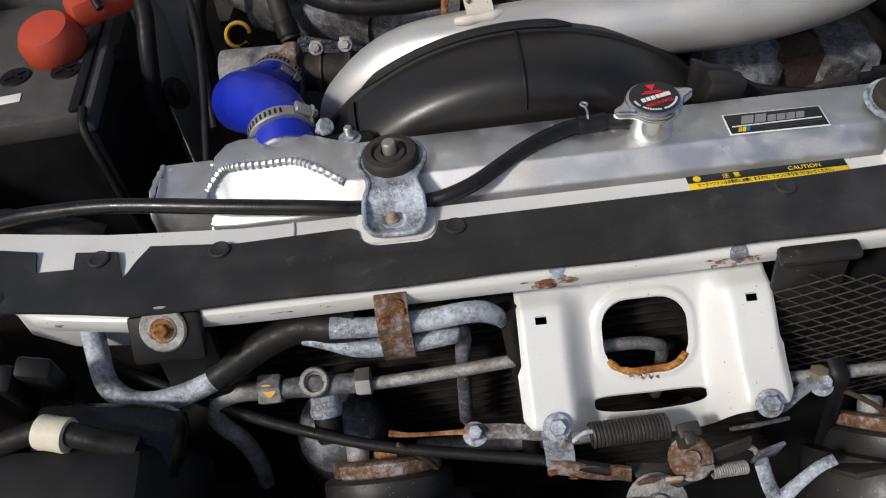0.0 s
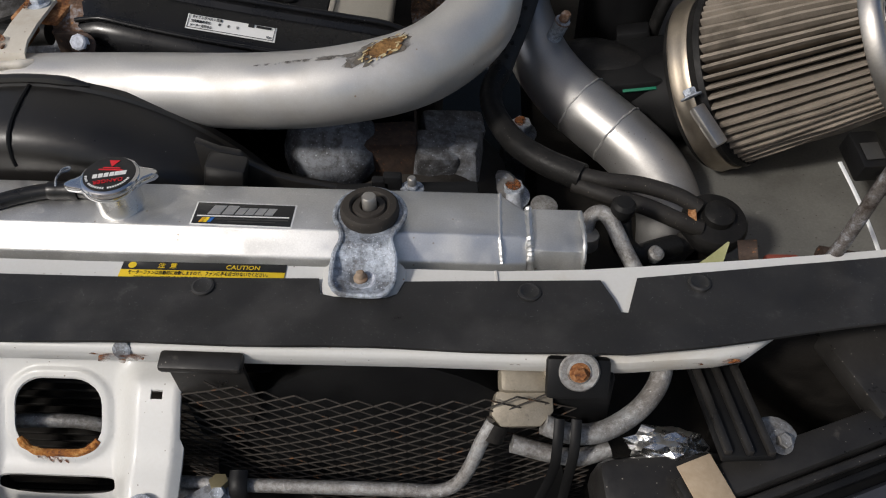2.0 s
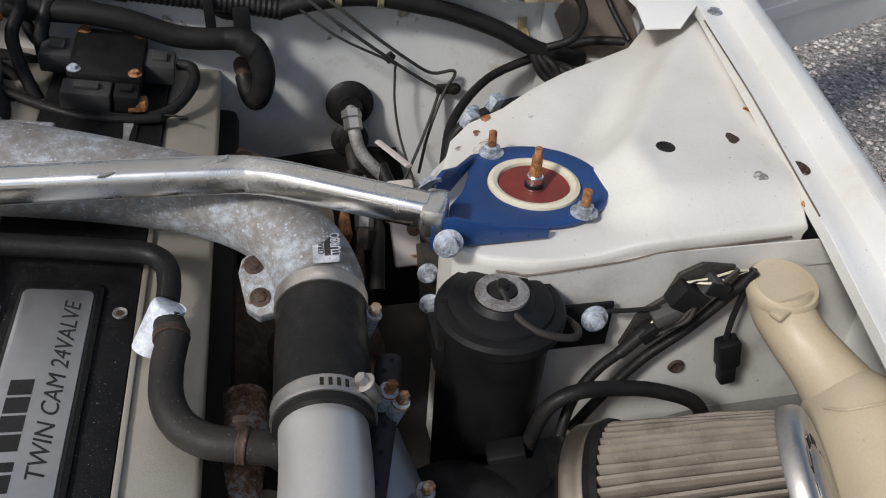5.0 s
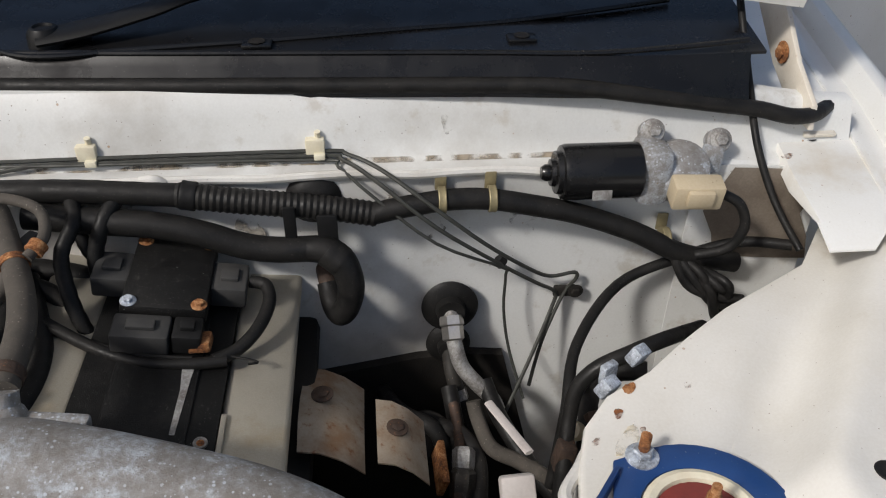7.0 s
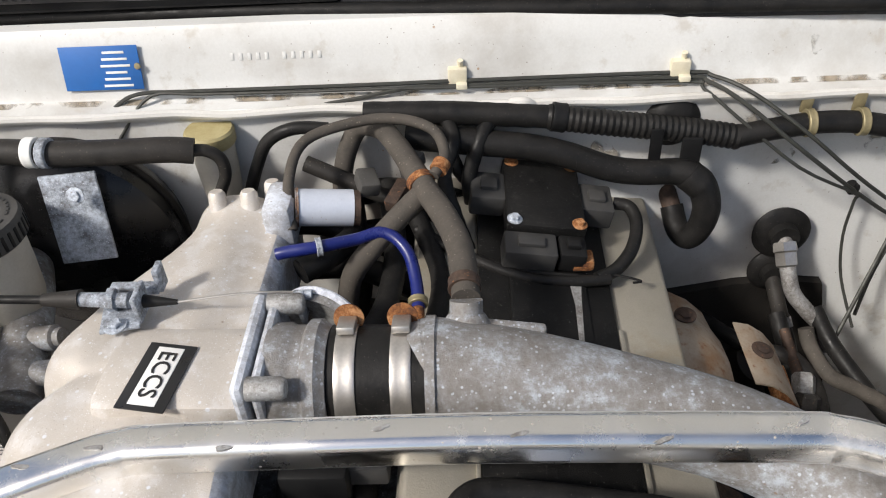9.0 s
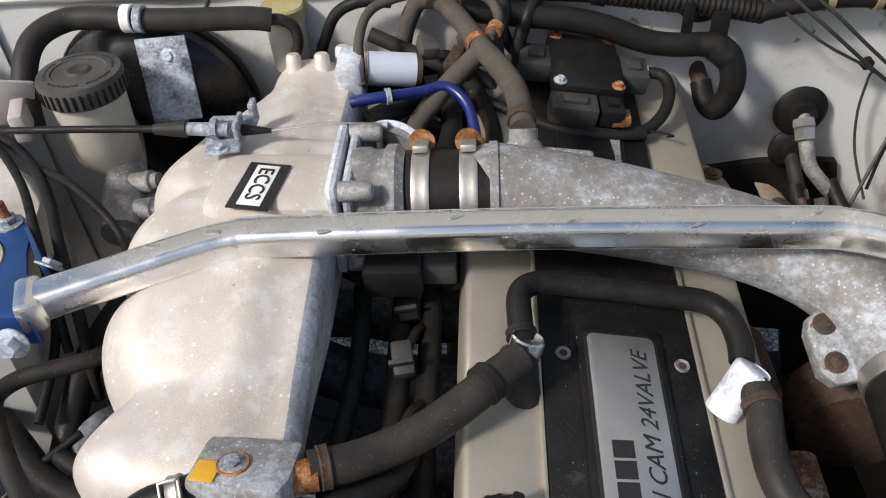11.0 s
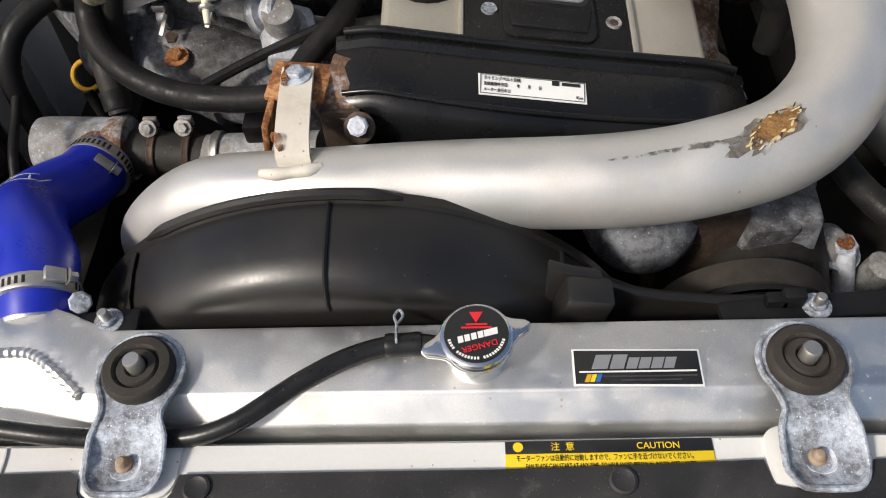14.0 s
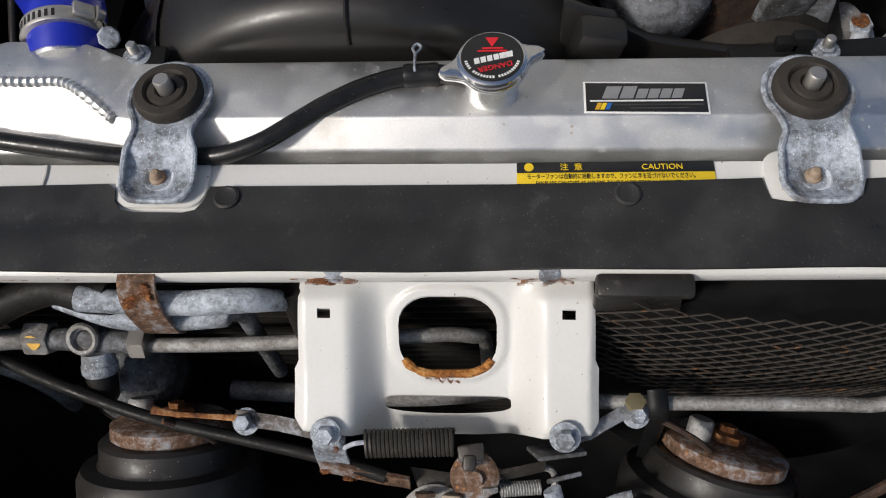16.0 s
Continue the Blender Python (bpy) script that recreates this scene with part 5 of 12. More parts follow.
for q, w in ((0.0125, 0.017), (0.0145, 0.012)):
    part("small_print", box((0.0062, q, zt - 0.0001), (w, 0.0010, 0.0004), 0), LABELRED, lab)
for k in range(24):
    if k in (4, 13):
        continue
    a = radians(196 + 6.4 * k)
    part("small_print", box((0.006 + 0.0155 * math.cos(a), 0.009 + 0.0155 * math.sin(a), zt - 0.0002), (0.0011, 0.0016, 0.0003), 0, (0, 0, math.degrees(a) + 90)), LABELWHITE, lab)

# overflow hose with its wire clip
hose = thing("overflow_hose", (-0.2, -0.03, 0.69), "black rubber overflow hose from the radiator neck", "hose")
part("hose", tube([(-0.008, 0.013, 0.702), (-0.030, 0.017, 0.702), (-0.052, 0.014, 0.702), (-0.073, 0.0065, 0.7015), (-0.092, -0.004, 0.7005), (-0.106, -0.013, 0.699), (-0.128, -0.027, 0.696), (-0.148, -0.0335, 0.6925), (-0.166, -0.0345, 0.6895), (-0.190, -0.0345, 0.6890), (-0.215, -0.0345, 0.6905), (-0.245, -0.033, 0.6945), (-0.31, -0.024, 0.697), (-0.396, -0.009, 0.697), (-0.455, -0.008, 0.697), (-0.50, -0.010, 0.698), (-0.58, 0.03, 0.70)], 0.0058, 16, 6), HOSE, hose)
part("hose_end", band((-0.047, 0.0155, 0.702), (-0.026, 0.0165, 0.702), 0.0060), HOSE, hose)
part("wire_clip", tube([(-0.040, 0.011, 0.703), (-0.040, 0.0165, 0.711), (-0.040, 0.024, 0.711), (-0.042, 0.032, 0.708), (-0.0395, 0.037, 0.706), (-0.037, 0.032, 0.708), (-0.0395, 0.025, 0.711)], 0.0009, 6), ZINC, hose, "twisted bright wire clip")

# upper radiator mounts
def mount(x0):
    t = thing("radiator_mount", (x0, -0.02, 0.69), "galvanised steel radiator bracket with a rubber bush, bolted to the panel", "bracket", "upper radiator mounts")
    outl = []
    for k in range(17):
        a = radians(-35 + 250 * k / 16)
        outl.append((0.0250 * math.cos(a), 0.0250 * math.sin(a)))
    outl += [(-0.0180, -0.021), (-0.0175, -0.029), (-0.0210, -0.038), (-0.0213, -0.056), (-0.0195, -0.062), (-0.016, -0.0665), (-0.010, -0.0685), (0.010, -0.0685), (0.016, -0.0665), (0.0195, -0.062), (0.0213, -0.056), (0.0210, -0.038), (0.0175, -0.029), (0.0180, -0.021)]
    bm = prism(outl, -0.0015, 0.0015, 0, [circle(0, 0, 0.016, 24)])
    for k in range(22):
        y = -0.0235 - 0.002 * k
        bmesh.ops.bisect_plane(bm, geom=bm.verts[:] + bm.edges[:] + bm.faces[:], plane_co=(0, y, 0), plane_no=(0, 1, 0))
    for x in (-0.0175, -0.0155, -0.012, -0.006, 0.0, 0.006, 0.012, 0.0155, 0.0175):
        bmesh.ops.bisect_plane(bm, geom=bm.verts[:] + bm.edges[:] + bm.faces[:], plane_co=(x, 0, 0), plane_no=(1, 0, 0))

    def sag(x, y):
        """The strap dips smoothly from the bush to its bolt, with turned-up edges and a dished seat."""
        z = 0.7020 - 0.0105 * smoothstep(-0.028, -0.048, y)
        z += 0.0030 * smoothstep(0.0145, 0.0205, abs(x)) * smoothstep(-0.022, -0.036, y) + 0.0022 * smoothstep(-0.060, -0.068, y)
        z -= 0.0020 * smoothstep(0.013, 0.006, math.hypot(x, y + 0.051))
        return z + 0.0006 * noise.noise(Vector((x * 160, y * 160, x0 * 7)))

    for v in bm.verts:
        v.co.z += sag(v.co.x, v.co.y)
        v.co.x += x0
    br = part("bracket", bm, ZINC, t)
    rim = [(x0 + x * 0.985, y, 0.0014 + sag(x, y)) for x, y in outl]
    part("rolled_rim", tube(rim + rim[:1], 0.0019, 8, 2), ZINC, br)
    part("bush", lathe([(0.012, 0.0015), (0.0205, 0), (0.0210, 0.0035), (0.0206, 0.0068), (0.0190, 0.0085), (0.0142, 0.0090), (0.0128, 0.0076), (0.0124, 0.0060), (0.0116, 0.0074), (0.0108, 0.0084), (0.0070, 0.0086), (0.0060, 0.0066), (0.0060, 0.002)], (x0, 0, 0.7030), n=40), BUSH, t, "brown-black rubber bush")
    part("pin", lathe([(0.0052, 0), (0.0052, 0.0148), (0.0044, 0.0160), (0, 0.0163)], (x0, 0, 0.7040)), STEEL, t)
    part("white_pad", prism(round_rect(x0, -0.050, 0.056, 0.038, 0.012), 0.6860, 0.6893, 0.0012), PAINT, t, "white panel notch under the bracket")
    part("washer", lathe([(0, 0), (0.0098, 0.0), (0.0100, 0.0014), (0.0086, 0.0020), (0.0066, 0.0008), (0, 0.0006)], (x0 - 0.001, -0.051, 0.6900), n=32), WHITEOX, t, "whitened dished washer")
    part("stud", lathe([(0.0050, 0.0), (0.0048, 0.0020), (0.0034, 0.0030), (0.0030, 0.0062), (0.0020, 0.0072), (0, 0.0073)], (x0 - 0.002, -0.0505, 0.6905), n=14), MANIFOLD, t, "rusty bolt end")
    return t


mount_a = mount(-0.188)
copy_thing(mount_a, pose(0.188, -0.02, 0.69))

# caution label
clab = thing("caution_label", (0.076, -0.048, 0.687), "black and yellow fan warning label on the white panel", "label")
zc = 0.6876
part("label_top", box((0.077, -0.0415, zc), (0.113, 0.0075, 0.0006), 0.0001, (0, 0, 0.5)), LABELBLACK, clab)
part("label_bottom", box((0.077, -0.0495, zc), (0.113, 0.0095, 0.0006), 0.0001, (0, 0, 0.5)), LABELYELLOW, clab)
text("CAUTION", 0.0052, pose(0.104, -0.0415, zc + 0.0004, 0, 0, 0.5), LABELYELLOW, clab)
text("注  意", 0.0052, pose(0.052, -0.0418, zc + 0.0004, 0, 0, 0.5), LABELYELLOW, clab)
text("モーターファンは自動的に始動しますので、ファンに手を近づけないでください。", 0.0040, pose(0.075, -0.0480, zc + 0.0004, 0, 0, 0.5), LABELBLACK, clab, wide=0.66)
text("FAN BLADE CAN START AT ANY TIME. TO HELP AVOID PERSONAL INJURY KEEP HANDS", 0.0042, pose(0.077, -0.0525, zc + 0.0004, 0, 0, 0.5), LABELBLACK, clab, wide=0.55)
part("warning_mark", lathe([(0, 0), (0.0028, 0), (0.0028, 0.0003), (0, 0.0003)], (0.0275, -0.0417, zc + 0.0003), n=16), LABELYELLOW, clab)

# rubber seal along the panel
TOP_EDGE = [(-0.60, -0.020), (-0.476, -0.036), (-0.447, -0.042), (-0.443, -0.061), (-0.415, -0.063), (-0.417, -0.047), (-0.386, -0.051), (-0.379, -0.076), (-0.363, -0.049), (-0.30, -0.056), (-0.2195, -0.054), (-0.2145, -0.0575), (-0.2130, -0.066), (-0.2085, -0.0715), (-0.200, -0.0732), (-0.172, -0.0735), (-0.1645, -0.0718), (-0.1605, -0.066), (-0.1580, -0.056), (0.016, -0.055), (0.10, -0.053), (0.158, -0.051), (0.1605, -0.0645), (0.170, -0.0665), (0.204, -0.0665), (0.2115, -0.0625), (0.2155, -0.0515), (0.347, -0.045), (0.3585, -0.0705), (0.363, -0.0705), (0.372, -0.042), (0.476, -0.026), (0.622, -0.008)]
seal_out = TOP_EDGE + [(0.620, -0.030), (0.614, -0.062), (0.53, -0.075), (0.458, -0.088), (0.40, -0.099), (0.357, -0.1065), (0.22, -0.107), (0.10, -0.108), (0.0, -0.110), (-0.11, -0.111), (-0.27, -0.112), (-0.365, -0.111), (-0.46, -0.096), (-0.60, -0.062)]
bm = bmesh.new()
vs = [bm.verts.new((x, y, 0)) for x, y in seal_out]
es = [bm.edges.new((vs[i], vs[(i + 1) % len(vs)])) for i in range(len(vs))]
bmesh.ops.triangle_fill(bm, use_beauty=True, edges=es)
for k in range(40):
    x = -0.58 + 0.03 * k
    bmesh.ops.bisect_plane(bm, geom=bm.verts[:] + bm.edges[:] + bm.faces[:], plane_co=(x, 0, 0), plane_no=(1, 0, 0))
for y in (-0.062, -0.072, -0.080, -0.086, -0.092, -0.100):
    bmesh.ops.bisect_plane(bm, geom=bm.verts[:] + bm.edges[:] + bm.faces[:], plane_co=(0, y, 0), plane_no=(0, 1, 0))
for v in bm.verts:
    x, y = v.co.x, v.co.y
    f, b = lerp_table(FRONT, x), lerp_table(BACK, x)
    t = (y - f) / (b - f)
    v.co.z = 0.6885 + 0.008 * smoothstep(0.45, 0.72, abs(x)) - 0.0008 * math.exp(-((t - 0.42) / 0.05) ** 2) * 3 + 0.0012 * math.sin(x * 41) * smoothstep(0.35, 0.0, t) + 0.001 * smoothstep(0.4, 0.1, t)
top = bmesh.ops.extrude_face_region(bm, geom=bm.faces[:])
for v in top["geom"]:
    if isinstance(v, bmesh.types.BMVert):
        v.co.z += 0.0022
seal = thing("seal_strip", (0, -0.06, 0.688), "black textured rubber seal sheet lying along the white cross panel", "seal strip")
part("rubber_sheet", bm, STRIP, seal)
for x, y in ((-0.147, -0.064), (0.082, -0.062), (0.299, -0.058), (0.413, -0.045), (-0.312, -0.061), (-0.398, -0.057), (0.60, -0.016), (-0.465, -0.085)):
    z = 0.6905 + 0.008 * smoothstep(0.45, 0.72, abs(x))
    part("push_rivet", lathe([(0.0078, -0.001), (0.0076, 0.0016), (0.0062, 0.0022), (0.0045, 0.0014), (0, 0.0012)], (x, y, z)), STRIP, seal, "black plastic push rivet")
solo("bonnet_stop", lathe([(0.008, 0), (0.016, 0.002), (0.0165, 0.012), (0.0135, 0.017), (0.006, 0.0175), (0.004, 0.015), (0, 0.015)], (0.648, -0.012, 0.697)), RUBBER, "round black rubber bonnet stop on the white corner", "bump stop")


# ---- engine ----
def ez(x, y, up=0.0):
    """Height of the inclined engine's top."""
    return 0.737 - 0.17 * (x - 0.02) + 0.073 * (y - 0.274) + up


TILT = Matrix.Translation((0.02, 0.274, 0.737)) @ Matrix.Shear("XY", 4, (0, 0)) @ Euler((math.atan(0.073), math.atan(0.17), 0)).to_matrix().to_4x4() @ Matrix.Translation((-0.02, -0.274, 0))


def on_engine(outline, h0, h1, w=0.0, holes=(), seg=2):
    """A plate on the inclined top of the engine."""
    return prism(outline, h0, h1, w, holes, TILT, seg)


engine = thing("engine", (0.05, 0.5, 0.25), "inline six twin-cam engine with champagne valve covers", "engine")
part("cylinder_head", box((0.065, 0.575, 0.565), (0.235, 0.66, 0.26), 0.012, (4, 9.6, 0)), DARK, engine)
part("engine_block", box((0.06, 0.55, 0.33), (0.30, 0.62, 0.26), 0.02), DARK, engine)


def cam_cover(x0, x1, y0, y1, rim):
    """Rounded long cover with a ledge along one side."""
    o = [(x0, y0), (x1, y0), (x1, y1), (x0, y1)]
    return on_engine(o, -0.055, -0.004, 0.006, seg=3)


part("valve_cover", cam_cover(-0.058, 0.004, 0.236, 0.90, 0), COVER, engine)
part("valve_cover", cam_cover(0.126, 0.186, 0.243, 0.925, 0), COVER, engine)
part("cover_edge", on_engine([(0.1265, 0.246), (0.1315, 0.246), (0.1315, 0.70), (0.1265, 0.70)], -0.006, 0.000, 0.001), COVER, engine)
part("cover_edge", on_engine([(-0.002, 0.240), (0.0015, 0.240), (0.0015, 0.66), (-0.002, 0.66)], -0.006, 0.000, 0.001), COVER, engine)
coil = part("coil_cover", on_engine([(0.002, 0.238), (0.126, 0.238), (0.126, 0.93), (0.002, 0.93)], -0.012, 0.001, 0.0012), CRINKLE, engine, "black crinkle-painted ignition cover")
part("raised_panel", on_engine(round_rect(0.0645, 0.372, 0.070, 0.250, 0.010), 0.0, 0.0045, 0.0015), CRINKLE, coil)
part("raised_panel", on_engine([(0.036, 0.255), (0.092, 0.255), (0.096, 0.278), (0.032, 0.278)], 0.003, 0.0065, 0.0015), CRINKLE, coil)
part("raised_panel", on_engine(round_rect(0.066, 0.72, 0.072, 0.19, 0.006), 0.0, 0.0035, 0.0012), CRINKLE, coil)
plate = part("badge_plate", on_engine([(x, y) for x, y in round_rect(0.0650, 0.386, 0.054, 0.200, 0.006)], 0.0045, 0.0060, 0.0006), PLATE, coil, "brushed metal badge plate with dark lettering")
part("badge_border", on_engine(round_rect(0.0650, 0.386, 0.060, 0.206, 0.008), 0.003, 0.0050, 0.0008), LABELBLACK, coil)
tm = TILT @ pose(0.0785, 0.3865, 0.0061, 0, 0, 90)
text("TWIN CAM 24VALVE", 0.0182, tm, LABELBLACK, plate, shear=0.28, depth=0.0003)
# maker's word as plain blocks
for k in range(6):
    y0 = 0.2945 + k * 0.0163
    w = 0.0075 if k == 1 else 0.0138
    part("mark_shape", on_engine([(0.0475, y0), (0.0475, y0 + w), (0.0635, y0 + w + 0.001), (0.0635, y0 + 0.001)], 0.0058, 0.0064), LABELBLACK, plate, smooth=False)
for x, y, m in ((0.019, 0.466, DARKRUST), (0.114, 0.465, DARKRUST), (0.020, 0.274, ZINC), (0.114, 0.273, DARKRUST), (0.019, 0.667, RUST), (0.114, 0.667, RUST)):
    b = lathe([(0, -0.001), (0.0030, -0.001), (0.0034, 0.0010), (0.0058, 0.0018), (0.0062, 0.0)], (0, 0, 0), n=16)
    b.transform(TILT @ pose(x, y, 0.001))
    sc_ = part("cover_screw", b, ZINC if m is ZINC else DULLZINC, coil)
    b = lathe([(0, 0.0012), (0.0033, 0.0012), (0.0036, 0.0004)], (0, 0, 0), n=14)
    b.transform(TILT @ pose(x, y, 0.001))
    part("socket", b, m, sc_)

# timing belt cover
timing = part("timing_cover", None or (lambda: (
    sheet([[(x, y + 0.012 * ((x - 0.06) / 0.15) ** 2 * (1 if y < 0.21 else 0.3), min(ez(x, 0.235, dz + 0.004), 0.757) - 0.030 * smoothstep(0.10, 0.17, abs(x - 0.06)) ** 2 * (0.5 if y > 0.2 else 0.7))
            for x in [-0.088 + 0.0245 * i for i in range(13)]]
           for y, dz in ((0.242, -0.040), (0.240, -0.006), (0.236, -0.002), (0.229, -0.0015), (0.226, -0.006), (0.214, -0.0065), (0.192, -0.012), (0.181, -0.016), (0.175, -0.024), (0.172, -0.045), (0.172, -0.12))], 0.002)))(), GLOSSY, engine, "glossy black timing belt cover")
for yb, dz, r in ((0.2375, -0.0005, 0.0032), (0.1835, -0.0125, 0.0022)):
    part("moulded_bead", tube([(x, yb + 0.012 * ((x - 0.06) / 0.15) ** 2 * (0.3 if yb > 0.2 else 1), min(ez(x, 0.235, dz + 0.004), 0.757) - 0.030 * smoothstep(0.10, 0.17, abs(x - 0.06)) ** 2 * (0.5 if yb > 0.2 else 0.7)) for x in [-0.082 + 0.0235 * i for i in range(13)]], r, 10, 4), GLOSSY, timing)
lab = part("service_label", None or sheet([[(x, y, ez(x, 0.235, dz + 0.0050)) for x in (0.011, 0.035, 0.060, 0.086)] for y, dz in ((0.2105, -0.0068), (0.1945, -0.0112))], 0.0006), LABELWHITE, timing, "white service label with black print")
lm = Matrix.Translation((0.0485, 0.2025, ez(0.0485, 0.235, -0.0036))) @ Euler((math.atan(0.29), math.atan(0.17), 0)).to_matrix().to_4x4()
text("タイミングベルト交換", 0.0036, lm @ pose(-0.0345, 0.0046, 0.0002), LABELBLACK, lab, align="LEFT", wide=0.72)
text("交換実施年月日:         年        月        日", 0.0033, lm @ pose(-0.0345, 0.0, 0.0002), LABELBLACK, lab, align="LEFT", wide=0.72)
text("メーター走行キロ", 0.0033, lm @ pose(-0.0345, -0.0046, 0.0002), LABELBLACK, lab, align="LEFT", wide=0.72)
text("Km", 0.0034, lm @ pose(0.033, -0.0046, 0.0002), LABELBLACK, lab)
fr = box((0, 0.0073, 0.0002), (0.0735, 0.0004, 0.0003), 0)
for c_, w_ in (((0, -0.0073, 0.0002), (0.0735, 0.0004, 0.0003)), ((-0.0366, 0, 0.0002), (0.0004, 0.0148, 0.0003)), ((0.0366, 0, 0.0002), (0.0004, 0.0148, 0.0003))):
    join(fr, box(c_, w_, 0))
fr.transform(lm)
part("label_frame", fr, LABELBLACK, lab)
b = box((0.016, 0.0052, 0.0002), (0.005, 0.0035, 0.0003), 0)
join(b, box((0.027, 0.0052, 0.0002), (0.013, 0.0025, 0.0003), 0))
b.transform(lm)
part("small_print", b, LABELBLACK, lab)

# oil filler cap
OC = Vector((-0.030, 0.312, ez(-0.030, 0.312, -0.012)))
oil = thing("oil_filler_cap", OC, "round black plastic oil filler cap with a finger grip", "oil cap")
up = Vector((0.16, -0.07, 1)).normalized()
part("cap_disc", lathe([(0.024, 0), (0.0315, 0.001), (0.0325, 0.004), (0.0325, 0.012), (0.0305, 0.0145), (0.020, 0.0150), (0, 0.0148)], OC, up, 40), PLASTIC, oil)
b = box((0, 0, 0.0215), (0.056, 0.0085, 0.016), 0.0025)
b.transform(aim(OC, up, radians(8)))
part("grip", b, PLASTIC, oil)
for k in range(24):
    b = box((0.0323, 0, 0.008), (0.0010, 0.0034, 0.010), 0.0003)
    b.transform(aim(OC, up, 2 * math.pi * k / 24))
    part("knurl", b, PLASTIC, oil)

# breather pipes and hoses
br = thing("breather_hose", (-0.02, 0.43, 0.745), "fat black rubber breather hose with a metal elbow", "hose")
part("elbow", tube([(-0.012, 0.428, 0.744), (-0.012, 0.431, 0.765), (-0.014, 0.432, 0.782), (-0.022, 0.427, 0.788)], [0.0145, 0.0125, 0.0125, 0.0125], 18), DUSTY, br)
part("outlet", lathe([(0.0125, -0.004), (0.0128, 0.009), (0.0115, 0.0105), (0.009, 0.0085), (0, 0.0075)], (-0.010, 0.441, 0.785), (0.25, 0.3, 0.8)), POLISH, br, "bright open metal pipe end")
part("hose", tube([(-0.014, 0.430, 0.787), (-0.032, 0.414, 0.787), (-0.052, 0.396, 0.784), (-0.080, 0.378, 0.776), (-0.105, 0.366, 0.772), (-0.130, 0.353, 0.775), (-0.156, 0.344, 0.779)], 0.0132, 18), DUSTY, br)
part("clip", band((-0.035, 0.412, 0.787), (-0.042, 0.405, 0.7865), 0.0142), DARK, br)
part("clip", band((-0.150, 0.346, 0.778), (-0.143, 0.3485, 0.777), 0.0140), DARKRUST, br, "rusty spring clip")
part("nipple", tube([(-0.150, 0.342, 0.778), (-0.172, 0.336, 0.780)], 0.0112, 16), RUST, br)
bal = thing("crossover_hose", (0.07, 0.51, 0.75), "black rubber hose crossing between the valve covers", "hose")
part("hose", tube([(-0.011, 0.446, 0.784), (-0.0125, 0.470, 0.786), (-0.012, 0.497, 0.784), (-0.004, 0.511, 0.782), (0.012, 0.516, 0.780), (0.055, 0.515, 0.774), (0.105, 0.511, 0.768), (0.138, 0.507, 0.764), (0.153, 0.494, 0.760), (0.157, 0.472, 0.757), (0.156, 0.455, 0.752)], 0.0098, 16), RUBBER, bal)
part("clip", band((-0.0118, 0.452, 0.7845), (-0.0122, 0.459, 0.785), 0.0106), DARK, bal)
rb = thing("breather_hose", (0.16, 0.36, 0.72), "grey-black rubber breather hose with a whitened metal outlet", "hose")
part("outlet", tube([(0.139, 0.428, 0.726), (0.148, 0.434, 0.742), (0.1575, 0.4407, 0.756), (0.1592, 0.4420, 0.7590), (0.1600, 0.4425, 0.7602)], [0.0135, 0.0132, 0.0140, 0.0136, 0.0105], 22), WHITEOX, rb, "corroded white metal outlet")
part("hose", tube([(0.158, 0.432, 0.750), (0.162, 0.415, 0.748), (0.159, 0.390, 0.743), (0.160, 0.362, 0.738), (0.170, 0.340, 0.732), (0.190, 0.325, 0.729), (0.216, 0.318, 0.728), (0.238, 0.316, 0.722)], 0.0128, 18), DUSTY, rb)
part("spring_clip", band((0.211, 0.319, 0.7285), (0.218, 0.3175, 0.728), 0.0131), DARKRUST, rb)
part("clip_ear", join(box((0.2145, 0.322, 0.7465), (0.008, 0.002, 0.011), 0.0005), box((0.2145, 0.322, 0.7525), (0.010, 0.006, 0.0012), 0.0003)), DARKRUST, rb)
part("spring_clip", band((0.161, 0.421, 0.7485), (0.1615, 0.414, 0.748), 0.0131), DARKRUST, rb)
part("stub", tube([(0.235, 0.316, 0.723), (0.25, 0.315, 0.70), (0.252, 0.315, 0.66)], 0.012, 14), RUBBER, rb)

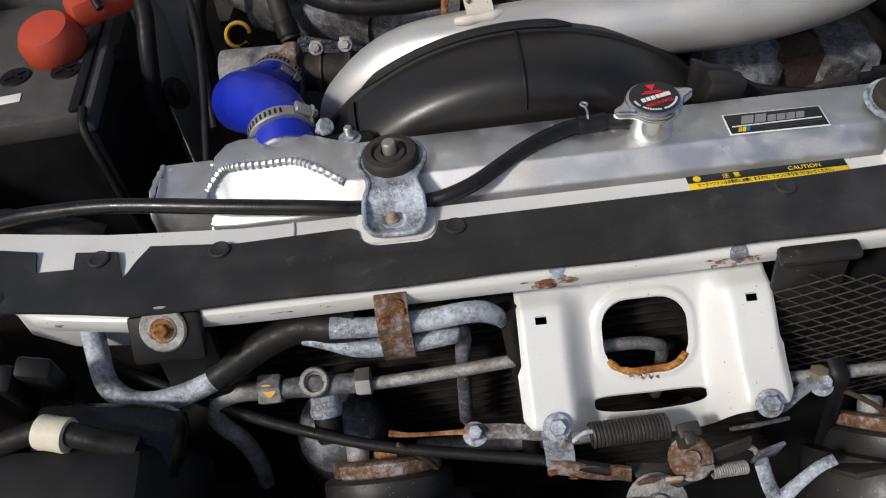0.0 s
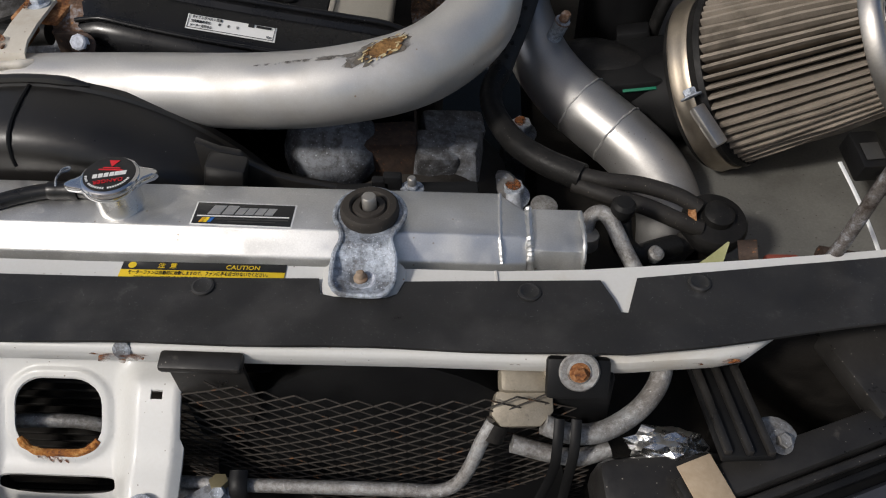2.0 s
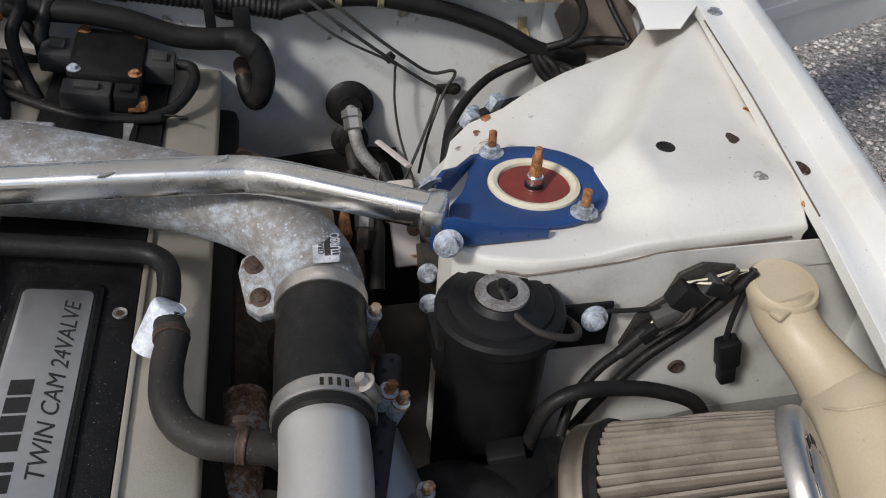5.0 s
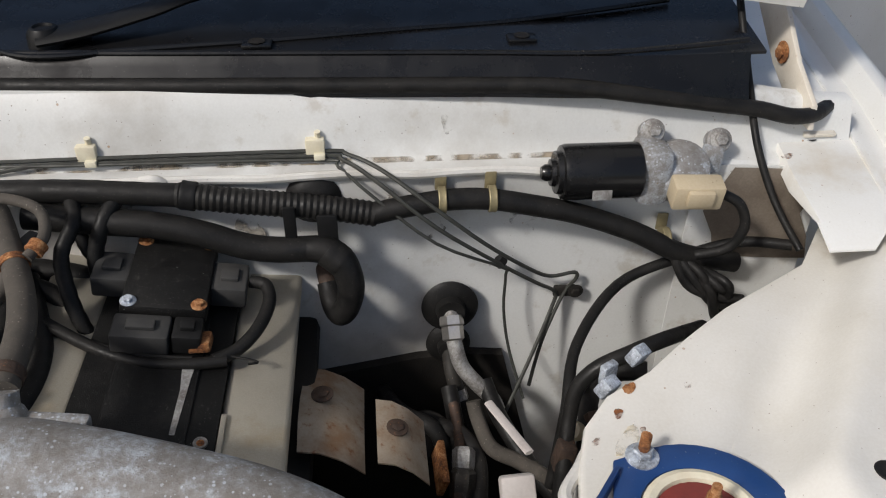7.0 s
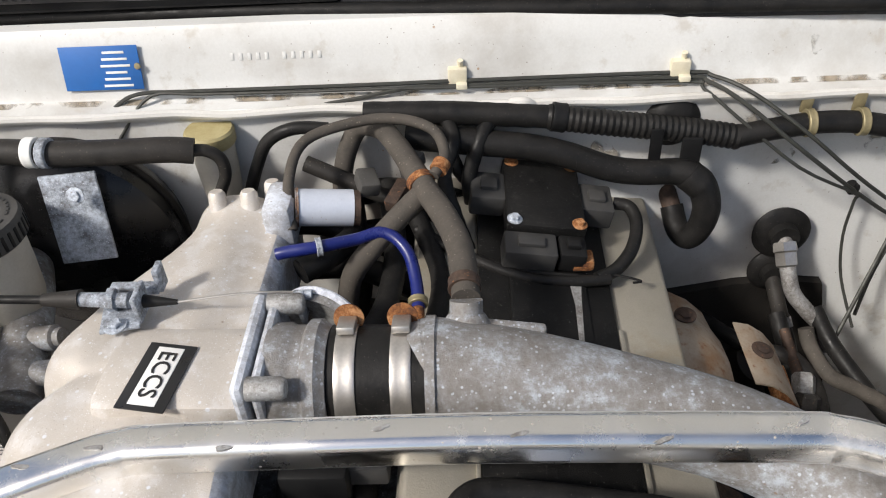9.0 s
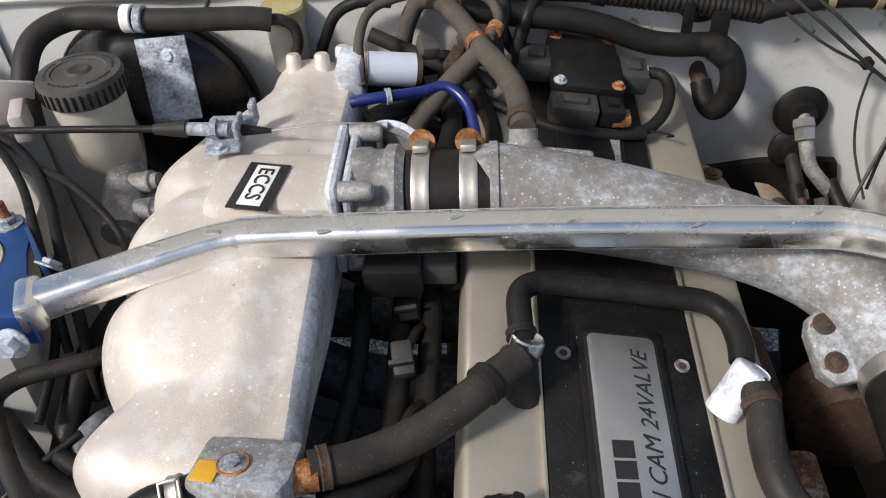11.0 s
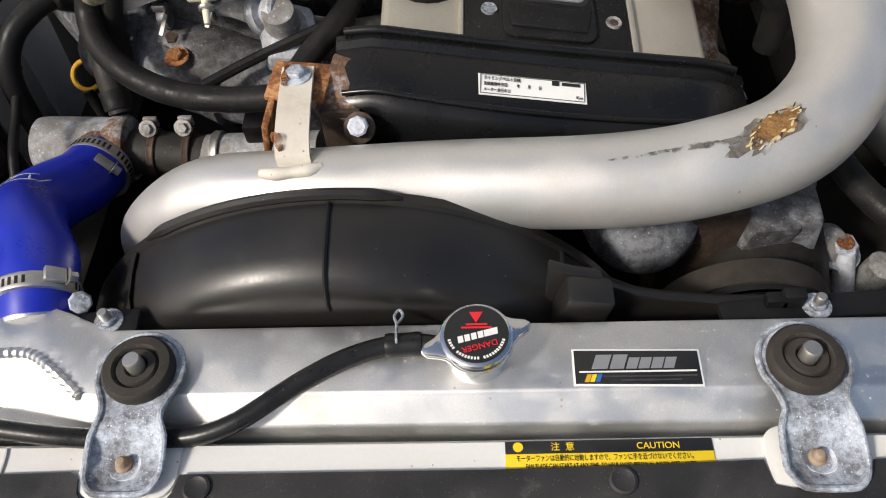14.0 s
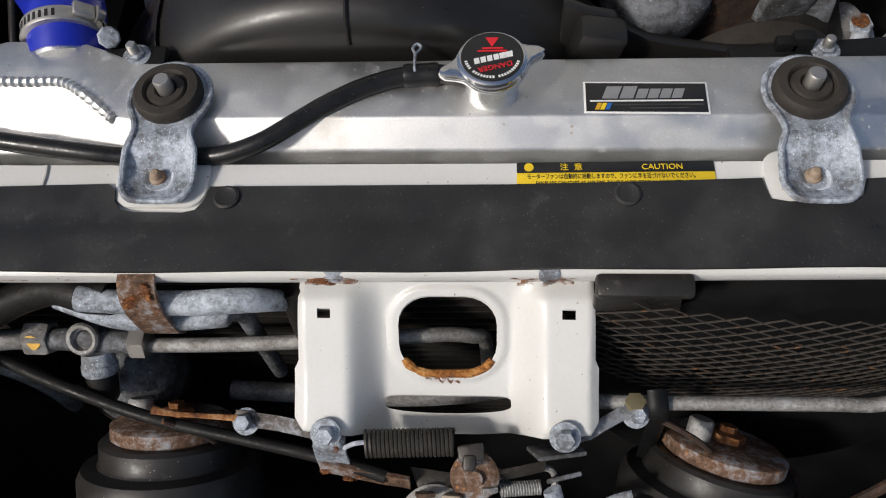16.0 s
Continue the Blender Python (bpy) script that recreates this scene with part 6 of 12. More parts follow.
# plenum
plenum = thing("intake_plenum", (-0.25, 0.55, 0.62), "cast aluminium intake plenum with scalloped lobes, oxidised white", "plenum")
rows = []
N = 150
for i in range(N + 1):
    y = 0.324 + 0.491 * i / N
    s = i / N
    lobe = (math.sin(math.pi * (y - 0.318) / 0.090) ** 2 + 0.012) ** 0.25
    lobe_amt = 1 - smoothstep(0.60, 0.68, y)
    nose = math.sqrt(max(0, 1 - max(0, 1 - (y - 0.324) / 0.045) ** 2))
    xl = -0.322 - 0.014 * smoothstep(0.38, 0.50, y) + 0.075 * smoothstep(0.60, 0.80, y) - 0.004 + 0.024 * (1 - lobe) * lobe_amt + 0.040 * (1 - nose)
    xr = -0.166 + 0.004 * smoothstep(0.4, 0.5, y) - 0.0 * s
    zt = 0.789 + 0.036 * smoothstep(0.36, 0.52, y) + 0.010 * smoothstep(0.50, 0.60, y) - 0.006 * smoothstep(0.66, 0.80, y)
    end = 1 - 0.9 * (1 - nose)
    zb = 0.766
    row = []
    for a in range(61):
        t = a / 60
        if t < 0.22:
            row.append((xr - 0.004 + 0.002 * t / 0.22, y, zb - 0.02 + (zt - 0.023 - zb + 0.02) * t / 0.22 * end))
        elif t < 0.30:
            k = (t - 0.22) / 0.08
            row.append((xr - 0.002 - 0.012 * k, y, (zt - 0.023) + 0.012 * math.sin(k * math.pi / 2) - 0.03 * (1 - end)))
        elif t < 0.62:
            k = (t - 0.30) / 0.32
            row.append((xr - 0.014 + (xl + 0.045 - xr + 0.014) * k, y, zt - 0.011 * smoothstep(0.045, 0.0, abs((xl + 0.045 - xr + 0.014) * k)) - 0.003 * k - 0.03 * (1 - end) - 0.004 * (1 - lobe) * lobe_amt * k ** 4))
        else:
            k = (t - 0.62) / 0.38
            an = k * math.pi * 0.62
            row.append((xl + 0.045 - (0.045 + 0.004) * math.sin(min(an, math.pi / 2)), y, zt - 0.003 - 0.062 * (1 - math.cos(an)) * (0.50 + 0.40 * smoothstep(0.34, 0.43, y)) - (0.004 + 0.012 * smoothstep(0, 0.5, k)) * (1 - lobe) * lobe_amt - 0.03 * (1 - end)))
    rows.append(row)
bm = bmesh.new()
g = [[bm.verts.new(p) for p in r] for r in rows]
for a, b in zip(g, g[1:]):
    for j in range(17, len(a) - 1):
        bm.faces.new((a[j], a[j + 1], b[j + 1], b[j]))
for ring in (g[0], g[-1]):
    bm.faces.new(ring)
part("plenum_body", bm, CAST, plenum)
bm = bmesh.new()
g = [[bm.verts.new(p) for p in r[:18]] for r in rows]
for a, b in zip(g, g[1:]):
    for j in range(17):
        bm.faces.new((a[j], a[j + 1], b[j + 1], b[j]))
part("plenum_flank", bm, FLANK, plenum, "blue-grey corroded flank")
BLK = pose(-0.196, 0.338, 0.775, -14, 0, -6)
bm = prism([(-0.033, -0.022), (0.030, -0.024), (0.034, -0.012), (0.033, 0.024), (-0.033, 0.024)], -0.019, 0.018, 0.004)
bm.transform(BLK)
part("front_block", bm, OXIDE, plenum, "corroded square coolant block")
bm = box((-0.021, -0.012, 0.0184), (0.016, 0.018, 0.0014), 0.0003)
bm.transform(BLK)
part("orange_tag", bm, YELLOW, plenum, "yellow paint mark")
bm = lathe([(0.0055, 0.0184), (0.0062, 0.0196), (0.0105, 0.0196), (0.0112, 0.0182)], BLK @ Vector((-0.006, -0.004, 0)), BLK.to_3x3() @ Vector((0, 0, 1)), 22)
part("rust_ring", bm, RUST, plenum)
part("rust_patch", blot(BLK @ Vector((-0.008, -0.006, 0.0184)), BLK.to_3x3() @ Vector((0, 0, 1)), 0.015, 0.012, 0, 31), RUSTSTAIN, plenum)
part("block_bolt", bolt_mesh(BLK @ Vector((-0.006, -0.004, 0.0186)), BLK.to_3x3() @ Vector((0, 0, 1)), 0.0052, 0.004), ZINC, plenum)
for k in range(4):
    bm = blot(BLK @ Vector((-0.020 + 0.015 * k, -0.0232, -0.004 + 0.006 * (k % 2))), BLK.to_3x3() @ Vector((0, -1, 0)), 0.006, 0.004, 30 * k, 140 + k)
    part("white_bloom", bm, WHITEOX, plenum)
# throttle neck and body
part("throttle_neck", box((-0.215, 0.590, 0.806), (0.115, 0.086, 0.062), 0.014, (0, 2, 0)), CAST, plenum)
lb = part("badge_field", box((-0.224, 0.576, 0.8385), (0.036, 0.062, 0.0016), 0.0004, (0, 2, -8)), LABELBLACK, plenum, "black badge with pale letters")
part("letter_field", box((-0.224, 0.576, 0.8392), (0.020, 0.054, 0.0012), 0.0003, (0, 2, -8)), LABELWHITE, lb)
text("ECCS", 0.0185, pose(-0.224, 0.577, 0.8402, -2, 0, -98), LABELBLACK, lb, depth=0.0004)
thr = thing("throttle_unit", (-0.135, 0.60, 0.77), "cast throttle body with cable wheel", "throttle body")
part("flange", join(box((-0.160, 0.597, 0.808), (0.010, 0.098, 0.092), 0.005), box((-0.149, 0.597, 0.808), (0.008, 0.090, 0.084), 0.004)), FLANK, thr, "white-flecked corroded flange")
part("housing", lathe([(0.036, -0.040), (0.0435, -0.034), (0.0435, -0.020), (0.0415, -0.017), (0.0415, -0.008), (0.0455, -0.005), (0.0455, 0.003), (0.0425, 0.006), (0.040, 0.010)], (-0.114, 0.597, 0.808), (1, 0, 0), 48), OXIDE, thr)
for y, z in ((0.556, 0.846), (0.640, 0.846), (0.556, 0.770)):
    part("lug", lathe([(0.0085, -0.004), (0.0085, 0.020), (0.0065, 0.023), (0.003, 0.024), (0, 0.024)], (-0.150, y, z), (1, 0, 0), 18), DULLZINC, thr)
part("stop_arm", join(box((-0.130, 0.646, 0.836), (0.004, 0.018, 0.026), 0.001, (20, 0, 0)), lathe([(0.004, -0.006), (0.004, 0.008), (0, 0.008)], (-0.130, 0.650, 0.846), (1, 0, 0), 10)), ZINC, thr)
wheel = lathe([(0.010, -0.003), (0.026, -0.003), (0.0285, -0.0045), (0.0285, 0.0045), (0.026, 0.003), (0.010, 0.003)], (-0.118, 0.652, 0.815), (0.35, 1, 0.1), 36)
part("cable_wheel", wheel, DULLZINC, thr)
part("wheel_rim", tube([(-0.118 + 0.030 * math.cos(a), 0.655 - 0.010 * math.cos(a), 0.815 + 0.030 * math.sin(a)) for a in [radians(20 + 16 * k) for k in range(10)]], 0.0032, 8), WHITEOX, thr)
part("sensor", box((-0.115, 0.540, 0.770), (0.05, 0.030, 0.030), 0.004), PLASTIC, thr)
part("sensor_plug", box((-0.080, 0.548, 0.768), (0.036, 0.022, 0.020), 0.003), GREYPLASTIC, thr)

# intake hose and clamps
ih = thing("intake_hose", (-0.07, 0.60, 0.77), "short black rubber intake hose with two screw clamps", "hose")
part("hose", tube([(-0.112, 0.599, 0.807), (-0.07, 0.599, 0.807), (-0.028, 0.598, 0.807)], 0.0395, 32), RUBBER, ih)
screw_clamp((-0.098, 0.599, 0.807), (-0.083, 0.599, 0.807), 0.040, ih, (0, 0.3, 1), screw=RUST)
screw_clamp((-0.058, 0.599, 0.807), (-0.043, 0.599, 0.807), 0.040, ih, (0, 0.3, 1), screw=RUST)

# cast turbo outlet pipe across the engine
tp = thing("turbo_outlet_pipe", (0.12, 0.55, 0.74), "corroded cast aluminium turbo outlet pipe", "intake pipe")
part("casting", tube([(-0.030, 0.598, 0.807), (-0.02, 0.598, 0.807), (0.04, 0.592, 0.801), (0.11, 0.580, 0.792), (0.18, 0.562, 0.783), (0.235, 0.535, 0.772), (0.268, 0.500, 0.760), (0.280, 0.465, 0.750), (0.2795, 0.440, 0.747)], [0.0445, 0.0435, 0.0415, 0.0385, 0.036, 0.0355, 0.037, 0.038, 0.0375], 30, 6), OXIDE, tp)
part("end_bead", tube([(-0.033, 0.598, 0.807), (-0.026, 0.598, 0.807)], 0.0462, 32), OXIDE, tp)
part("neck", lathe([(0.019, 0), (0.0150, 0.008), (0.0128, 0.010), (0.0125, 0.020)], (-0.003, 0.628, 0.830), (0.0, 0.55, 0.9), 24), OXIDE, tp)
part("rib", box((0.03, 0.628, 0.825), (0.055, 0.010, 0.012), 0.003, (0, 5, -4)), OXIDE, tp)
fl = prism([(-0.022, 0.012), (-0.017, 0.024), (-0.004, 0.031), (0.026, 0.030), (0.026, -0.030), (-0.012, -0.032), (-0.021, -0.022)], -0.012, 0.004, 0.002)
fm2 = Matrix.Translation((0.236, 0.476, 0.7475)) @ Euler((radians(26), radians(-4), radians(6))).to_matrix().to_4x4()
fl.transform(fm2)
flange = part("flange", fl, OXIDE, tp)
for u, v in ((-0.008, 0.016), (-0.008, -0.015)):
    c = fm2 @ Vector((u, v, 0.004))
    part("rust_halo", blot(c + Vector((0, -0.0002, 0.0003)), fm2.to_3x3() @ Vector((0, 0, 1)), 0.0105, 0.009, 20, int(v * 1000) + 60), RUSTSTAIN, flange)
    part("flange_bolt", bolt_mesh(c, fm2.to_3x3() @ Vector((0, 0, 1)), 0.0050, 0.0035), DARKRUST, flange)
tl = Matrix.Translation((0.2875, 0.4660, 0.7895)) @ Euler((radians(-2), radians(10), radians(88))).to_matrix().to_4x4()
fld = prism(round_rect(0, 0.0, 0.042, 0.022, 0.002), -0.0050, 0.0006, 0.0004)
fld.transform(tl)
tf = part("badge_field", fld, FLANK, tp, "cast lettering field")
fld = prism(round_rect(0, -0.0042, 0.038, 0.0115, 0.001), 0.0, 0.0010, 0.0002)
fld.transform(tl)
part("badge_panel", fld, LABELBLACK, tf)
text("TURBO", 0.0125, tl @ pose(0, -0.0084, 0.0011), FLANK, tf, depth=0.0004, wide=0.95)
text("CERAMIC", 0.0066, tl @ pose(0, 0.0040, 0.0007), LABELBLACK, tf, depth=0.0004, wide=1.15)

# coupler and intercooler pipe
cp = thing("pipe_coupler", (0.277, 0.40, 0.71), "black silicone coupler with two bright clamps", "hose coupler")
part("coupler", tube([(0.2725, 0.312, 0.741), (0.2755, 0.37, 0.744), (0.278, 0.41, 0.746), (0.2805, 0.447, 0.748)], 0.0372, 36), RUBBER, cp)
screw_clamp((0.2728, 0.318, 0.7415), (0.2735, 0.332, 0.7420), 0.0378, cp, (0.9, 0, 0.55), slotted="near")
screw_clamp((0.2795, 0.431, 0.747), (0.2805, 0.446, 0.748), 0.0380, cp, (-0.3, 0, -1))
ic = thing("intercooler_pipe", (0.05, 0.2, 0.66), "silver painted intercooler pipe with a burnt hole", "pipe")
ICP = [(-0.233, 0.150, 0.580), (-0.232, 0.147, 0.622), (-0.222, 0.143, 0.654), (-0.176, 0.138, 0.693), (-0.11, 0.128, 0.7095), (-0.015, 0.129, 0.712), (0.09, 0.1255, 0.715), (0.158, 0.131, 0.720), (0.216, 0.152, 0.726), (0.258, 0.203, 0.732), (0.270, 0.265, 0.737), (0.2725, 0.33, 0.741), (0.2755, 0.37, 0.744)]
ICR = [0.028, 0.028, 0.028, 0.028, 0.028, 0.0288, 0.0305, 0.0312, 0.0318, 0.0322, 0.0325, 0.0325, 0.0325]
part("pipe", tube(ICP, ICR, 36, 8), PIPE, ic)
# burnt patch: ragged raised rim round a rusty hollow
random.seed(4)
pc, pn = Vector((0.1885, 0.1330, 0.7525)), Vector((-0.12, -0.42, 0.9)).normalized()
pu_ = Vector((0.80, 0.60, 0.15)).normalized()
pv_ = pn.cross(pu_).normalized()
part("soot_halo", wrapped(pc - pu_ * 0.004, pu_, pv_, 0.034, 0.0135, ICP, ICR, 12, 0.0002), SOOTY, ic, "sooty ring round the burnt hole")
bp = part("burnt_patch", wrapped(pc, pu_, pv_, 0.0225, 0.0085, ICP, ICR, 5, 0.0007), BURNT, ic, "burnt rusty hole in the pipe")
for k in range(44):
    a = 2 * math.pi * (k + random.random() * 0.6) / 44
    q = pc + pu_ * (0.0205 * math.cos(a) * random.uniform(0.7, 1.05)) + pv_ * (0.0082 * math.sin(a) * random.uniform(0.6, 1.1))
    part("peeled_flake", wrapped(q, (pu_ + pv_ * random.uniform(-0.6, 0.6)).normalized(), pv_, random.uniform(0.0012, 0.0040), random.uniform(0.0005, 0.0012), ICP, ICR, k, random.uniform(0.0010, 0.0018), 10), (FLAKE, FLAKE, DARKRUST, FLAKE, BURNT)[k % 5], bp)
for x, w, h, k in ((0.160, 0.020, 0.0034, 1), (0.140, 0.022, 0.0024, 2), (0.118, 0.020, 0.0018, 3), (0.098, 0.014, 0.0012, 4)):
    part("scrape", wrapped(Vector((x, 0.1165 + 0.12 * (x - 0.09), 0.7470)), Vector((1, 0.13, 0.03)).normalized(), Vector((-0.1, 0.9, -0.3)).normalized(), w, h, ICP, ICR, 20 + k, 0.0003), DARKSTREAK, ic, "dark scrape in the paint")
part("rust_spot", lathe([(0, 0.0006), (0.0018, 0.0003), (0.0022, -0.001)], (-0.015, 0.121, 0.7375), (0, -0.5, 1), 10), RUST, ic)
part("foot_weld", tube([(-0.128, 0.1215, 0.7360), (-0.118, 0.1195, 0.7372), (-0.108, 0.1200, 0.7375), (-0.097, 0.1215, 0.7375), (-0.089, 0.125, 0.7370)], [0.003, 0.0042, 0.0036, 0.0046, 0.003], 10), CREAMPAINT, ic, "lumpy painted weld at the strap foot")
strap = part("mount_strap", sheet([[(-0.1235 + 0.006 * (1 - k) + dx * (0.022 - 0.000 * k), y, z) for dx in (0, 0.5, 1)] for k, y, z in ((0.0, 0.1265, 0.7395), (0.1, 0.1285, 0.7435), (0.3, 0.141, 0.7475), (0.6, 0.167, 0.7475), (0.85, 0.190, 0.7455), (1.0, 0.206, 0.7445), (1.0, 0.211, 0.744))], 0.003), CREAMPAINT, ic, "cream rust-stained steel strap")
part("rust_patch", blot((-0.1165, 0.1375, 0.7485), (0, -0.45, 1), 0.0042, 0.0075, 10, 61, 0.0008), RUSTSTAIN, strap)
part("rust_patch", blot((-0.118, 0.200, 0.7482), (0, 0, 1), 0.0045, 0.012, 0, 62, 0.0006), RUSTSTAIN, strap)
part("strap_bolt", bolt_mesh((-0.1125, 0.2005, 0.745), (0, 0, 1), 0.0058, 0.0060), ZINC, strap)
rp = thing("engine_bracket", (-0.10, 0.20, 0.70), "rusty steel bracket bolted beside the timing cover", "bracket")
part("plate", box((-0.112, 0.203, 0.7375), (0.042, 0.034, 0.004), 0.001, (4, 0, -8)), RUST, rp)
part("side_flange", box((-0.132, 0.190, 0.722), (0.005, 0.050, 0.030), 0.0015, (6, 10, -4)), RUST, rp)
part("plate", box((-0.080, 0.200, 0.732), (0.032, 0.044, 0.004), 0.001, (24, 12, -14)), STRAPRUST, rp)
part("plate", box((-0.084, 0.182, 0.700), (0.028, 0.004, 0.060), 0.001), DARKRUST, rp)
part("bolt", bolt_mesh((-0.070, 0.171, 0.724), (0, -0.75, 0.65), 0.0062, 0.008), DARKRUST, rp)
part("bolt_cap", lathe([(0.0068, 0.002), (0.0070, 0.009), (0.0055, 0.0105), (0, 0.0108)], (-0.070, 0.171, 0.726), (0, -0.75, 0.65), 8), WHITEOX, rp, "whitened bolt head")

# fan shroud
shroud = thing("fan_shroud", (-0.082, 0.07, 0.31), "glossy black plastic radiator fan shroud", "fan shroud")
SC = (-0.082, 0.0, 0.523)
part("cone", lathe([(0.160, 0.048), (0.162, 0.040), (0.188, 0.0405), (0.1975, 0.044), (0.2035, 0.050), (0.2085, 0.062), (0.2115, 0.080), (0.2125, 0.096), (0.2155, 0.0975), (0.2155, 0.104), (0.210, 0.105), (0.206, 0.085), (0.19, 0.06)], SC, (0, 1, 0), 96), SHROUD, shroud)
for a in (90, 131, 47):
    r = radians(a)
    d = Vector((math.cos(r), 0, math.sin(r)))
    pts = [Vector(SC) + d * R + Vector((0, y, 0)) for R, y in ((0.180, 0.0405), (0.190, 0.041), (0.1985, 0.0445), (0.2045, 0.051), (0.2093, 0.063), (0.2122, 0.081), (0.2130, 0.096))]
    part("seam_rib", tube(pts, 0.0016, 6, 3), PLASTIC, shroud)
lip = [Vector(SC) + Vector((math.cos(radians(a)), 0, math.sin(radians(a)))) * 0.2165 + Vector((0, 0.1000, 0)) for a in range(78, 130, 4)]
part("rear_lip", tube(lip, [0.0012] + [0.0040] * (len(lip) - 2) + [0.0012], 8, 3), SHROUD, shroud)
part("end_rib", sheet([[Vector(SC) + Vector((math.cos(radians(a)), 0, math.sin(radians(a)))) * R + Vector((0, y, 0)) for a in (129.5, 130.5, 131.5)] for R, y in ((0.178, 0.038), (0.192, 0.040), (0.2005, 0.043), (0.2065, 0.050), (0.2115, 0.062), (0.2142, 0.081), (0.2150, 0.098))], 0.004), SHROUD, shroud)
part("back_plate", prism([(-0.30, 0.34), (0.30, 0.34), (0.30, 0.640), (0.16, 0.655), (-0.30, 0.655)], -0.043, -0.039, 0.001, place=Matrix.Rotation(radians(90), 4, "X")), PLASTIC, shroud)
part("side_panel", prism([(0.050, 0.60), (0.050, 0.716), (0.066, 0.708), (0.083, 0.704), (0.088, 0.696), (0.107, 0.684), (0.124, 0.679), (0.160, 0.672), (0.255, 0.670), (0.255, 0.60)], -0.066, -0.058, 0.002, place=Matrix.Rotation(radians(90), 4, "X")), SHROUD, shroud, "black shroud panel beside the fan opening")
part("side_step", box((0.069, 0.050, 0.676), (0.030, 0.020, 0.060), 0.003, (0, 12, 0)), SHROUD, shroud)
for x in (0.190, 0.199):
    part("clip_tab", box((x, 0.051, 0.680 + 0.5 * (x - 0.19)), (0.014, 0.008, 0.022), 0.0015), PLASTIC, shroud)


# coolant outlet and blue hose
th = thing("thermostat_housing", (-0.30, 0.235, 0.62), "dirty cast aluminium thermostat housing with rust stains", "thermostat housing")
part("housing", tube([(-0.362, 0.264, 0.617), (-0.360, 0.264, 0.617), (-0.292, 0.260, 0.617), (-0.289, 0.260, 0.617)], [0.024, 0.0265, 0.0265, 0.025], 28, 3), OXIDE, th)
part("rust_seam", tube([(-0.303, 0.2605, 0.617), (-0.300, 0.260, 0.617), (-0.290, 0.260, 0.617), (-0.286, 0.260, 0.617)], [0.0262, 0.0285, 0.0290, 0.0270], 26, 3), STRAPRUST, th)
part("spout", tube([(-0.308, 0.264, 0.614), (-0.309, 0.242, 0.618)], 0.0275, 22), STRAPRUST, th)
bh = thing("blue_hose", (-0.30, 0.14, 0.64), "shiny blue silicone radiator hose with a faded white mark", "hose")
part("hose", tube([(-0.308, 0.247, 0.618), (-0.313, 0.215, 0.628), (-0.325, 0.184, 0.643), (-0.325, 0.155, 0.659), (-0.311, 0.128, 0.676), (-0.296, 0.107, 0.685), (-0.284, 0.090, 0.689), (-0.277, 0.070, 0.690), (-0.274, 0.051, 0.682)], [0.026, 0.0262, 0.0275, 0.0280, 0.0275, 0.0265, 0.026, 0.025, 0.025], 32, 8), SILICONE, bh)
screw_clamp((-0.3083, 0.241, 0.6190), (-0.3098, 0.230, 0.6212), 0.0272, bh, (0.6, -0.5, 0.8), slotted=True)
screw_clamp((-0.2772, 0.068, 0.6898), (-0.2752, 0.058, 0.6880), 0.0262, bh, (0.75, 0.1, 0.75), slotted=True)
part("screw_head", lathe([(0.003, -0.012), (0.0035, 0.0), (0.0070, 0.001), (0.0072, 0.005), (0.006, 0.0065), (0, 0.0068)], (-0.2405, 0.052, 0.699), (0.5, -0.55, 0.65), 8), ZINC, bh, "slotted zinc screw head")
part("neck_pipe", tube([(-0.276, 0.062, 0.687), (-0.2735, 0.049, 0.681)], 0.0235, 24), POLISH, bh)
# faded outline mark wrapped over the bend as plain pale strokes
HP = [(-0.313, 0.215, 0.628), (-0.325, 0.184, 0.643), (-0.325, 0.155, 0.659), (-0.311, 0.128, 0.676)]
HR = [0.0262, 0.0275, 0.0280, 0.0275]
mark_u, mark_v = Vector((0.97, 0.05, -0.2)).normalized(), Vector((-0.1, 0.85, -0.5)).normalized()
for k, (u, v, du, dv, lu, lv) in enumerate(((-0.008, 0.006, 1, 0.12, 0.017, 0.0011), (-0.006, -0.006, 1, 0.18, 0.016, 0.0010), (-0.022, 0.0, 0.3, 1, 0.0065, 0.0010), (0.011, 0.0, 0.5, 1, 0.0075, 0.0010), (-0.010, 0.0, 0.4, 1, 0.0060, 0.0009), (0.001, 0.0, -0.3, 1, 0.0060, 0.0009), (-0.016, 0.001, 0.9, 0.5, 0.005, 0.0008))):
    d = (mark_u * du + mark_v * dv).normalized()
    n_ = mark_u.cross(mark_v)
    part("mark_stroke", wrapped(Vector((-0.322, 0.172, 0.678)) + mark_u * u + mark_v * v, d, n_.cross(d), lu, lv, HP, HR, 70 + k, 0.0004, 24), LABELWHITE, bh)
wp = thing("coolant_pipe", (-0.22, 0.26, 0.58), "dark rubber coolant hose with two screw clips and a metal pipe", "hose")
part("hose", tube([(-0.286, 0.259, 0.615), (-0.257, 0.257, 0.612), (-0.222, 0.255, 0.609)], 0.0195, 22), DUSTY, wp)
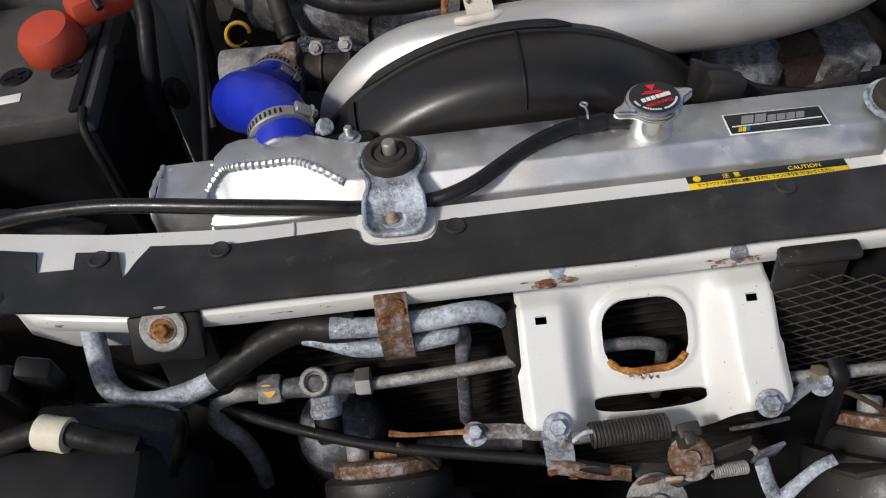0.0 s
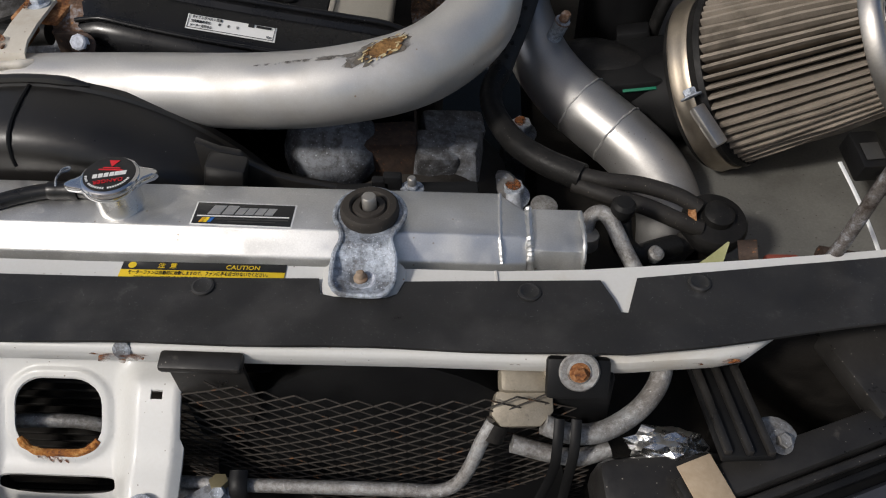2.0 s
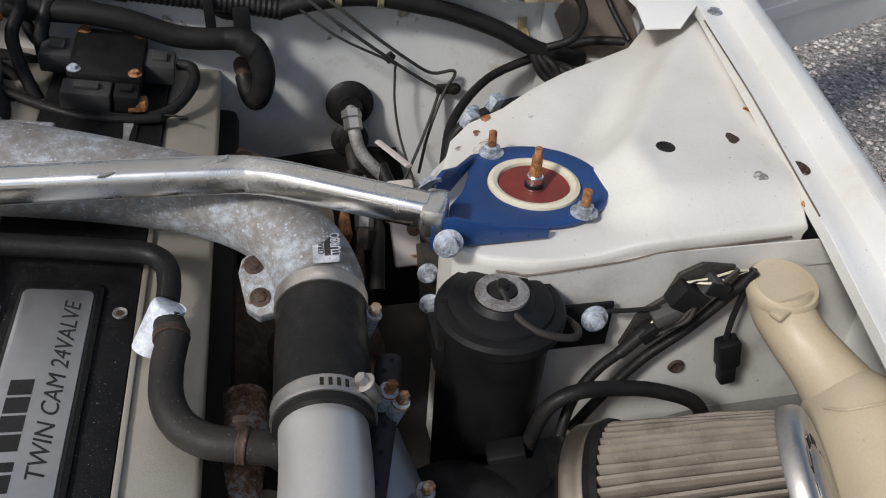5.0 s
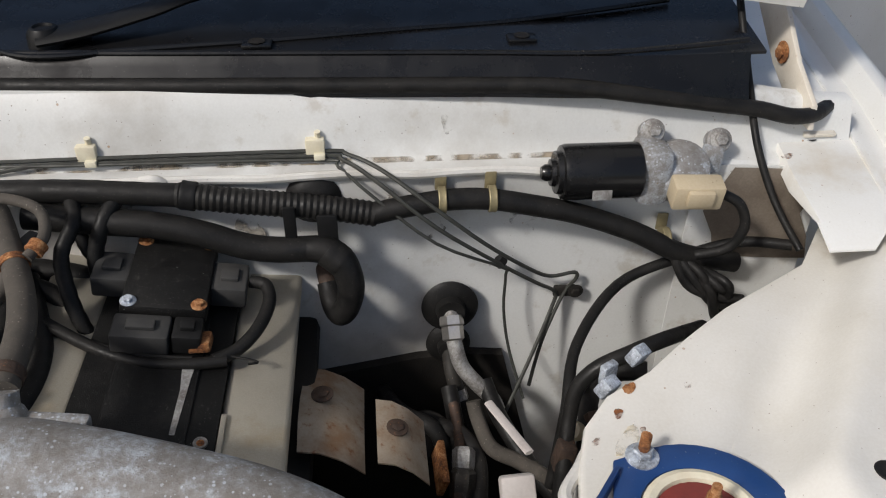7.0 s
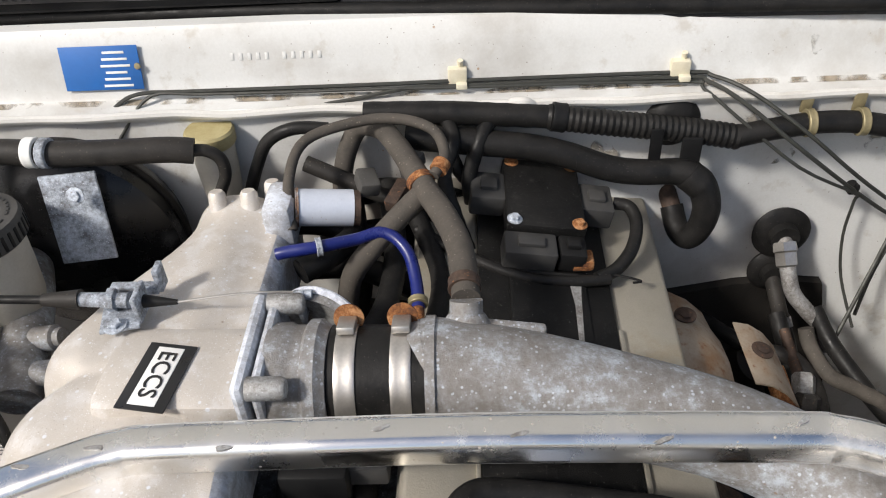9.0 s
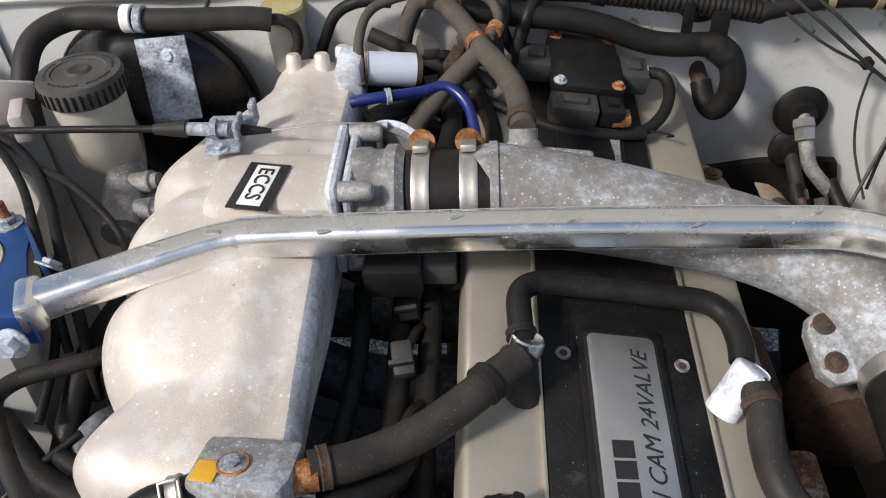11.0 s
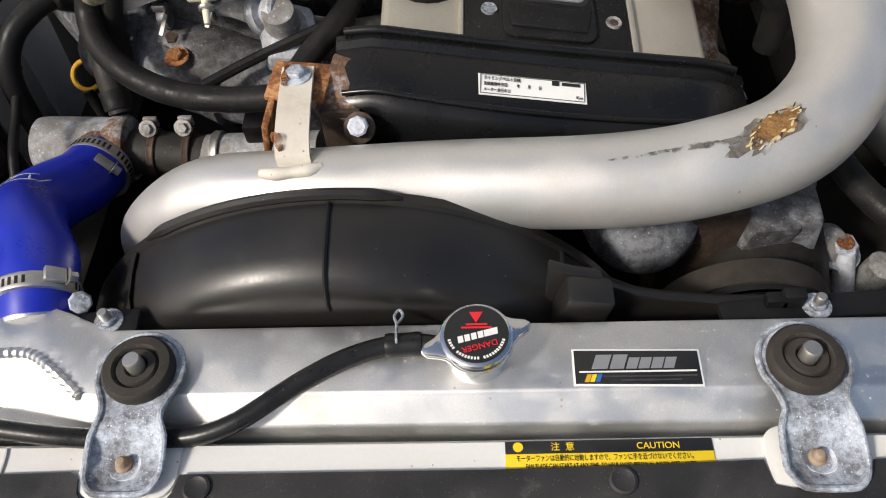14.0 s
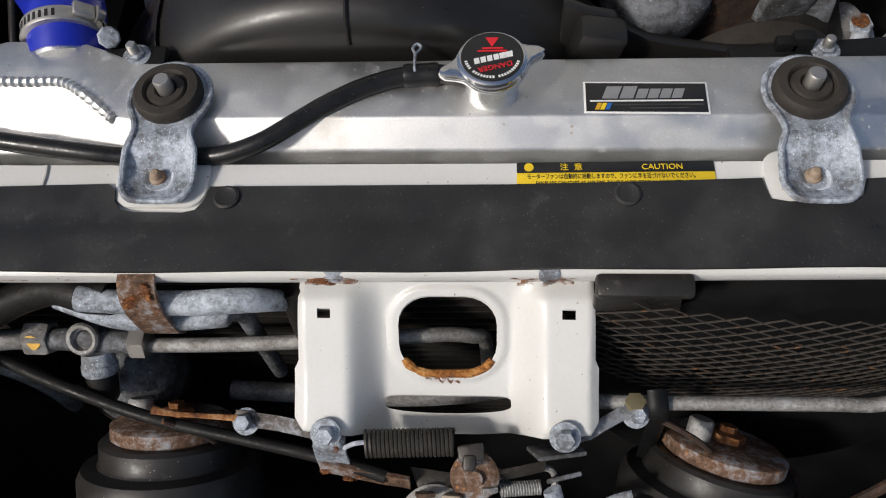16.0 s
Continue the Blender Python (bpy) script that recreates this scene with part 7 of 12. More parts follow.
for x in (-0.266, -0.236):
    b = part("clip_band", band((x - 0.003, 0.2575, 0.613), (x + 0.003, 0.2573, 0.6125), 0.0203), DARKRUST, wp)
    part("clip_ears", join(box((x, 0.262, 0.638), (0.012, 0.004, 0.010), 0.001), box((x, 0.270, 0.638), (0.012, 0.004, 0.010), 0.001)), DULLZINC, b)
    part("clip_screw", bolt_mesh((x, 0.260, 0.640), (0, -0.8, 0.6), 0.0042, 0.004), DULLZINC, b)
part("pipe", tube([(-0.225, 0.255, 0.609), (-0.19, 0.254, 0.609), (-0.12, 0.248, 0.618)], [0.0195, 0.0205, 0.019], 22), OXIDE, wp)
part("sensor_plug", box((-0.172, 0.258, 0.640), (0.022, 0.020, 0.020), 0.003), PLASTIC, wp)
part("outlet_band", band((-0.215, 0.2548, 0.609), (-0.208, 0.2546, 0.609), 0.0212), STEEL, wp, "bright steel clamp")

# vacuum lines in front of the plenum
vac = thing("vacuum_hose", (-0.25, 0.31, 0.70), "thin black vacuum hose with a yellow-zinc inline filter", "hose")
part("hose", tube([(-0.335, 0.314, 0.754), (-0.305, 0.306, 0.754), (-0.277, 0.300, 0.754), (-0.245, 0.298, 0.750), (-0.198, 0.300, 0.743), (-0.172, 0.308, 0.745), (-0.150, 0.316, 0.746), (-0.132, 0.318, 0.743), (-0.122, 0.313, 0.737), (-0.123, 0.304, 0.731)], 0.0058, 12), RUBBER, vac)
part("inline_filter", lathe([(0.0075, -0.013), (0.0085, -0.006), (0.0150, -0.0045), (0.0162, -0.001), (0.0162, 0.001), (0.0142, 0.0025), (0.0142, 0.004), (0.0150, 0.0050), (0.0125, 0.0065), (0.0085, 0.0075), (0.0075, 0.014)], (-0.277, 0.300, 0.754), (1, -0.15, 0), 36), BRASSY, vac, "yellowed two-part inline filter")
part("white_end", lathe([(0.005, -0.006), (0.0080, -0.005), (0.0085, 0.004), (0.0062, 0.008), (0, 0.008)], (-0.336, 0.3145, 0.754), (-1, 0.25, 0), 8), IVORY, vac)
part("tee", join(lathe([(0.0066, -0.011), (0.0072, -0.010), (0.0072, 0.010), (0.0066, 0.011)], (-0.197, 0.300, 0.743), (1, 0.05, 0.0), 14), lathe([(0.0075, -0.002), (0.0068, 0.008), (0, 0.008)], (-0.196, 0.301, 0.743), (0.05, 0.6, 0.6), 12), lathe([(0.0032, 0), (0.0030, 0.016), (0.0024, 0.023), (0, 0.024)], (-0.195, 0.299, 0.741), (0.12, -1, -0.6), 10)), IVORY, vac, "white plastic tee piece")
part("tee_clip", band((-0.194, 0.292, 0.7365), (-0.1935, 0.289, 0.7345), 0.0048), STEEL, vac)
part("stem", tube([(-0.189, 0.326, 0.768), (-0.190, 0.315, 0.762), (-0.1955, 0.302, 0.746)], 0.0064, 12), RUBBER, vac)


def spring_clip(p, q, r, up, parent, mat=STEEL):
    """Flat spring clamp: band with a square loop standing on it."""
    b = part("clip", band(p, q, r, 0.0010), mat, parent, "sprung hose clamp")
    mid, ax = (Vector(p) + Vector(q)) / 2, (Vector(q) - Vector(p)).normalized()
    t = Vector(up).normalized()
    side = t.cross(ax).normalized()
    m = Matrix.Translation(mid + t * (r + 0.0012)) @ Matrix((ax, side, t)).transposed().to_4x4()
    w = (Vector(q) - Vector(p)).length * 0.75
    loop = join(box((w, 0, 0.0005), (0.0016, 0.016, 0.003), 0.0004), box((-w, 0, 0.0005), (0.0016, 0.016, 0.003), 0.0004), box((0, 0.0075, 0.0015), (w * 2, 0.0016, 0.0045), 0.0004), box((0, -0.0075, 0.0015), (w * 2, 0.0016, 0.0045), 0.0004))
    loop.transform(m)
    part("clip_loop", loop, mat, b)


lp = thing("coolant_hose", (-0.25, 0.30, 0.66), "black rubber coolant hose looping below the plenum", "hose")
part("hose", tube([(-0.222, 0.330, 0.781), (-0.238, 0.326, 0.781), (-0.258, 0.322, 0.776), (-0.276, 0.318, 0.762), (-0.288, 0.316, 0.742), (-0.296, 0.310, 0.722), (-0.288, 0.288, 0.708), (-0.262, 0.262, 0.700), (-0.225, 0.244, 0.694), (-0.180, 0.236, 0.692), (-0.135, 0.236, 0.694)], 0.0102, 18), RUBBER, lp)
spring_clip((-0.234, 0.327, 0.781), (-0.242, 0.325, 0.780), 0.0112, (0, -0.5, 0.85), lp)
lp2 = thing("coolant_hose", (-0.26, 0.34, 0.70), "short black rubber coolant hose beside the plenum", "hose")
part("hose", tube([(-0.222, 0.332, 0.751), (-0.242, 0.330, 0.748), (-0.262, 0.326, 0.742), (-0.278, 0.320, 0.728), (-0.286, 0.314, 0.700), (-0.288, 0.31, 0.67)], 0.0095, 16), RUBBER, lp2)
spring_clip((-0.232, 0.331, 0.7500), (-0.240, 0.330, 0.7485), 0.0105, (0, -0.6, 0.8), lp2, STRAPRUST)
lp3 = thing("coolant_hose", (-0.12, 0.36, 0.70), "black rubber hose running from the coolant block", "hose")
part("hose", tube([(-0.172, 0.332, 0.757), (-0.150, 0.334, 0.753), (-0.122, 0.344, 0.750), (-0.100, 0.372, 0.740), (-0.095, 0.42, 0.71)], 0.0098, 16), RUBBER, lp3)
spring_clip((-0.162, 0.333, 0.7550), (-0.154, 0.334, 0.7538), 0.0108, (0, -0.6, 0.8), lp3, DULLZINC)

# intake runners, wiring and dark ironwork between plenum and head
ru = thing("intake_manifold", (-0.2, 0.4, 0.55), "grimy cast intake runners below the plenum", "manifold")
for k in range(6):
    y = 0.36 + 0.085 * k
    part("runner", tube([(-0.25, y, 0.72), (-0.19, y, 0.66), (-0.12, y, 0.635), (-0.06, y, 0.64)], 0.026, 14), GRIME, ru)
part("side_casting", tube([(-0.37, 0.46, 0.640), (-0.315, 0.405, 0.648), (-0.250, 0.350, 0.648), (-0.19, 0.305, 0.640)], [0.045, 0.052, 0.046, 0.038], 20), GRIME, ru)
part("front_casting", tube([(-0.335, 0.372, 0.635), (-0.29, 0.355, 0.642), (-0.23, 0.325, 0.645), (-0.165, 0.305, 0.640), (-0.12, 0.30, 0.63)], [0.030, 0.036, 0.038, 0.036, 0.03], 18), GRIME, ru)
for x, y, m in ((-0.243, 0.322, DARKRUST), (-0.236, 0.300, RUST)):
    part("casting_bolt", bolt_mesh((x, y, 0.681), (0, -0.2, 1), 0.0058, 0.006), m, ru)
part("bracket", prism([(-0.020, -0.026), (0.012, -0.030), (0.024, -0.010), (0.020, 0.020), (-0.006, 0.028), (-0.024, 0.010)], -0.013, 0.010, 0.004, place=Matrix.Translation((-0.142, 0.312, 0.690)) @ Euler((radians(20), radians(10), radians(12))).to_matrix().to_4x4()), FLANK, ru, "blue-white corroded valve bracket")
part("valve_body", lathe([(0.018, 0), (0.019, 0.01), (0.015, 0.012), (0.013, 0.03), (0.008, 0.031), (0, 0.031)], (-0.145, 0.315, 0.690), (0, -0.3, 1), 20), OXIDE, ru)
part("valve_disc", lathe([(0.008, -0.010), (0.0165, -0.008), (0.0175, -0.004), (0.0165, 0.0), (0.010, 0.001), (0.0115, 0.004), (0.0135, 0.006), (0.0135, 0.014), (0.011, 0.016), (0, 0.016)], (-0.158, 0.318, 0.708), (0.8, -0.3, 0.35), 28), FLANK, ru, "whitened valve disc")
part("valve_nozzle", tube([(-0.200, 0.328, 0.707), (-0.185, 0.325, 0.708), (-0.165, 0.320, 0.708)], [0.006, 0.0075, 0.012], 16), OXIDE, ru)
for x, y, z in ((-0.206, 0.329, 0.707), (-0.246, 0.330, 0.700), (-0.300, 0.322, 0.708)):
    cp_ = part("hose_clip", band((x - 0.004, y, z), (x + 0.004, y, z), 0.0095), STEEL, ru, "bright sprung hose clip")
    part("clip_tongue", join(box((x, y - 0.004, z + 0.012), (0.011, 0.007, 0.006), 0.001), box((x + 0.003, y - 0.016, z + 0.003), (0.004, 0.018, 0.0012), 0.0004, (28, 0, -12))), STEEL, cp_)
part("fuel_rail", tube([(-0.115, 0.36, 0.700), (-0.112, 0.6, 0.712), (-0.11, 0.80, 0.72)], 0.011, 14), DARK, ru)
wires = thing("engine_wiring", (-0.1, 0.45, 0.66), "taped black engine wiring with grey plugs", "wiring")
part("loom", tube([(-0.135, 0.252, 0.690), (-0.118, 0.278, 0.700), (-0.098, 0.305, 0.708), (-0.090, 0.36, 0.700), (-0.088, 0.45, 0.705), (-0.086, 0.58, 0.72), (-0.082, 0.72, 0.74)], 0.010, 12), RUBBER, wires)
part("loom", tube([(-0.205, 0.262, 0.684), (-0.170, 0.282, 0.690), (-0.130, 0.296, 0.700), (-0.100, 0.308, 0.706)], 0.0045, 8), RUBBER, wires)
for y, m in ((0.40, PLASTIC), (0.485, GREYPLASTIC), (0.545, PLASTIC), (0.62, GREYPLASTIC)):
    p = part("injector_plug", box((-0.108, y, 0.722), (0.018, 0.030, 0.024), 0.003, (25, 0, 10)), m, wires)
    part("plug_clip", box((-0.108, y - 0.012, 0.734), (0.020, 0.004, 0.010), 0.001, (25, 0, 10)), GREYPLASTIC, p)
    part("lead", tube([(-0.106, y + 0.012, 0.718), (-0.098, y + 0.03, 0.725), (-0.09, y + 0.05, 0.71)], 0.0042, 8), RUBBER, wires)
part("loom", tube([(-0.16, 0.42, 0.69), (-0.15, 0.50, 0.70), (-0.152, 0.58, 0.715)], 0.0085, 10), DUSTY, wires)
ib = thing("idle_valve", (-0.13, 0.79, 0.79), "oxidised aluminium idle valve on the plenum", "valve")
part("barrel", tube([(-0.158, 0.789, 0.828), (-0.108, 0.798, 0.819)], 0.0175, 24), PALEVALVE, ib)
part("end_rust", tube([(-0.108, 0.798, 0.819), (-0.102, 0.799, 0.818)], 0.0168, 22), DARKRUST, ib)
part("edge_rust", band((-0.160, 0.7886, 0.8283), (-0.157, 0.7892, 0.8278), 0.0176), STRAPRUST, ib)
part("side_plug", box((-0.094, 0.815, 0.836), (0.020, 0.026, 0.016), 0.003, (12, 10, 20)), WORNBLACK, ib)
part("mount", box((-0.172, 0.786, 0.822), (0.028, 0.050, 0.048), 0.008), FLANK, ib)
for x, y in ((-0.205, 0.80), (-0.185, 0.815), (-0.235, 0.80)):
    part("boss", lathe([(0.009, 0), (0.008, 0.016), (0.006, 0.019), (0, 0.019)], (x, y, 0.82), (0, 0.2, 1), 14), CAST, ib)


# ---- strut brace and towers ----
bar = thing("strut_bar", (0, 0.50, 0.80), "polished aluminium strut brace across the engine bay", "strut brace")
BAR = [(-0.372, 0.466, 0.818), (-0.335, 0.480, 0.8215), (-0.262, 0.508, 0.8285), (-0.235, 0.516, 0.830), (-0.20, 0.519, 0.831), (0, 0.522, 0.832), (0.20, 0.519, 0.831), (0.235, 0.516, 0.830), (0.262, 0.508, 0.8285), (0.335, 0.480, 0.8215), (0.372, 0.466, 0.818)]
part("bar", tube(BAR, 0.0142, 40, 5, flat=0.98, square=0.60), POLISH, bar)
for s in (1, -1):
    part("bar_end", box((s * 0.378, 0.463, 0.817), (0.020, 0.038, 0.028), 0.005, (0, 0, -s * 21)), POLISH, bar)
    part("edge_trim", tube([(x, y + 0.0112, z + 0.0112) for x, y, z in BAR], 0.0010, 6, 5) if s == 1 else tube([(x, y - 0.0112, z - 0.0105) for x, y, z in BAR], 0.0010, 6, 5), TANK, bar)
for k, x in enumerate((-0.29, -0.245, -0.16, -0.06, 0.03, 0.12, 0.21, 0.30)):
    part("tarnish_mark", blot((x, 0.521 - 0.033 * smoothstep(0.22, 0.34, abs(x)) - 0.006 * (k % 3), 0.8462 - 0.0095 * smoothstep(0.22, 0.34, abs(x)) - 0.0009 * (k % 3)), (0, -0.05, 1), 0.007, 0.0022, 5 * k, 40 + k, 0.0003), DULLZINC, bar)


def strut_mount(side):
    t = thing("strut_mount", (side * 0.483, 0.525, 0.78), "dark blue strut brace plate with a white rubber top mount", "strut mount", "strut mounts")
    o = [(0.384, 0.449), (0.405, 0.447), (0.440, 0.450)] + [(0.485 + 0.0695 * math.cos(radians(q)), 0.526 + 0.0675 * math.sin(radians(q))) for q in range(-95, 116, 10)] + [(0.436, 0.582), (0.426, 0.545), (0.415, 0.520), (0.40, 0.50)]
    hole = circle(0.485, 0.526, 0.0445, 30)
    o = [(side * x, y) for x, y in o]
    part("plate", prism(o, 0.7935, 0.7975, 0.001, [[(side * x, y) for x, y in hole]]), BLUEPAINT, t, "dark blue painted steel plate")
    for a, b in (((0.372, 0.446), (0.475, 0.449)), ((0.385, 0.502), (0.436, 0.572))):
        d = Vector((b[0] - a[0], b[1] - a[1], 0))
        L = d.length
        e = prism([(0, -0.009), (0, 0.014), (0.006, 0.020), (0.020, 0.020), (L * 0.6, 0.006), (L, 0.0), (L, -0.009)], -0.002, 0.002, 0.0006, place=Matrix.Translation((side * a[0], a[1], 0.8025)) @ Matrix(((side * d.x / L, 0, -d.y / L * side, 0), (d.y / L, 0, d.x / L, 0), (0, 1, 0, 0), (0, 0, 0, 1))))
        part("side_ear", e, BLUEPAINT, t)
    part("ring", lathe([(0.0443, 0.0), (0.0430, 0.006), (0.039, 0.0075), (0.0345, 0.006), (0.0335, 0.0)], (side * 0.485, 0.526, 0.7925), n=40), IVORY, t, "off-white rubber ring")
    part("rubber", lathe([(0.0345, 0.0), (0.033, 0.0035), (0.024, 0.0030), (0.014, 0.0015), (0, 0.0015)], (side * 0.485, 0.526, 0.7925), n=32), BROWNRED, t, "red-brown rubber insert")
    part("strut_nut", lathe([(0.0082, 0.0), (0.0082, 0.004), (0.0078, 0.0045), (0.0078, 0.013), (0.0066, 0.0145), (0, 0.0145)], (side * 0.484, 0.523, 0.7945), n=20), POLISH, t)
    part("nut_band", band((side * 0.484, 0.523, 0.7965), (side * 0.484, 0.523, 0.8010), 0.0080), RUBBER, t)
    part("strut_rod", lathe([(0.0064, 0.0), (0.0062, 0.014), (0.0052, 0.015), (0.0050, 0.028), (0.0036, 0.030), (0.0034, 0.037), (0, 0.037)], (side * 0.484, 0.523, 0.800), n=12), RUST, t)
    for x, y in ((0.516, 0.474), (0.458, 0.583)):
        part("nut", bolt_mesh((side * x, y, 0.7975), (0, 0, 1), 0.0072, 0.009), ZINC, t)
        part("stud", lathe([(0.0042, 0), (0.0042, 0.021), (0.003, 0.022), (0, 0.022)], (side * x, y, 0.8), n=10), RUST, t)
    part("brace_bolt", bolt_mesh((side * 0.384, 0.4335, 0.807), (0, -1, 0.25), 0.0072, 0.011), ZINC, t)
    part("brace_nut", bolt_mesh((side * 0.381, 0.503, 0.817), (-0.3 * side, 0.7, 0.5), 0.007, 0.007), ZINC, t)
    return t


strut_mount(1)
strut_mount(-1)
tb = thing("hose_bracket", (0.372, 0.56, 0.68), "dark bracket with a pinkish grey relay cover beside the turbo", "bracket")
rc = part("relay_cover", box((0.3725, 0.580, 0.722), (0.028, 0.013, 0.088), 0.003, (-42, 0, 3)), PINKGREY, tb, "pinkish grey plastic relay cover")
part("rusty_screw", bolt_mesh((0.380, 0.564, 0.726), (0.1, -0.7, 0.7), 0.0042, 0.003), DARKRUST, rc)
part("chipped_edge", blot((0.384, 0.548, 0.704), (0, -0.74, 0.67), 0.003, 0.010, 90, 77), RUSTSTAIN, rc)
part("bolt", bolt_mesh((0.388, 0.525, 0.700), (0, -1, 0.3), 0.006, 0.010), ZINC, tb)
part("bolt", bolt_mesh((0.386, 0.500, 0.682), (0, -1, 0.3), 0.006, 0.010), ZINC, tb)
part("plate", box((0.392, 0.535, 0.685), (0.022, 0.004, 0.075), 0.001, (-20, 0, 6)), DARKSTEEL, tb)

# ---- right side of the bay ----
af = thing("air_filter", (0.54, 0.24, 0.58), "conical pleated air filter with chromed cap and clamp", "air filter")
FB, FC = Vector((0.503, 0.258, 0.645)), Vector((0.611, 0.213, 0.724))
ax = (FC - FB).normalized()
L = (FC - FB).length
fm = aim(FB, ax)
NP = 54
bm = bmesh.new()
ra = []
PLEAT = ((0.0, 0.0), (0.28, 0.0002), (0.46, 0.006), (0.62, 0.020), (0.80, 0.019))
for k in range(NP * 5):
    q, s = divmod(k, 5)
    lean = 0.010 * math.sin(q * 2.3)
    a = 2 * math.pi * (q + PLEAT[s][0]) / NP
    d = PLEAT[s][1]
    wob = 0.0012 * math.sin(q * 1.7)
    ra.append([bm.verts.new(fm @ Vector(((R - d + w) * math.cos(a + tw), (R - d + w) * math.sin(a + tw), h)))
               for R, h, w, tw in ((0.0830, 0.004, 0, 0), (0.0775, L * 0.33, wob, lean * 0.8), (0.0715, L * 0.66, -wob, lean), (0.0640, L - 0.002, 0, 0))])
for k in range(NP * 5):
    a, b = ra[k], ra[(k + 1) % (NP * 5)]
    for j in range(3):
        bm.faces.new((a[j], b[j], b[j + 1], a[j + 1]))
part("pleats", bm, FILTER, af, "dusty grey-brown cotton pleats", smooth=False)
part("inner_core", lathe([(0.064, 0.0), (0.050, L - 0.004), (0, L - 0.004)], FB, ax, 32), DARK, af)
part("base_collar", lathe([(0.058, -0.026), (0.081, -0.024), (0.0835, -0.020), (0.0835, 0.003), (0.0855, 0.006), (0.0838, 0.011), (0.072, 0.010)], FB, ax, 64), RUBBER, af, "black rubber collar")
cb = part("clamp_band", lathe([(0.0835, -0.019), (0.0847, -0.019), (0.0855, -0.017), (0.0849, -0.012), (0.0849, -0.006), (0.0855, -0.002), (0.0847, 0.000), (0.0835, 0.000)], FB, ax, 72), BRONZED, af, "bronze-tinted steel clamp band")
cscrew = Vector((0.452, 0.187, 0.676))
part("clamp_screw", bolt_mesh(cscrew, (-0.4, 0.7, 0.6), 0.0055, 0.008), ZINC, cb)
b = box((0, 0, 0), (0.040, 0.014, 0.008), 0.002)
b.transform(Matrix.Translation(cscrew + Vector((0.014, -0.022, -0.014))) @ Matrix.Rotation(radians(-52), 4, "Z") @ Matrix.Rotation(radians(30), 4, "Y"))
part("clamp_housing", b, STEEL, cb)
part("cap_rim", lathe([(0.0650, -0.006), (0.0662, -0.004), (0.0664, 0.003), (0.0652, 0.0068), (0.0632, 0.0092), (0.0605, 0.0102), (0.0560, 0.0100), (0.0500, 0.0090), (0.0455, 0.0086), (0.0350, 0.0086), (0.0335, 0.0094), (0.0315, 0.0112), (0.0280, 0.0118), (0.0, 0.0118)], FC, ax, 72), STEEL, af, "brushed steel end cap")
for k in range(10):
    q = 2 * math.pi * (k + 0.5) / 10
    slot = box((0.0400, 0, 0.0087), (0.0082, 0.0160, 0.0010), 0.0003)
    frame_ = join(box((0.0447, 0, 0.0090), (0.0012, 0.0170, 0.0012), 0.0003), box((0.0353, 0, 0.0090), (0.0012, 0.0145, 0.0012), 0.0003))
    for b, nm, mt in ((slot, "cap_slot", DARK), (frame_, "slot_lip", STEEL)):
        b.transform(aim(FC, ax) @ Matrix.Rotation(q, 4, "Z"))
        part(nm, b, mt, af)
afm = thing("airflow_meter", (0.44, 0.28, 0.58), "black airflow meter box behind the filter", "airflow meter")
part("body", tube([FB - ax * 0.024, FB - ax * 0.085], 0.046, 28), PLASTIC, afm)
part("module", box((0.418, 0.295, 0.628), (0.075, 0.085, 0.030), 0.004, (0, -14, -8)), PLASTIC, afm)
part("green_label", box((0.4215, 0.2535, 0.6395), (0.032, 0.010, 0.0012), 0.0002, (16, -14, -8)), GREEN, afm)
part("connector", box((0.427, 0.345, 0.640), (0.034, 0.022, 0.020), 0.003, (0, -14, -8)), PLASTIC, afm)
part("bellows", tube([FB - ax * 0.08, Vector((0.385, 0.32, 0.60)), Vector((0.36, 0.33, 0.58))], 0.045, 24), RUBBER, afm)

sp = thing("suction_pipe", (0.38, 0.23, 0.55), "grey-silver suction pipe with two weld seams", "pipe")
part("pipe", tube([(0.306, 0.350, 0.676), (0.313, 0.330, 0.660), (0.326, 0.295, 0.643), (0.348, 0.262, 0.630), (0.376, 0.236, 0.618), (0.406, 0.210, 0.607), (0.432, 0.183, 0.594), (0.447, 0.153, 0.575), (0.450, 0.130, 0.545)], [0.028, 0.029, 0.030, 0.031, 0.0315, 0.0315, 0.0315, 0.031, 0.031], 32, 7), SUCTION, sp)
for p, q in (((0.366, 0.2455, 0.622), (0.370, 0.242, 0.6205)), ((0.3995, 0.216, 0.610), (0.4035, 0.2125, 0.6085))):
    c, d = Vector(p), Vector(q) - Vector(p)
    m = aim(c, d)
    part("weld_seam", tube([m @ Vector((0.0315 * math.cos(a), 0.0315 * math.sin(a), 0.0004 * math.sin(9 * a))) for a in [2 * math.pi * k / 60 for k in range(61)]], [0.0010 * (1 + 0.35 * math.sin(2.3 * k)) for k in range(61)], 8, 2), PIPE, sp)
fx = thing("turbo_conduit", (0.30, 0.30, 0.64), "perforated black heat conduit running into twin rubber hoses", "conduit")
FXP = [(0.331, 0.395, 0.722), (0.324, 0.362, 0.716), (0.314, 0.325, 0.706), (0.302, 0.285, 0.689), (0.290, 0.255, 0.672), (0.283, 0.236, 0.662)]
part("sleeve", tube(FXP, 0.0112, 14, 6, flat=0.6), WORNCONDUIT, fx)
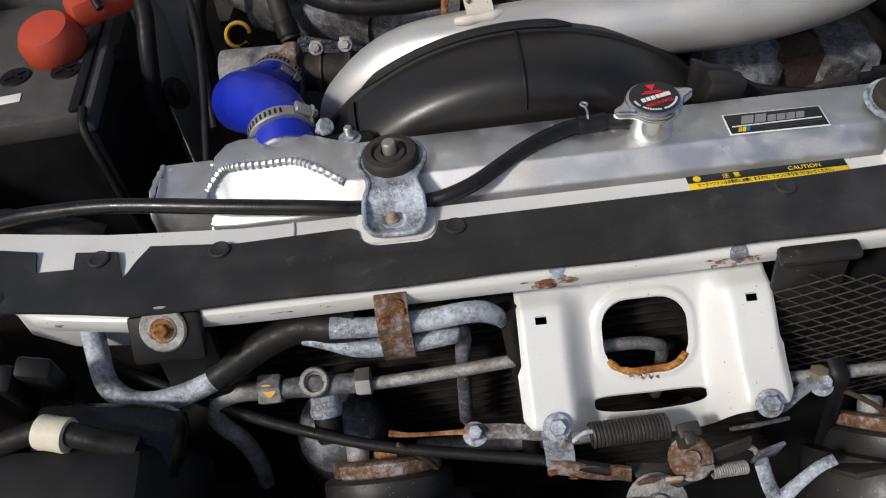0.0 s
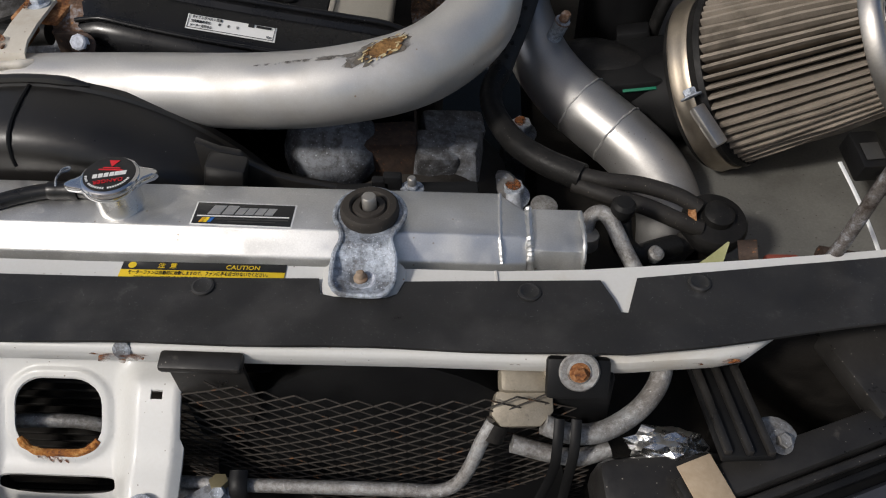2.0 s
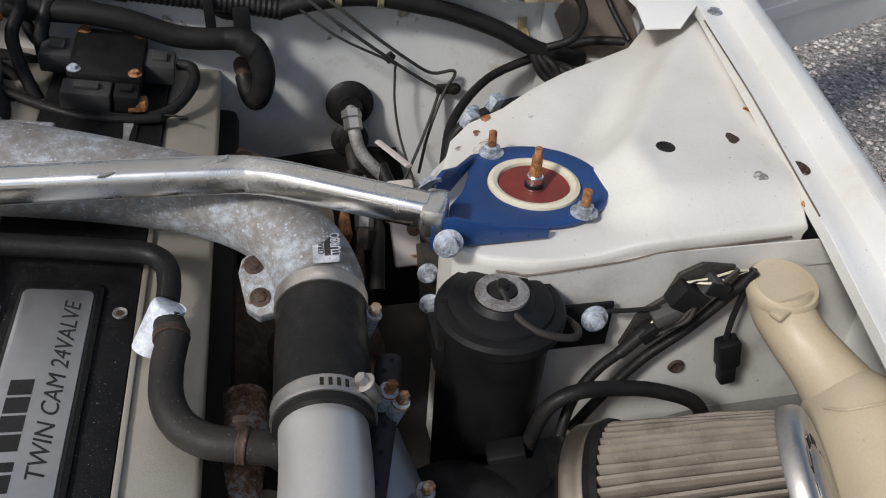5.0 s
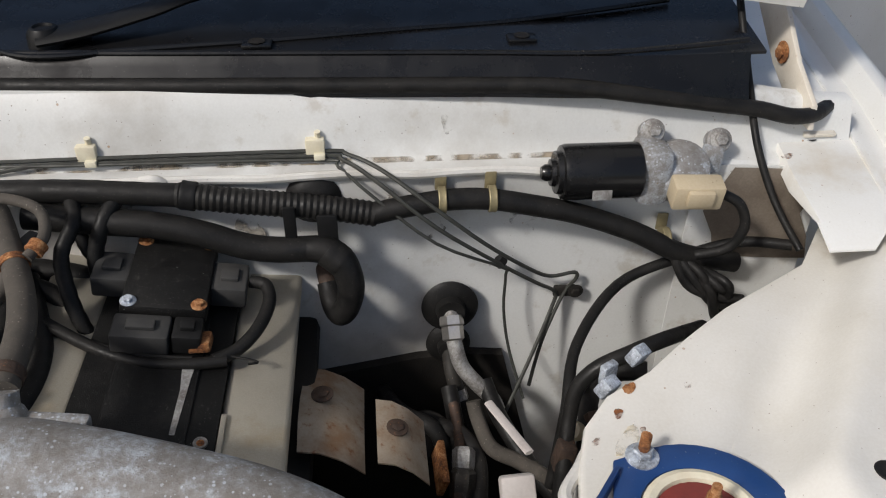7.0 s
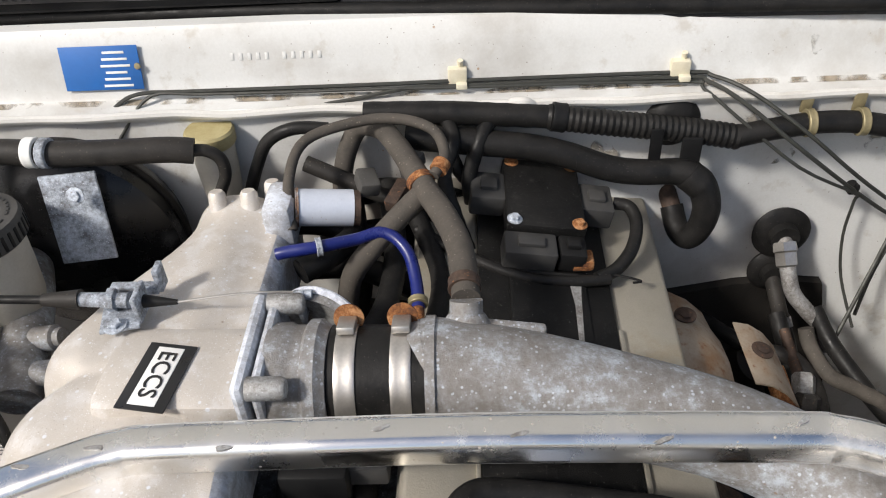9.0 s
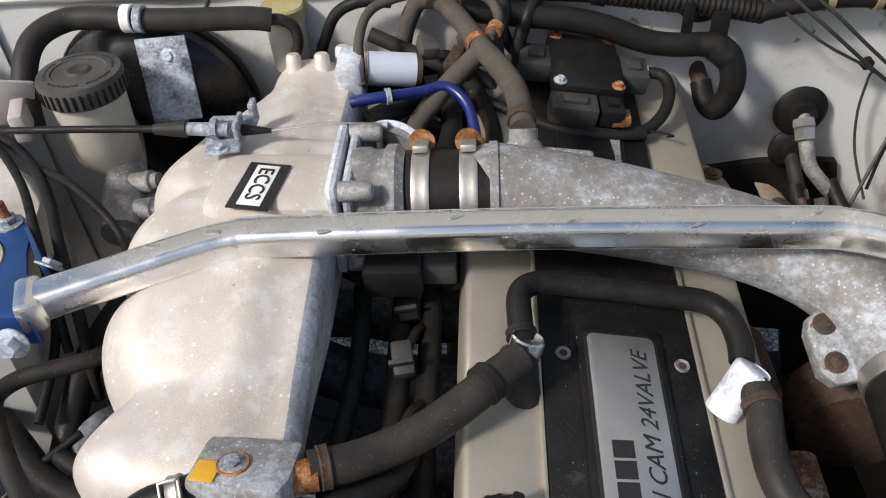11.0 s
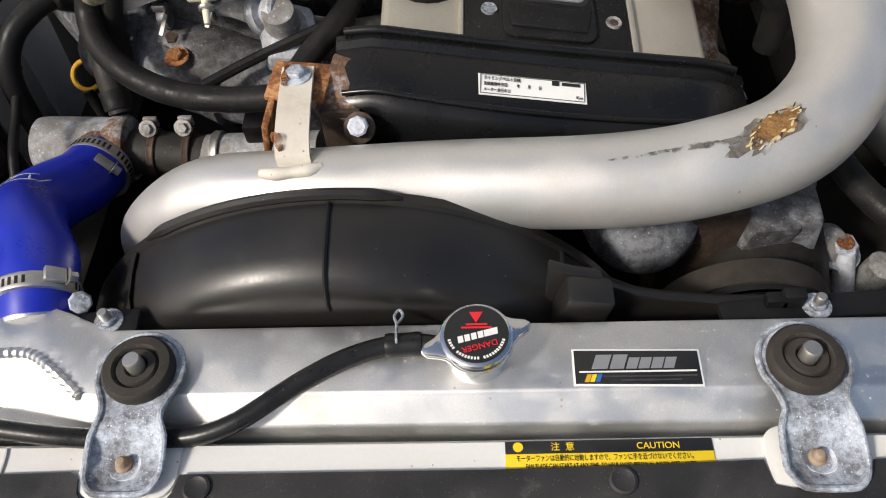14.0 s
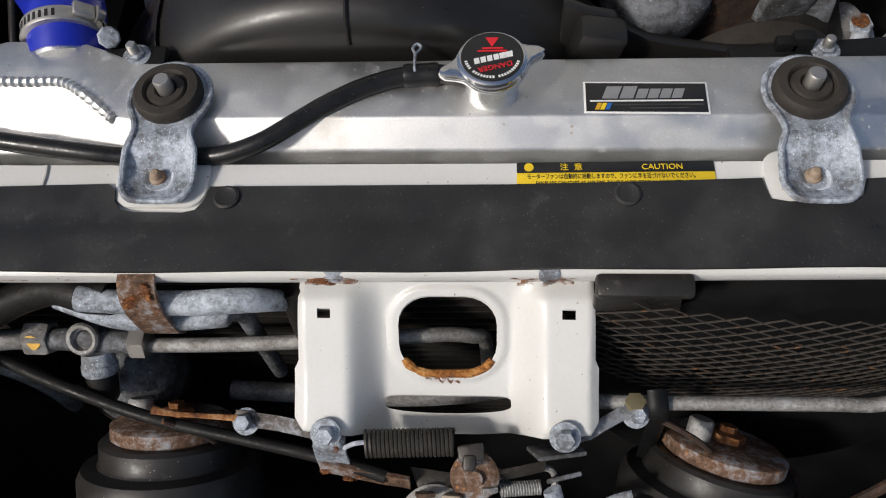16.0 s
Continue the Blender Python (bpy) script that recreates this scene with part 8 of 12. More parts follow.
for k, p in enumerate(curve_points(FXP, 4)[1:-1]):
    part("vent_hole", lathe([(0, 0.0004), (0.0022, 0.0004), (0.0022, -0.001)], p + Vector((-0.003 if k % 2 else 0.002, -0.0030, 0.0064)), (0, -0.45, 1), 8), DARK, fx)
part("hose", tube([(0.284, 0.238, 0.663), (0.276, 0.215, 0.658), (0.279, 0.185, 0.655), (0.296, 0.148, 0.653), (0.322, 0.122, 0.652), (0.352, 0.103, 0.652)], [0.0105, 0.0105, 0.0105, 0.011, 0.0118, 0.012], 14), RUBBER, fx)
part("hose", tube([(0.345, 0.106, 0.654), (0.370, 0.098, 0.654), (0.400, 0.096, 0.652), (0.430, 0.088, 0.648), (0.447, 0.080, 0.642)], 0.0070, 12), DUSTY, fx)
part("hose", tube([(0.345, 0.100, 0.648), (0.372, 0.088, 0.646), (0.402, 0.080, 0.643), (0.430, 0.070, 0.637), (0.448, 0.066, 0.632)], 0.0075, 12), DUSTY, fx)
bv = thing("blow_off_valve", (0.462, 0.075, 0.59), "round black diaphragm valve beside the radiator", "valve")
part("diaphragm", lathe([(0.020, -0.020), (0.0265, -0.010), (0.0275, -0.004), (0.0275, 0.001), (0.025, 0.005), (0.0135, 0.008), (0.0125, 0.0135), (0.010, 0.0155), (0, 0.016)], (0.462, 0.077, 0.630), (0.05, -0.2, 1), 36), RUBBER, bv)
part("lower_body", lathe([(0.014, -0.05), (0.018, -0.02), (0.022, -0.01)], (0.462, 0.077, 0.628), (0.05, -0.2, 1), 20), DARK, bv)
part("side_port", tube([(0.445, 0.072, 0.615), (0.425, 0.058, 0.605), (0.405, 0.050, 0.602)], 0.010, 14), DUSTY, bv)
part("rust_collar", band((0.440, 0.075, 0.634), (0.446, 0.074, 0.636), 0.009), RUST, bv)
pf = thing("coolant_fittings", (0.375, 0.03, 0.62), "curved aluminium pipe and black plugged hose by the radiator end", "pipe fitting")
part("pipe", tube([(0.350, 0.038, 0.640), (0.352, 0.048, 0.657), (0.360, 0.050, 0.663), (0.368, 0.043, 0.661), (0.378, 0.020, 0.652), (0.388, -0.002, 0.644), (0.394, -0.014, 0.636)], 0.0062, 14), DULLZINC, pf)
part("collar", band((0.350, 0.036, 0.640), (0.350, 0.037, 0.652), 0.009), STEEL, pf)
part("plug", lathe([(0.008, 0), (0.0085, 0.008), (0.0095, 0.010), (0.0095, 0.018), (0.007, 0.021), (0, 0.0215)], (0.376, 0.050, 0.656), (0.05, -0.1, 1), 18), RUBBER, pf)
part("hose", tube([(0.376, 0.050, 0.656), (0.380, 0.040, 0.640), (0.392, 0.036, 0.630), (0.410, 0.046, 0.626), (0.428, 0.056, 0.622)], 0.0095, 14), RUBBER, pf)
part("wingnut", lathe([(0.006, 0), (0.0065, 0.008), (0.004, 0.010), (0, 0.010)], (0.405, 0.035, 0.630), (0.2, -0.3, 1), 14), DULLZINC, pf)
part("valve_block", box((0.445, 0.02, 0.600), (0.055, 0.045, 0.05), 0.008, (0, 0, 10)), PLASTIC, pf)
rg = thing("plug_connector", (0.515, 0.015, 0.63), "faded red plug with rusty wiring on the ledge", "connector")
part("plug", box((0.500, 0.020, 0.640), (0.030, 0.016, 0.014), 0.004, (0, 5, 6)), FADEDRED, rg)
part("plug_sleeve", tube([(0.512, 0.020, 0.641), (0.532, 0.019, 0.644)], 0.0075, 12), DARKRUST, rg)
part("socket", tube([(0.478, 0.020, 0.652), (0.465, 0.022, 0.648)], 0.012, 14), DARKRUST, rg)
part("lead", tube([(0.522, 0.018, 0.655), (0.550, 0.015, 0.652), (0.575, 0.012, 0.645), (0.60, 0.01, 0.63)], 0.008, 10), DARKRUST, rg)
solo("leaf", sheet([[(0.438 + 0.014 * u + 0.0075 * v, 0.004 + 0.014 * u - 0.0045 * v, 0.649 + 0.018 * u + 0.003 * v * v) for v in (-(1 - u) * 0.9 - 0.08, 0, (1 - u) * 0.9 + 0.08)] for u in (0, 0.25, 0.5, 0.75, 1)], 0.0006), DRYLEAF, "pale yellow-green dry leaf standing on edge", "leaf", "fallen leaves")
zt = thing("cable_tie", (0.55, 0.05, 0.66), "white nylon cable tie standing up", "cable tie")
part("strap", tube([(0.560, -0.004, 0.665), (0.556, 0.02, 0.675), (0.551, 0.05, 0.684), (0.546, 0.086, 0.690)], 0.0018, 6, flat=0.5), LABELWHITE, zt)
rl = thing("relay", (0.60, 0.15, 0.63), "small black relay with a white label", "relay")
part("case", box((0.603, 0.150, 0.645), (0.026, 0.040, 0.022), 0.003, (12, 0, 8)), PLASTIC, rl)
part("label", box((0.603, 0.143, 0.6565), (0.016, 0.018, 0.0008), 0.0002, (12, 0, 8)), GREYPLASTIC, rl)
part("lead", tube([(0.612, 0.130, 0.640), (0.620, 0.105, 0.632), (0.628, 0.085, 0.63), (0.645, 0.09, 0.64), (0.655, 0.12, 0.65)], 0.0042, 8), RUBBER, rl)
for k, (x, y, r) in enumerate(((0.615, 0.060, 20), (0.628, 0.052, 70), (0.622, 0.075, 120))):
    solo("leaf", sheet([[(x + 0.018 * (u - 0.5) * math.cos(radians(r)) - 0.012 * v * math.sin(radians(r)), y + 0.018 * (u - 0.5) * math.sin(radians(r)) + 0.012 * v * math.cos(radians(r)), 0.6085 + 0.004 * (1 - (2 * u - 1) ** 2) + 0.003 * k) for v in (-(1 - (2 * u - 1) ** 2) * 0.5, 0, (1 - (2 * u - 1) ** 2) * 0.5)] for u in (0.03, 0.25, 0.5, 0.75, 0.97)], 0.0005), LEAF, "small green leaf lying on the ledge", "leaf", "fallen leaves")

# bonnet prop rod
rod = thing("prop_rod", (0.516, -0.009, 0.68), "scratched steel bonnet prop rod with a rubber grommet", "prop rod")
RODP = [(0.500, -0.020, 0.670), (0.516, -0.009, 0.690), (0.524, -0.006, 0.745), (0.528, -0.010, 0.800), (0.527, -0.010, 0.830), (0.532, -0.006, 0.862), (0.534, 0.004, 0.905), (0.527, 0.013, 0.950), (0.521, 0.020, 0.990), (0.515, 0.032, 1.04)]
part("rod", tube(RODP, 0.0049, 14, 6), ROD, rod)
part("grommet", lathe([(0.006, -0.009), (0.011, -0.007), (0.0115, -0.003), (0.0150, -0.002), (0.0150, 0.003), (0.0115, 0.004), (0.010, 0.008), (0.006, 0.009)], (0.5275, -0.010, 0.815), (0.0, 0.0, 1), 26), RUBBER, rod)
part("grip", tube([(0.5265, 0.0135, 0.953), (0.521, 0.020, 0.990), (0.514, 0.034, 1.045), (0.508, 0.06, 1.12)], 0.0082, 16), RUBBER, rod, "black plastic grip")

# washer filler
wt = thing("washer_tank", (0.69, 0.24, 0.55), "yellowed plastic washer tank with a long filler neck", "washer tank")
part("neck", tube([(0.675, 0.391, 0.756), (0.678, 0.382, 0.742), (0.686, 0.362, 0.728), (0.698, 0.335, 0.715), (0.706, 0.305, 0.705)], [0.0275, 0.0265, 0.0255, 0.028, 0.034], 24), CREAM, wt)
part("body", tube([(0.706, 0.318, 0.700), (0.708, 0.290, 0.695), (0.708, 0.245, 0.683), (0.698, 0.19, 0.665), (0.682, 0.12, 0.640), (0.668, 0.06, 0.612), (0.660, 0.035, 0.575)], [0.034, 0.045, 0.050, 0.050, 0.049, 0.046, 0.040], 28, flat=1.12), CREAM, wt)
part("mould_line", tube([(0.668, 0.290, 0.722), (0.672, 0.276, 0.735), (0.688, 0.270, 0.744), (0.712, 0.272, 0.744), (0.735, 0.282, 0.732)], 0.0012, 6), CREAM, wt)
wc = part("cap", lathe([(0.026, 0), (0.0305, 0.002), (0.0315, 0.006), (0.0312, 0.013), (0.0285, 0.0165), (0.015, 0.0175), (0, 0.0172)], (0.677, 0.394, 0.751), (0, -0.15, 1), 40), CREAM, wt, "cream snap cap")
part("cap_tab", box((0.662, 0.366, 0.758), (0.022, 0.012, 0.006), 0.002, (0, 0, 28)), CREAM, wc)

# charcoal canister
cc = thing("charcoal_canister", (0.42, 0.40, 0.62), "black plastic vapour canister with a grey top plug", "canister")
CX = (0.4235, 0.400, 0.62)
part("can", lathe([(0.040, 0), (0.0425, 0.01), (0.0445, 0.12), (0.047, 0.130), (0.0535, 0.133), (0.0545, 0.142), (0.052, 0.146), (0.0445, 0.1468), (0.0435, 0.1500), (0.040, 0.1515), (0.028, 0.153), (0.024, 0.158), (0.0, 0.158)], CX, (0, 0, 1), 56), PLASTIC, cc)
part("top_ring", lathe([(0.0225, 0.157), (0.0222, 0.1605), (0.013, 0.1615), (0.0125, 0.158)], CX, (0, 0, 1), 36), DULLZINC, cc, "grey speckled plug")
part("nozzle", lathe([(0.0125, 0.157), (0.0115, 0.162), (0.005, 0.164), (0.0045, 0.170), (0, 0.170)], CX, (0, 0, 1), 24), RUBBER, cc)
part("purge_hose", tube([(0.421, 0.404, 0.787), (0.4225, 0.396, 0.783), (0.428, 0.378, 0.775), (0.440, 0.363, 0.770), (0.458, 0.356, 0.766), (0.476, 0.360, 0.760), (0.484, 0.378, 0.752), (0.480, 0.400, 0.745)], 0.0032, 10), DUSTY, cc)
part("mount_plate", box((0.500, 0.410, 0.722), (0.060, 0.004, 0.050), 0.001), PLASTIC, cc)
part("mount_bolt", bolt_mesh((0.512, 0.405, 0.734), (0, -1, 0.3), 0.0070, 0.010), ZINC, cc)
part("strap", box((0.383, 0.43, 0.70), (0.02, 0.05, 0.03), 0.003), PLASTIC, cc)

# wiring on the apron
aw = thing("apron_wiring", (0.58, 0.40, 0.66), "black wiring and plugs clipped to the white apron", "wiring")
part("cable", tube([(0.522, 0.404, 0.742), (0.545, 0.400, 0.744), (0.580, 0.398, 0.746), (0.615, 0.400, 0.754), (0.640, 0.404, 0.770), (0.655, 0.405, 0.772)], 0.0022, 8), RUBBER, aw)
for a, sgn, r in ((0.0, 1, 0.0012), (0.003, -1, 0.0012), (0.006, 1, 0.0012)):
    part("wire", tube([(0.585 + a, 0.398, 0.772), (0.605, 0.396 - a, 0.776), (0.628, 0.399, 0.779 - a), (0.645, 0.403, 0.775)], r, 6), IVORY if sgn > 0 else RUBBER, aw)
part("plug", box((0.588, 0.395, 0.758), (0.030, 0.018, 0.024), 0.003, (0, 30, 0)), PLASTIC, aw)
part("plug", box((0.604, 0.395, 0.764), (0.014, 0.014, 0.032), 0.003, (0, 30, 0)), GREYPLASTIC, aw)
part("plug_bracket", prism([(0.540, 0.700), (0.552, 0.738), (0.572, 0.752), (0.580, 0.778), (0.600, 0.788), (0.632, 0.782), (0.628, 0.758), (0.604, 0.742), (0.592, 0.722), (0.566, 0.708)], -0.406, -0.402, 0.001, place=Matrix(((1, 0, 0, 0), (0, 0, -1, 0), (0, 1, 0, 0), (0, 0, 0, 1)))), DARKSTEEL, aw, "brown greasy bracket")
for k, (x, z, a, c) in enumerate(((0.575, 0.742, 0.030, 24), (0.612, 0.768, 0.022, -20), (0.560, 0.722, 0.018, 40))):
    part("plug", box((x, 0.394, z), (a, 0.014, 0.014), 0.002, (0, -c, 0)), PLASTIC if k else WORNBLACK, aw)
for k in range(5):
    part("wire", tube([(0.548 + 0.004 * k, 0.394, 0.706 + 0.003 * k), (0.572 + 0.003 * k, 0.388 - 0.002 * k, 0.728 + 0.004 * k), (0.598, 0.390, 0.752 + 0.004 * (k % 3)), (0.630, 0.396, 0.776 + 0.002 * k)], 0.0019, 6), RUBBER if k % 2 else BUSH, aw)
for a in (-0.003, 0, 0.003):
    part("wire", tube([(0.575 + a, 0.396, 0.744), (0.566, 0.395, 0.734 + a), (0.556, 0.394, 0.722)], 0.0011, 6), GREEN if a == 0 else IVORY, aw)
part("sheath", tube([(0.558, 0.394, 0.724), (0.546, 0.392, 0.712), (0.535, 0.390, 0.702)], 0.0060, 12), RUBBER, aw)
part("loom", tube([(0.652, 0.402, 0.775), (0.635, 0.402, 0.750), (0.605, 0.402, 0.714), (0.565, 0.400, 0.680), (0.532, 0.396, 0.640), (0.505, 0.390, 0.605)], 0.0050, 10), RUBBER, aw)
part("loom", tube([(0.538, 0.391, 0.704), (0.515, 0.385, 0.690), (0.49, 0.37, 0.67), (0.475, 0.35, 0.65)], 0.0050, 12), RUBBER, aw)
part("lead", tube([(0.648, 0.403, 0.772), (0.646, 0.400, 0.745), (0.643, 0.398, 0.722), (0.641, 0.394, 0.702)], 0.0028, 8), RUBBER, aw)
part("plug", box((0.646, 0.392, 0.686), (0.021, 0.016, 0.034), 0.003, (0, -14, 0)), PLASTIC, aw)
part("boot", box((0.652, 0.392, 0.660), (0.016, 0.013, 0.026), 0.003, (0, -14, 0)), PLASTIC, aw)
part("grommet", lathe([(0.004, 0.001), (0.007, 0.003), (0.008, 0.0)], (0.610, 0.410, 0.655), (0, -1, 0), 18), DARKRUST, aw)

part("drain_hose", tube([(0.447, 0.352, 0.62), (0.449, 0.350, 0.656), (0.459, 0.350, 0.690), (0.482, 0.350, 0.705), (0.517, 0.350, 0.704), (0.555, 0.350, 0.695), (0.598, 0.350, 0.671), (0.62, 0.35, 0.63)], 0.0068, 12), RUBBER, aw)
# dark ironwork on the exhaust side
ex = thing("exhaust_manifold", (0.24, 0.6, 0.5), "rust-specked heat shields over the exhaust manifold", "heat shield")
part("shield", sheet([[(0.190 + 0.020 * i, 0.695 + 0.032 * j, 0.700 - 0.004 * i ** 2 - 0.002 * j + 0.010 * math.sin(j * 1.2)) for i in range(4)] for j in range(5)], 0.002), MANIFOLD, ex)
part("shield", sheet([[(0.262 + 0.016 * i, 0.690 + 0.020 * j, 0.684 - 0.004 * i ** 2) for i in range(4)] for j in range(5)], 0.002), MANIFOLD, ex)
part("shield", sheet([[(0.190 + 0.022 * i, 0.40 + 0.06 * j, 0.640 - 0.02 * i) for i in range(4)] for j in range(5)], 0.002), DARKRUST, ex)
part("shield_bolt", bolt_mesh((0.211, 0.764, 0.7005), (0, 0, 1), 0.0062, 0.004), DARKRUST, ex)
part("shield_bolt", bolt_mesh((0.282, 0.735, 0.679), (0.2, 0, 1), 0.0062, 0.004), DARKRUST, ex)
part("rusty_branch", tube([(0.208, 0.43, 0.655), (0.208, 0.385, 0.650), (0.202, 0.345, 0.640), (0.204, 0.315, 0.625), (0.215, 0.285, 0.60)], [0.020, 0.020, 0.019, 0.021, 0.022], 20), STRAPRUST, ex, "brown rusted manifold branch")
part("pale_shield", sheet([[(0.200 + 0.013 * i, 0.288 + 0.016 * j, 0.640 - 0.010 * (i - 1.2) ** 2 * 0.4 - 0.003 * j) for i in range(4)] for j in range(5)], 0.002), MANIFOLD, ex)
part("turbine_housing", lathe([(0.02, -0.03), (0.05, -0.025), (0.058, 0.0), (0.05, 0.025), (0.02, 0.03)], (0.285, 0.50, 0.63), (0.1, 1, 0), 28), DARKRUST, ex)
for x, y, z, m in ((0.3215, 0.425, 0.745, MANIFOLD), (0.3235, 0.345, 0.738, RUST), (0.332, 0.340, 0.730, STRAPRUST), (0.343, 0.285, 0.690, STRAPRUST)):
    part("flange_bolt", bolt_mesh((x, y, z), (0.3, -0.2, 1), 0.0046, 0.011), m, ex)
    part("stud", lathe([(0.0075, -0.03), (0.0075, 0.002), (0, 0.002)], (x, y, z), (0.3, -0.2, 1), 12), ZINC, ex)
pu = thing("belt_pulley", (0.206, 0.10, 0.51), "dark grooved crank pulley with its drive belt", "pulley")
part("disc", lathe([(0.012, -0.004), (0.050, -0.002), (0.054, 0.004), (0.062, 0.004), (0.064, 0.000), (0.065, 0.002), (0.065, 0.026), (0.060, 0.028), (0.02, 0.022)], (0.206, 0.090, 0.574), (0, 1, 0), 64), PLASTIC, pu)
part("belt", lathe([(0.064, 0.004), (0.0672, 0.0045), (0.0672, 0.024), (0.064, 0.0245)], (0.206, 0.090, 0.574), (0, 1, 0), 64), BUSH, pu, "worn rubber drive belt")
part("hub", bolt_mesh((0.206, 0.086, 0.574), (0, -1, 0), 0.012, 0.010), DARKRUST, pu)
an = thing("alternator", (0.22, 0.17, 0.5), "grimy engine accessories below the intercooler pipe", "alternator")
part("rusty_housing", box((0.178, 0.178, 0.585), (0.062, 0.060, 0.120), 0.006, (0, 0, 4)), DARKRUST, an, "brown rusty housing")
for x, y, z, a, b, c, r in ((0.225, 0.165, 0.612, 0.040, 0.040, 0.050, 8), (0.252, 0.172, 0.604, 0.034, 0.050, 0.060, -6), (0.240, 0.200, 0.622, 0.060, 0.030, 0.030, 12)):
    part("flaky_casting", box((x, y, z), (a, b, c), 0.006, (r, r * 0.7, r)), GRIME, an, "flaking blue-grey casting")
part("pump_casting", lathe([(0.012, -0.02), (0.038, -0.016), (0.045, 0.0), (0.040, 0.016), (0.026, 0.026), (0, 0.030)], (0.132, 0.165, 0.628), (0, -0.55, 0.85), 24), GRIME, an)
part("body", lathe([(0.03, -0.06), (0.055, -0.05), (0.058, -0.01), (0.058, 0.03), (0.045, 0.05), (0.02, 0.055)], (0.235, 0.18, 0.560), (0.1, 1, 0.1), 32), DARK, an)
part("fitting_stem", tube([(0.300, 0.160, 0.582), (0.304, 0.150, 0.556), (0.312, 0.140, 0.520)], [0.0075, 0.009, 0.010], 16), FLANK, an, "whitened fitting stem")
part("fitting_shoulder", lathe([(0.010, -0.012), (0.015, -0.006), (0.016, 0.002), (0.011, 0.008)], (0.290, 0.170, 0.580), (0.2, -0.4, 0.9), 20), OXIDE, an)
for x, y, z in ((0.299, 0.167, 0.576), (0.311, 0.278, 0.566)):
    part("long_bolt", bolt_mesh((x, y, z - 0.006), (0.1, -0.1, 1), 0.0105, 0.016), ZINC, an)
    part("rusty_top", lathe([(0.0075, 0), (0.0075, 0.0008), (0, 0.0008)], (x + 0.001, y - 0.001, z + 0.010), (0.1, -0.1, 1), 14), RUSTSTAIN, an)
    part("boss", lathe([(0.017, -0.07), (0.015, -0.005), (0.012, -0.004)], (x, y, z), (0.1, -0.1, 1), 18), GRIME, an)
part("boss", lathe([(0.014, -0.06), (0.013, 0.0), (0.009, 0.002), (0, 0.002)], (0.330, 0.150, 0.575), (0.1, -0.1, 1), 18), DULLZINC, an)

# ---- rear of the bay ----
cm = thing("ignition_module", (0.07, 0.83, 0.755), "black ignition module on the rear of the engine with grey plugs", "ignition module")
cmm = Matrix.Translation((0.0725, 0.834, 0.796)) @ Euler((radians(6), radians(9), radians(1))).to_matrix().to_4x4()
b = box((0, 0, 0), (0.076, 0.098, 0.020), 0.003)
b.transform(cmm)
part("case", b, CRINKLE, cm)
for u, v, m in ((-0.030, 0.042, RUST), (0.031, 0.042, RUST), (-0.031, -0.042, ZINC), (0.031, -0.042, RUST)):
    part("screw", bolt_mesh(cmm @ Vector((u, v, 0.0095)), (0.15, -0.1, 1), 0.0042, 0.005), m, cm)
for c, s, m in (((-0.054, 0.006, -0.004), (0.034, 0.040, 0.024), GREYPLASTIC), ((0.054, 0.004, -0.006), (0.034, 0.040, 0.024), GREYPLASTIC), ((-0.016, -0.066, -0.008), (0.050, 0.030, 0.024), GREYPLASTIC), ((0.024, -0.064, -0.008), (0.026, 0.028, 0.022), PLASTIC)):
    b = box(c, s, 0.003)
    b.transform(cmm)
    p = part("plug", b, m, cm)
    b = box((c[0], c[1], c[2] + 0.013), (s[0] * 0.5, s[1] * 0.4, 0.006), 0.0015)
    b.transform(cmm)
    part("plug_latch", b, m, p)
part("bracket", box((0.105, 0.768, 0.772), (0.022, 0.020, 0.012), 0.003), RUST, cm)
part("lead", tube([(0.145, 0.842, 0.783), (0.160, 0.836, 0.782), (0.164, 0.815, 0.776), (0.155, 0.785, 0.770), (0.138, 0.764, 0.764), (0.118, 0.752, 0.763)], 0.0065, 10), RUBBER, cm)
part("lead", tube([(0.125, 0.757, 0.765), (0.145, 0.752, 0.764), (0.158, 0.748, 0.762), (0.150, 0.744, 0.764)], 0.0012, 6), RUBBER, cm)
part("lead", tube([(0.13, 0.752, 0.762), (0.10, 0.748, 0.764), (0.06, 0.748, 0.768), (0.02, 0.760, 0.775), (-0.02, 0.782, 0.782), (-0.05, 0.80, 0.79)], 0.0058, 10), RUBBER, cm)
part("lead", tube([(0.10, 0.752, 0.766), (0.05, 0.756, 0.772), (0.0, 0.772, 0.780), (-0.04, 0.79, 0.79)], 0.0028, 8), RUBBER, cm)
part("lead", tube([(0.012, 0.85, 0.80), (-0.006, 0.862, 0.81), (-0.016, 0.872, 0.83), (-0.022, 0.876, 0.850)], 0.0065, 10, ribs=0.08), RUBBER, cm)
part("drip_stain", on_engine([(0.088, 0.672), (0.0925, 0.672), (0.096, 0.735), (0.098, 0.752), (0.086, 0.752), (0.089, 0.72)], 0.0036, 0.0042), DULLZINC, cm, "pale corrosion streak")

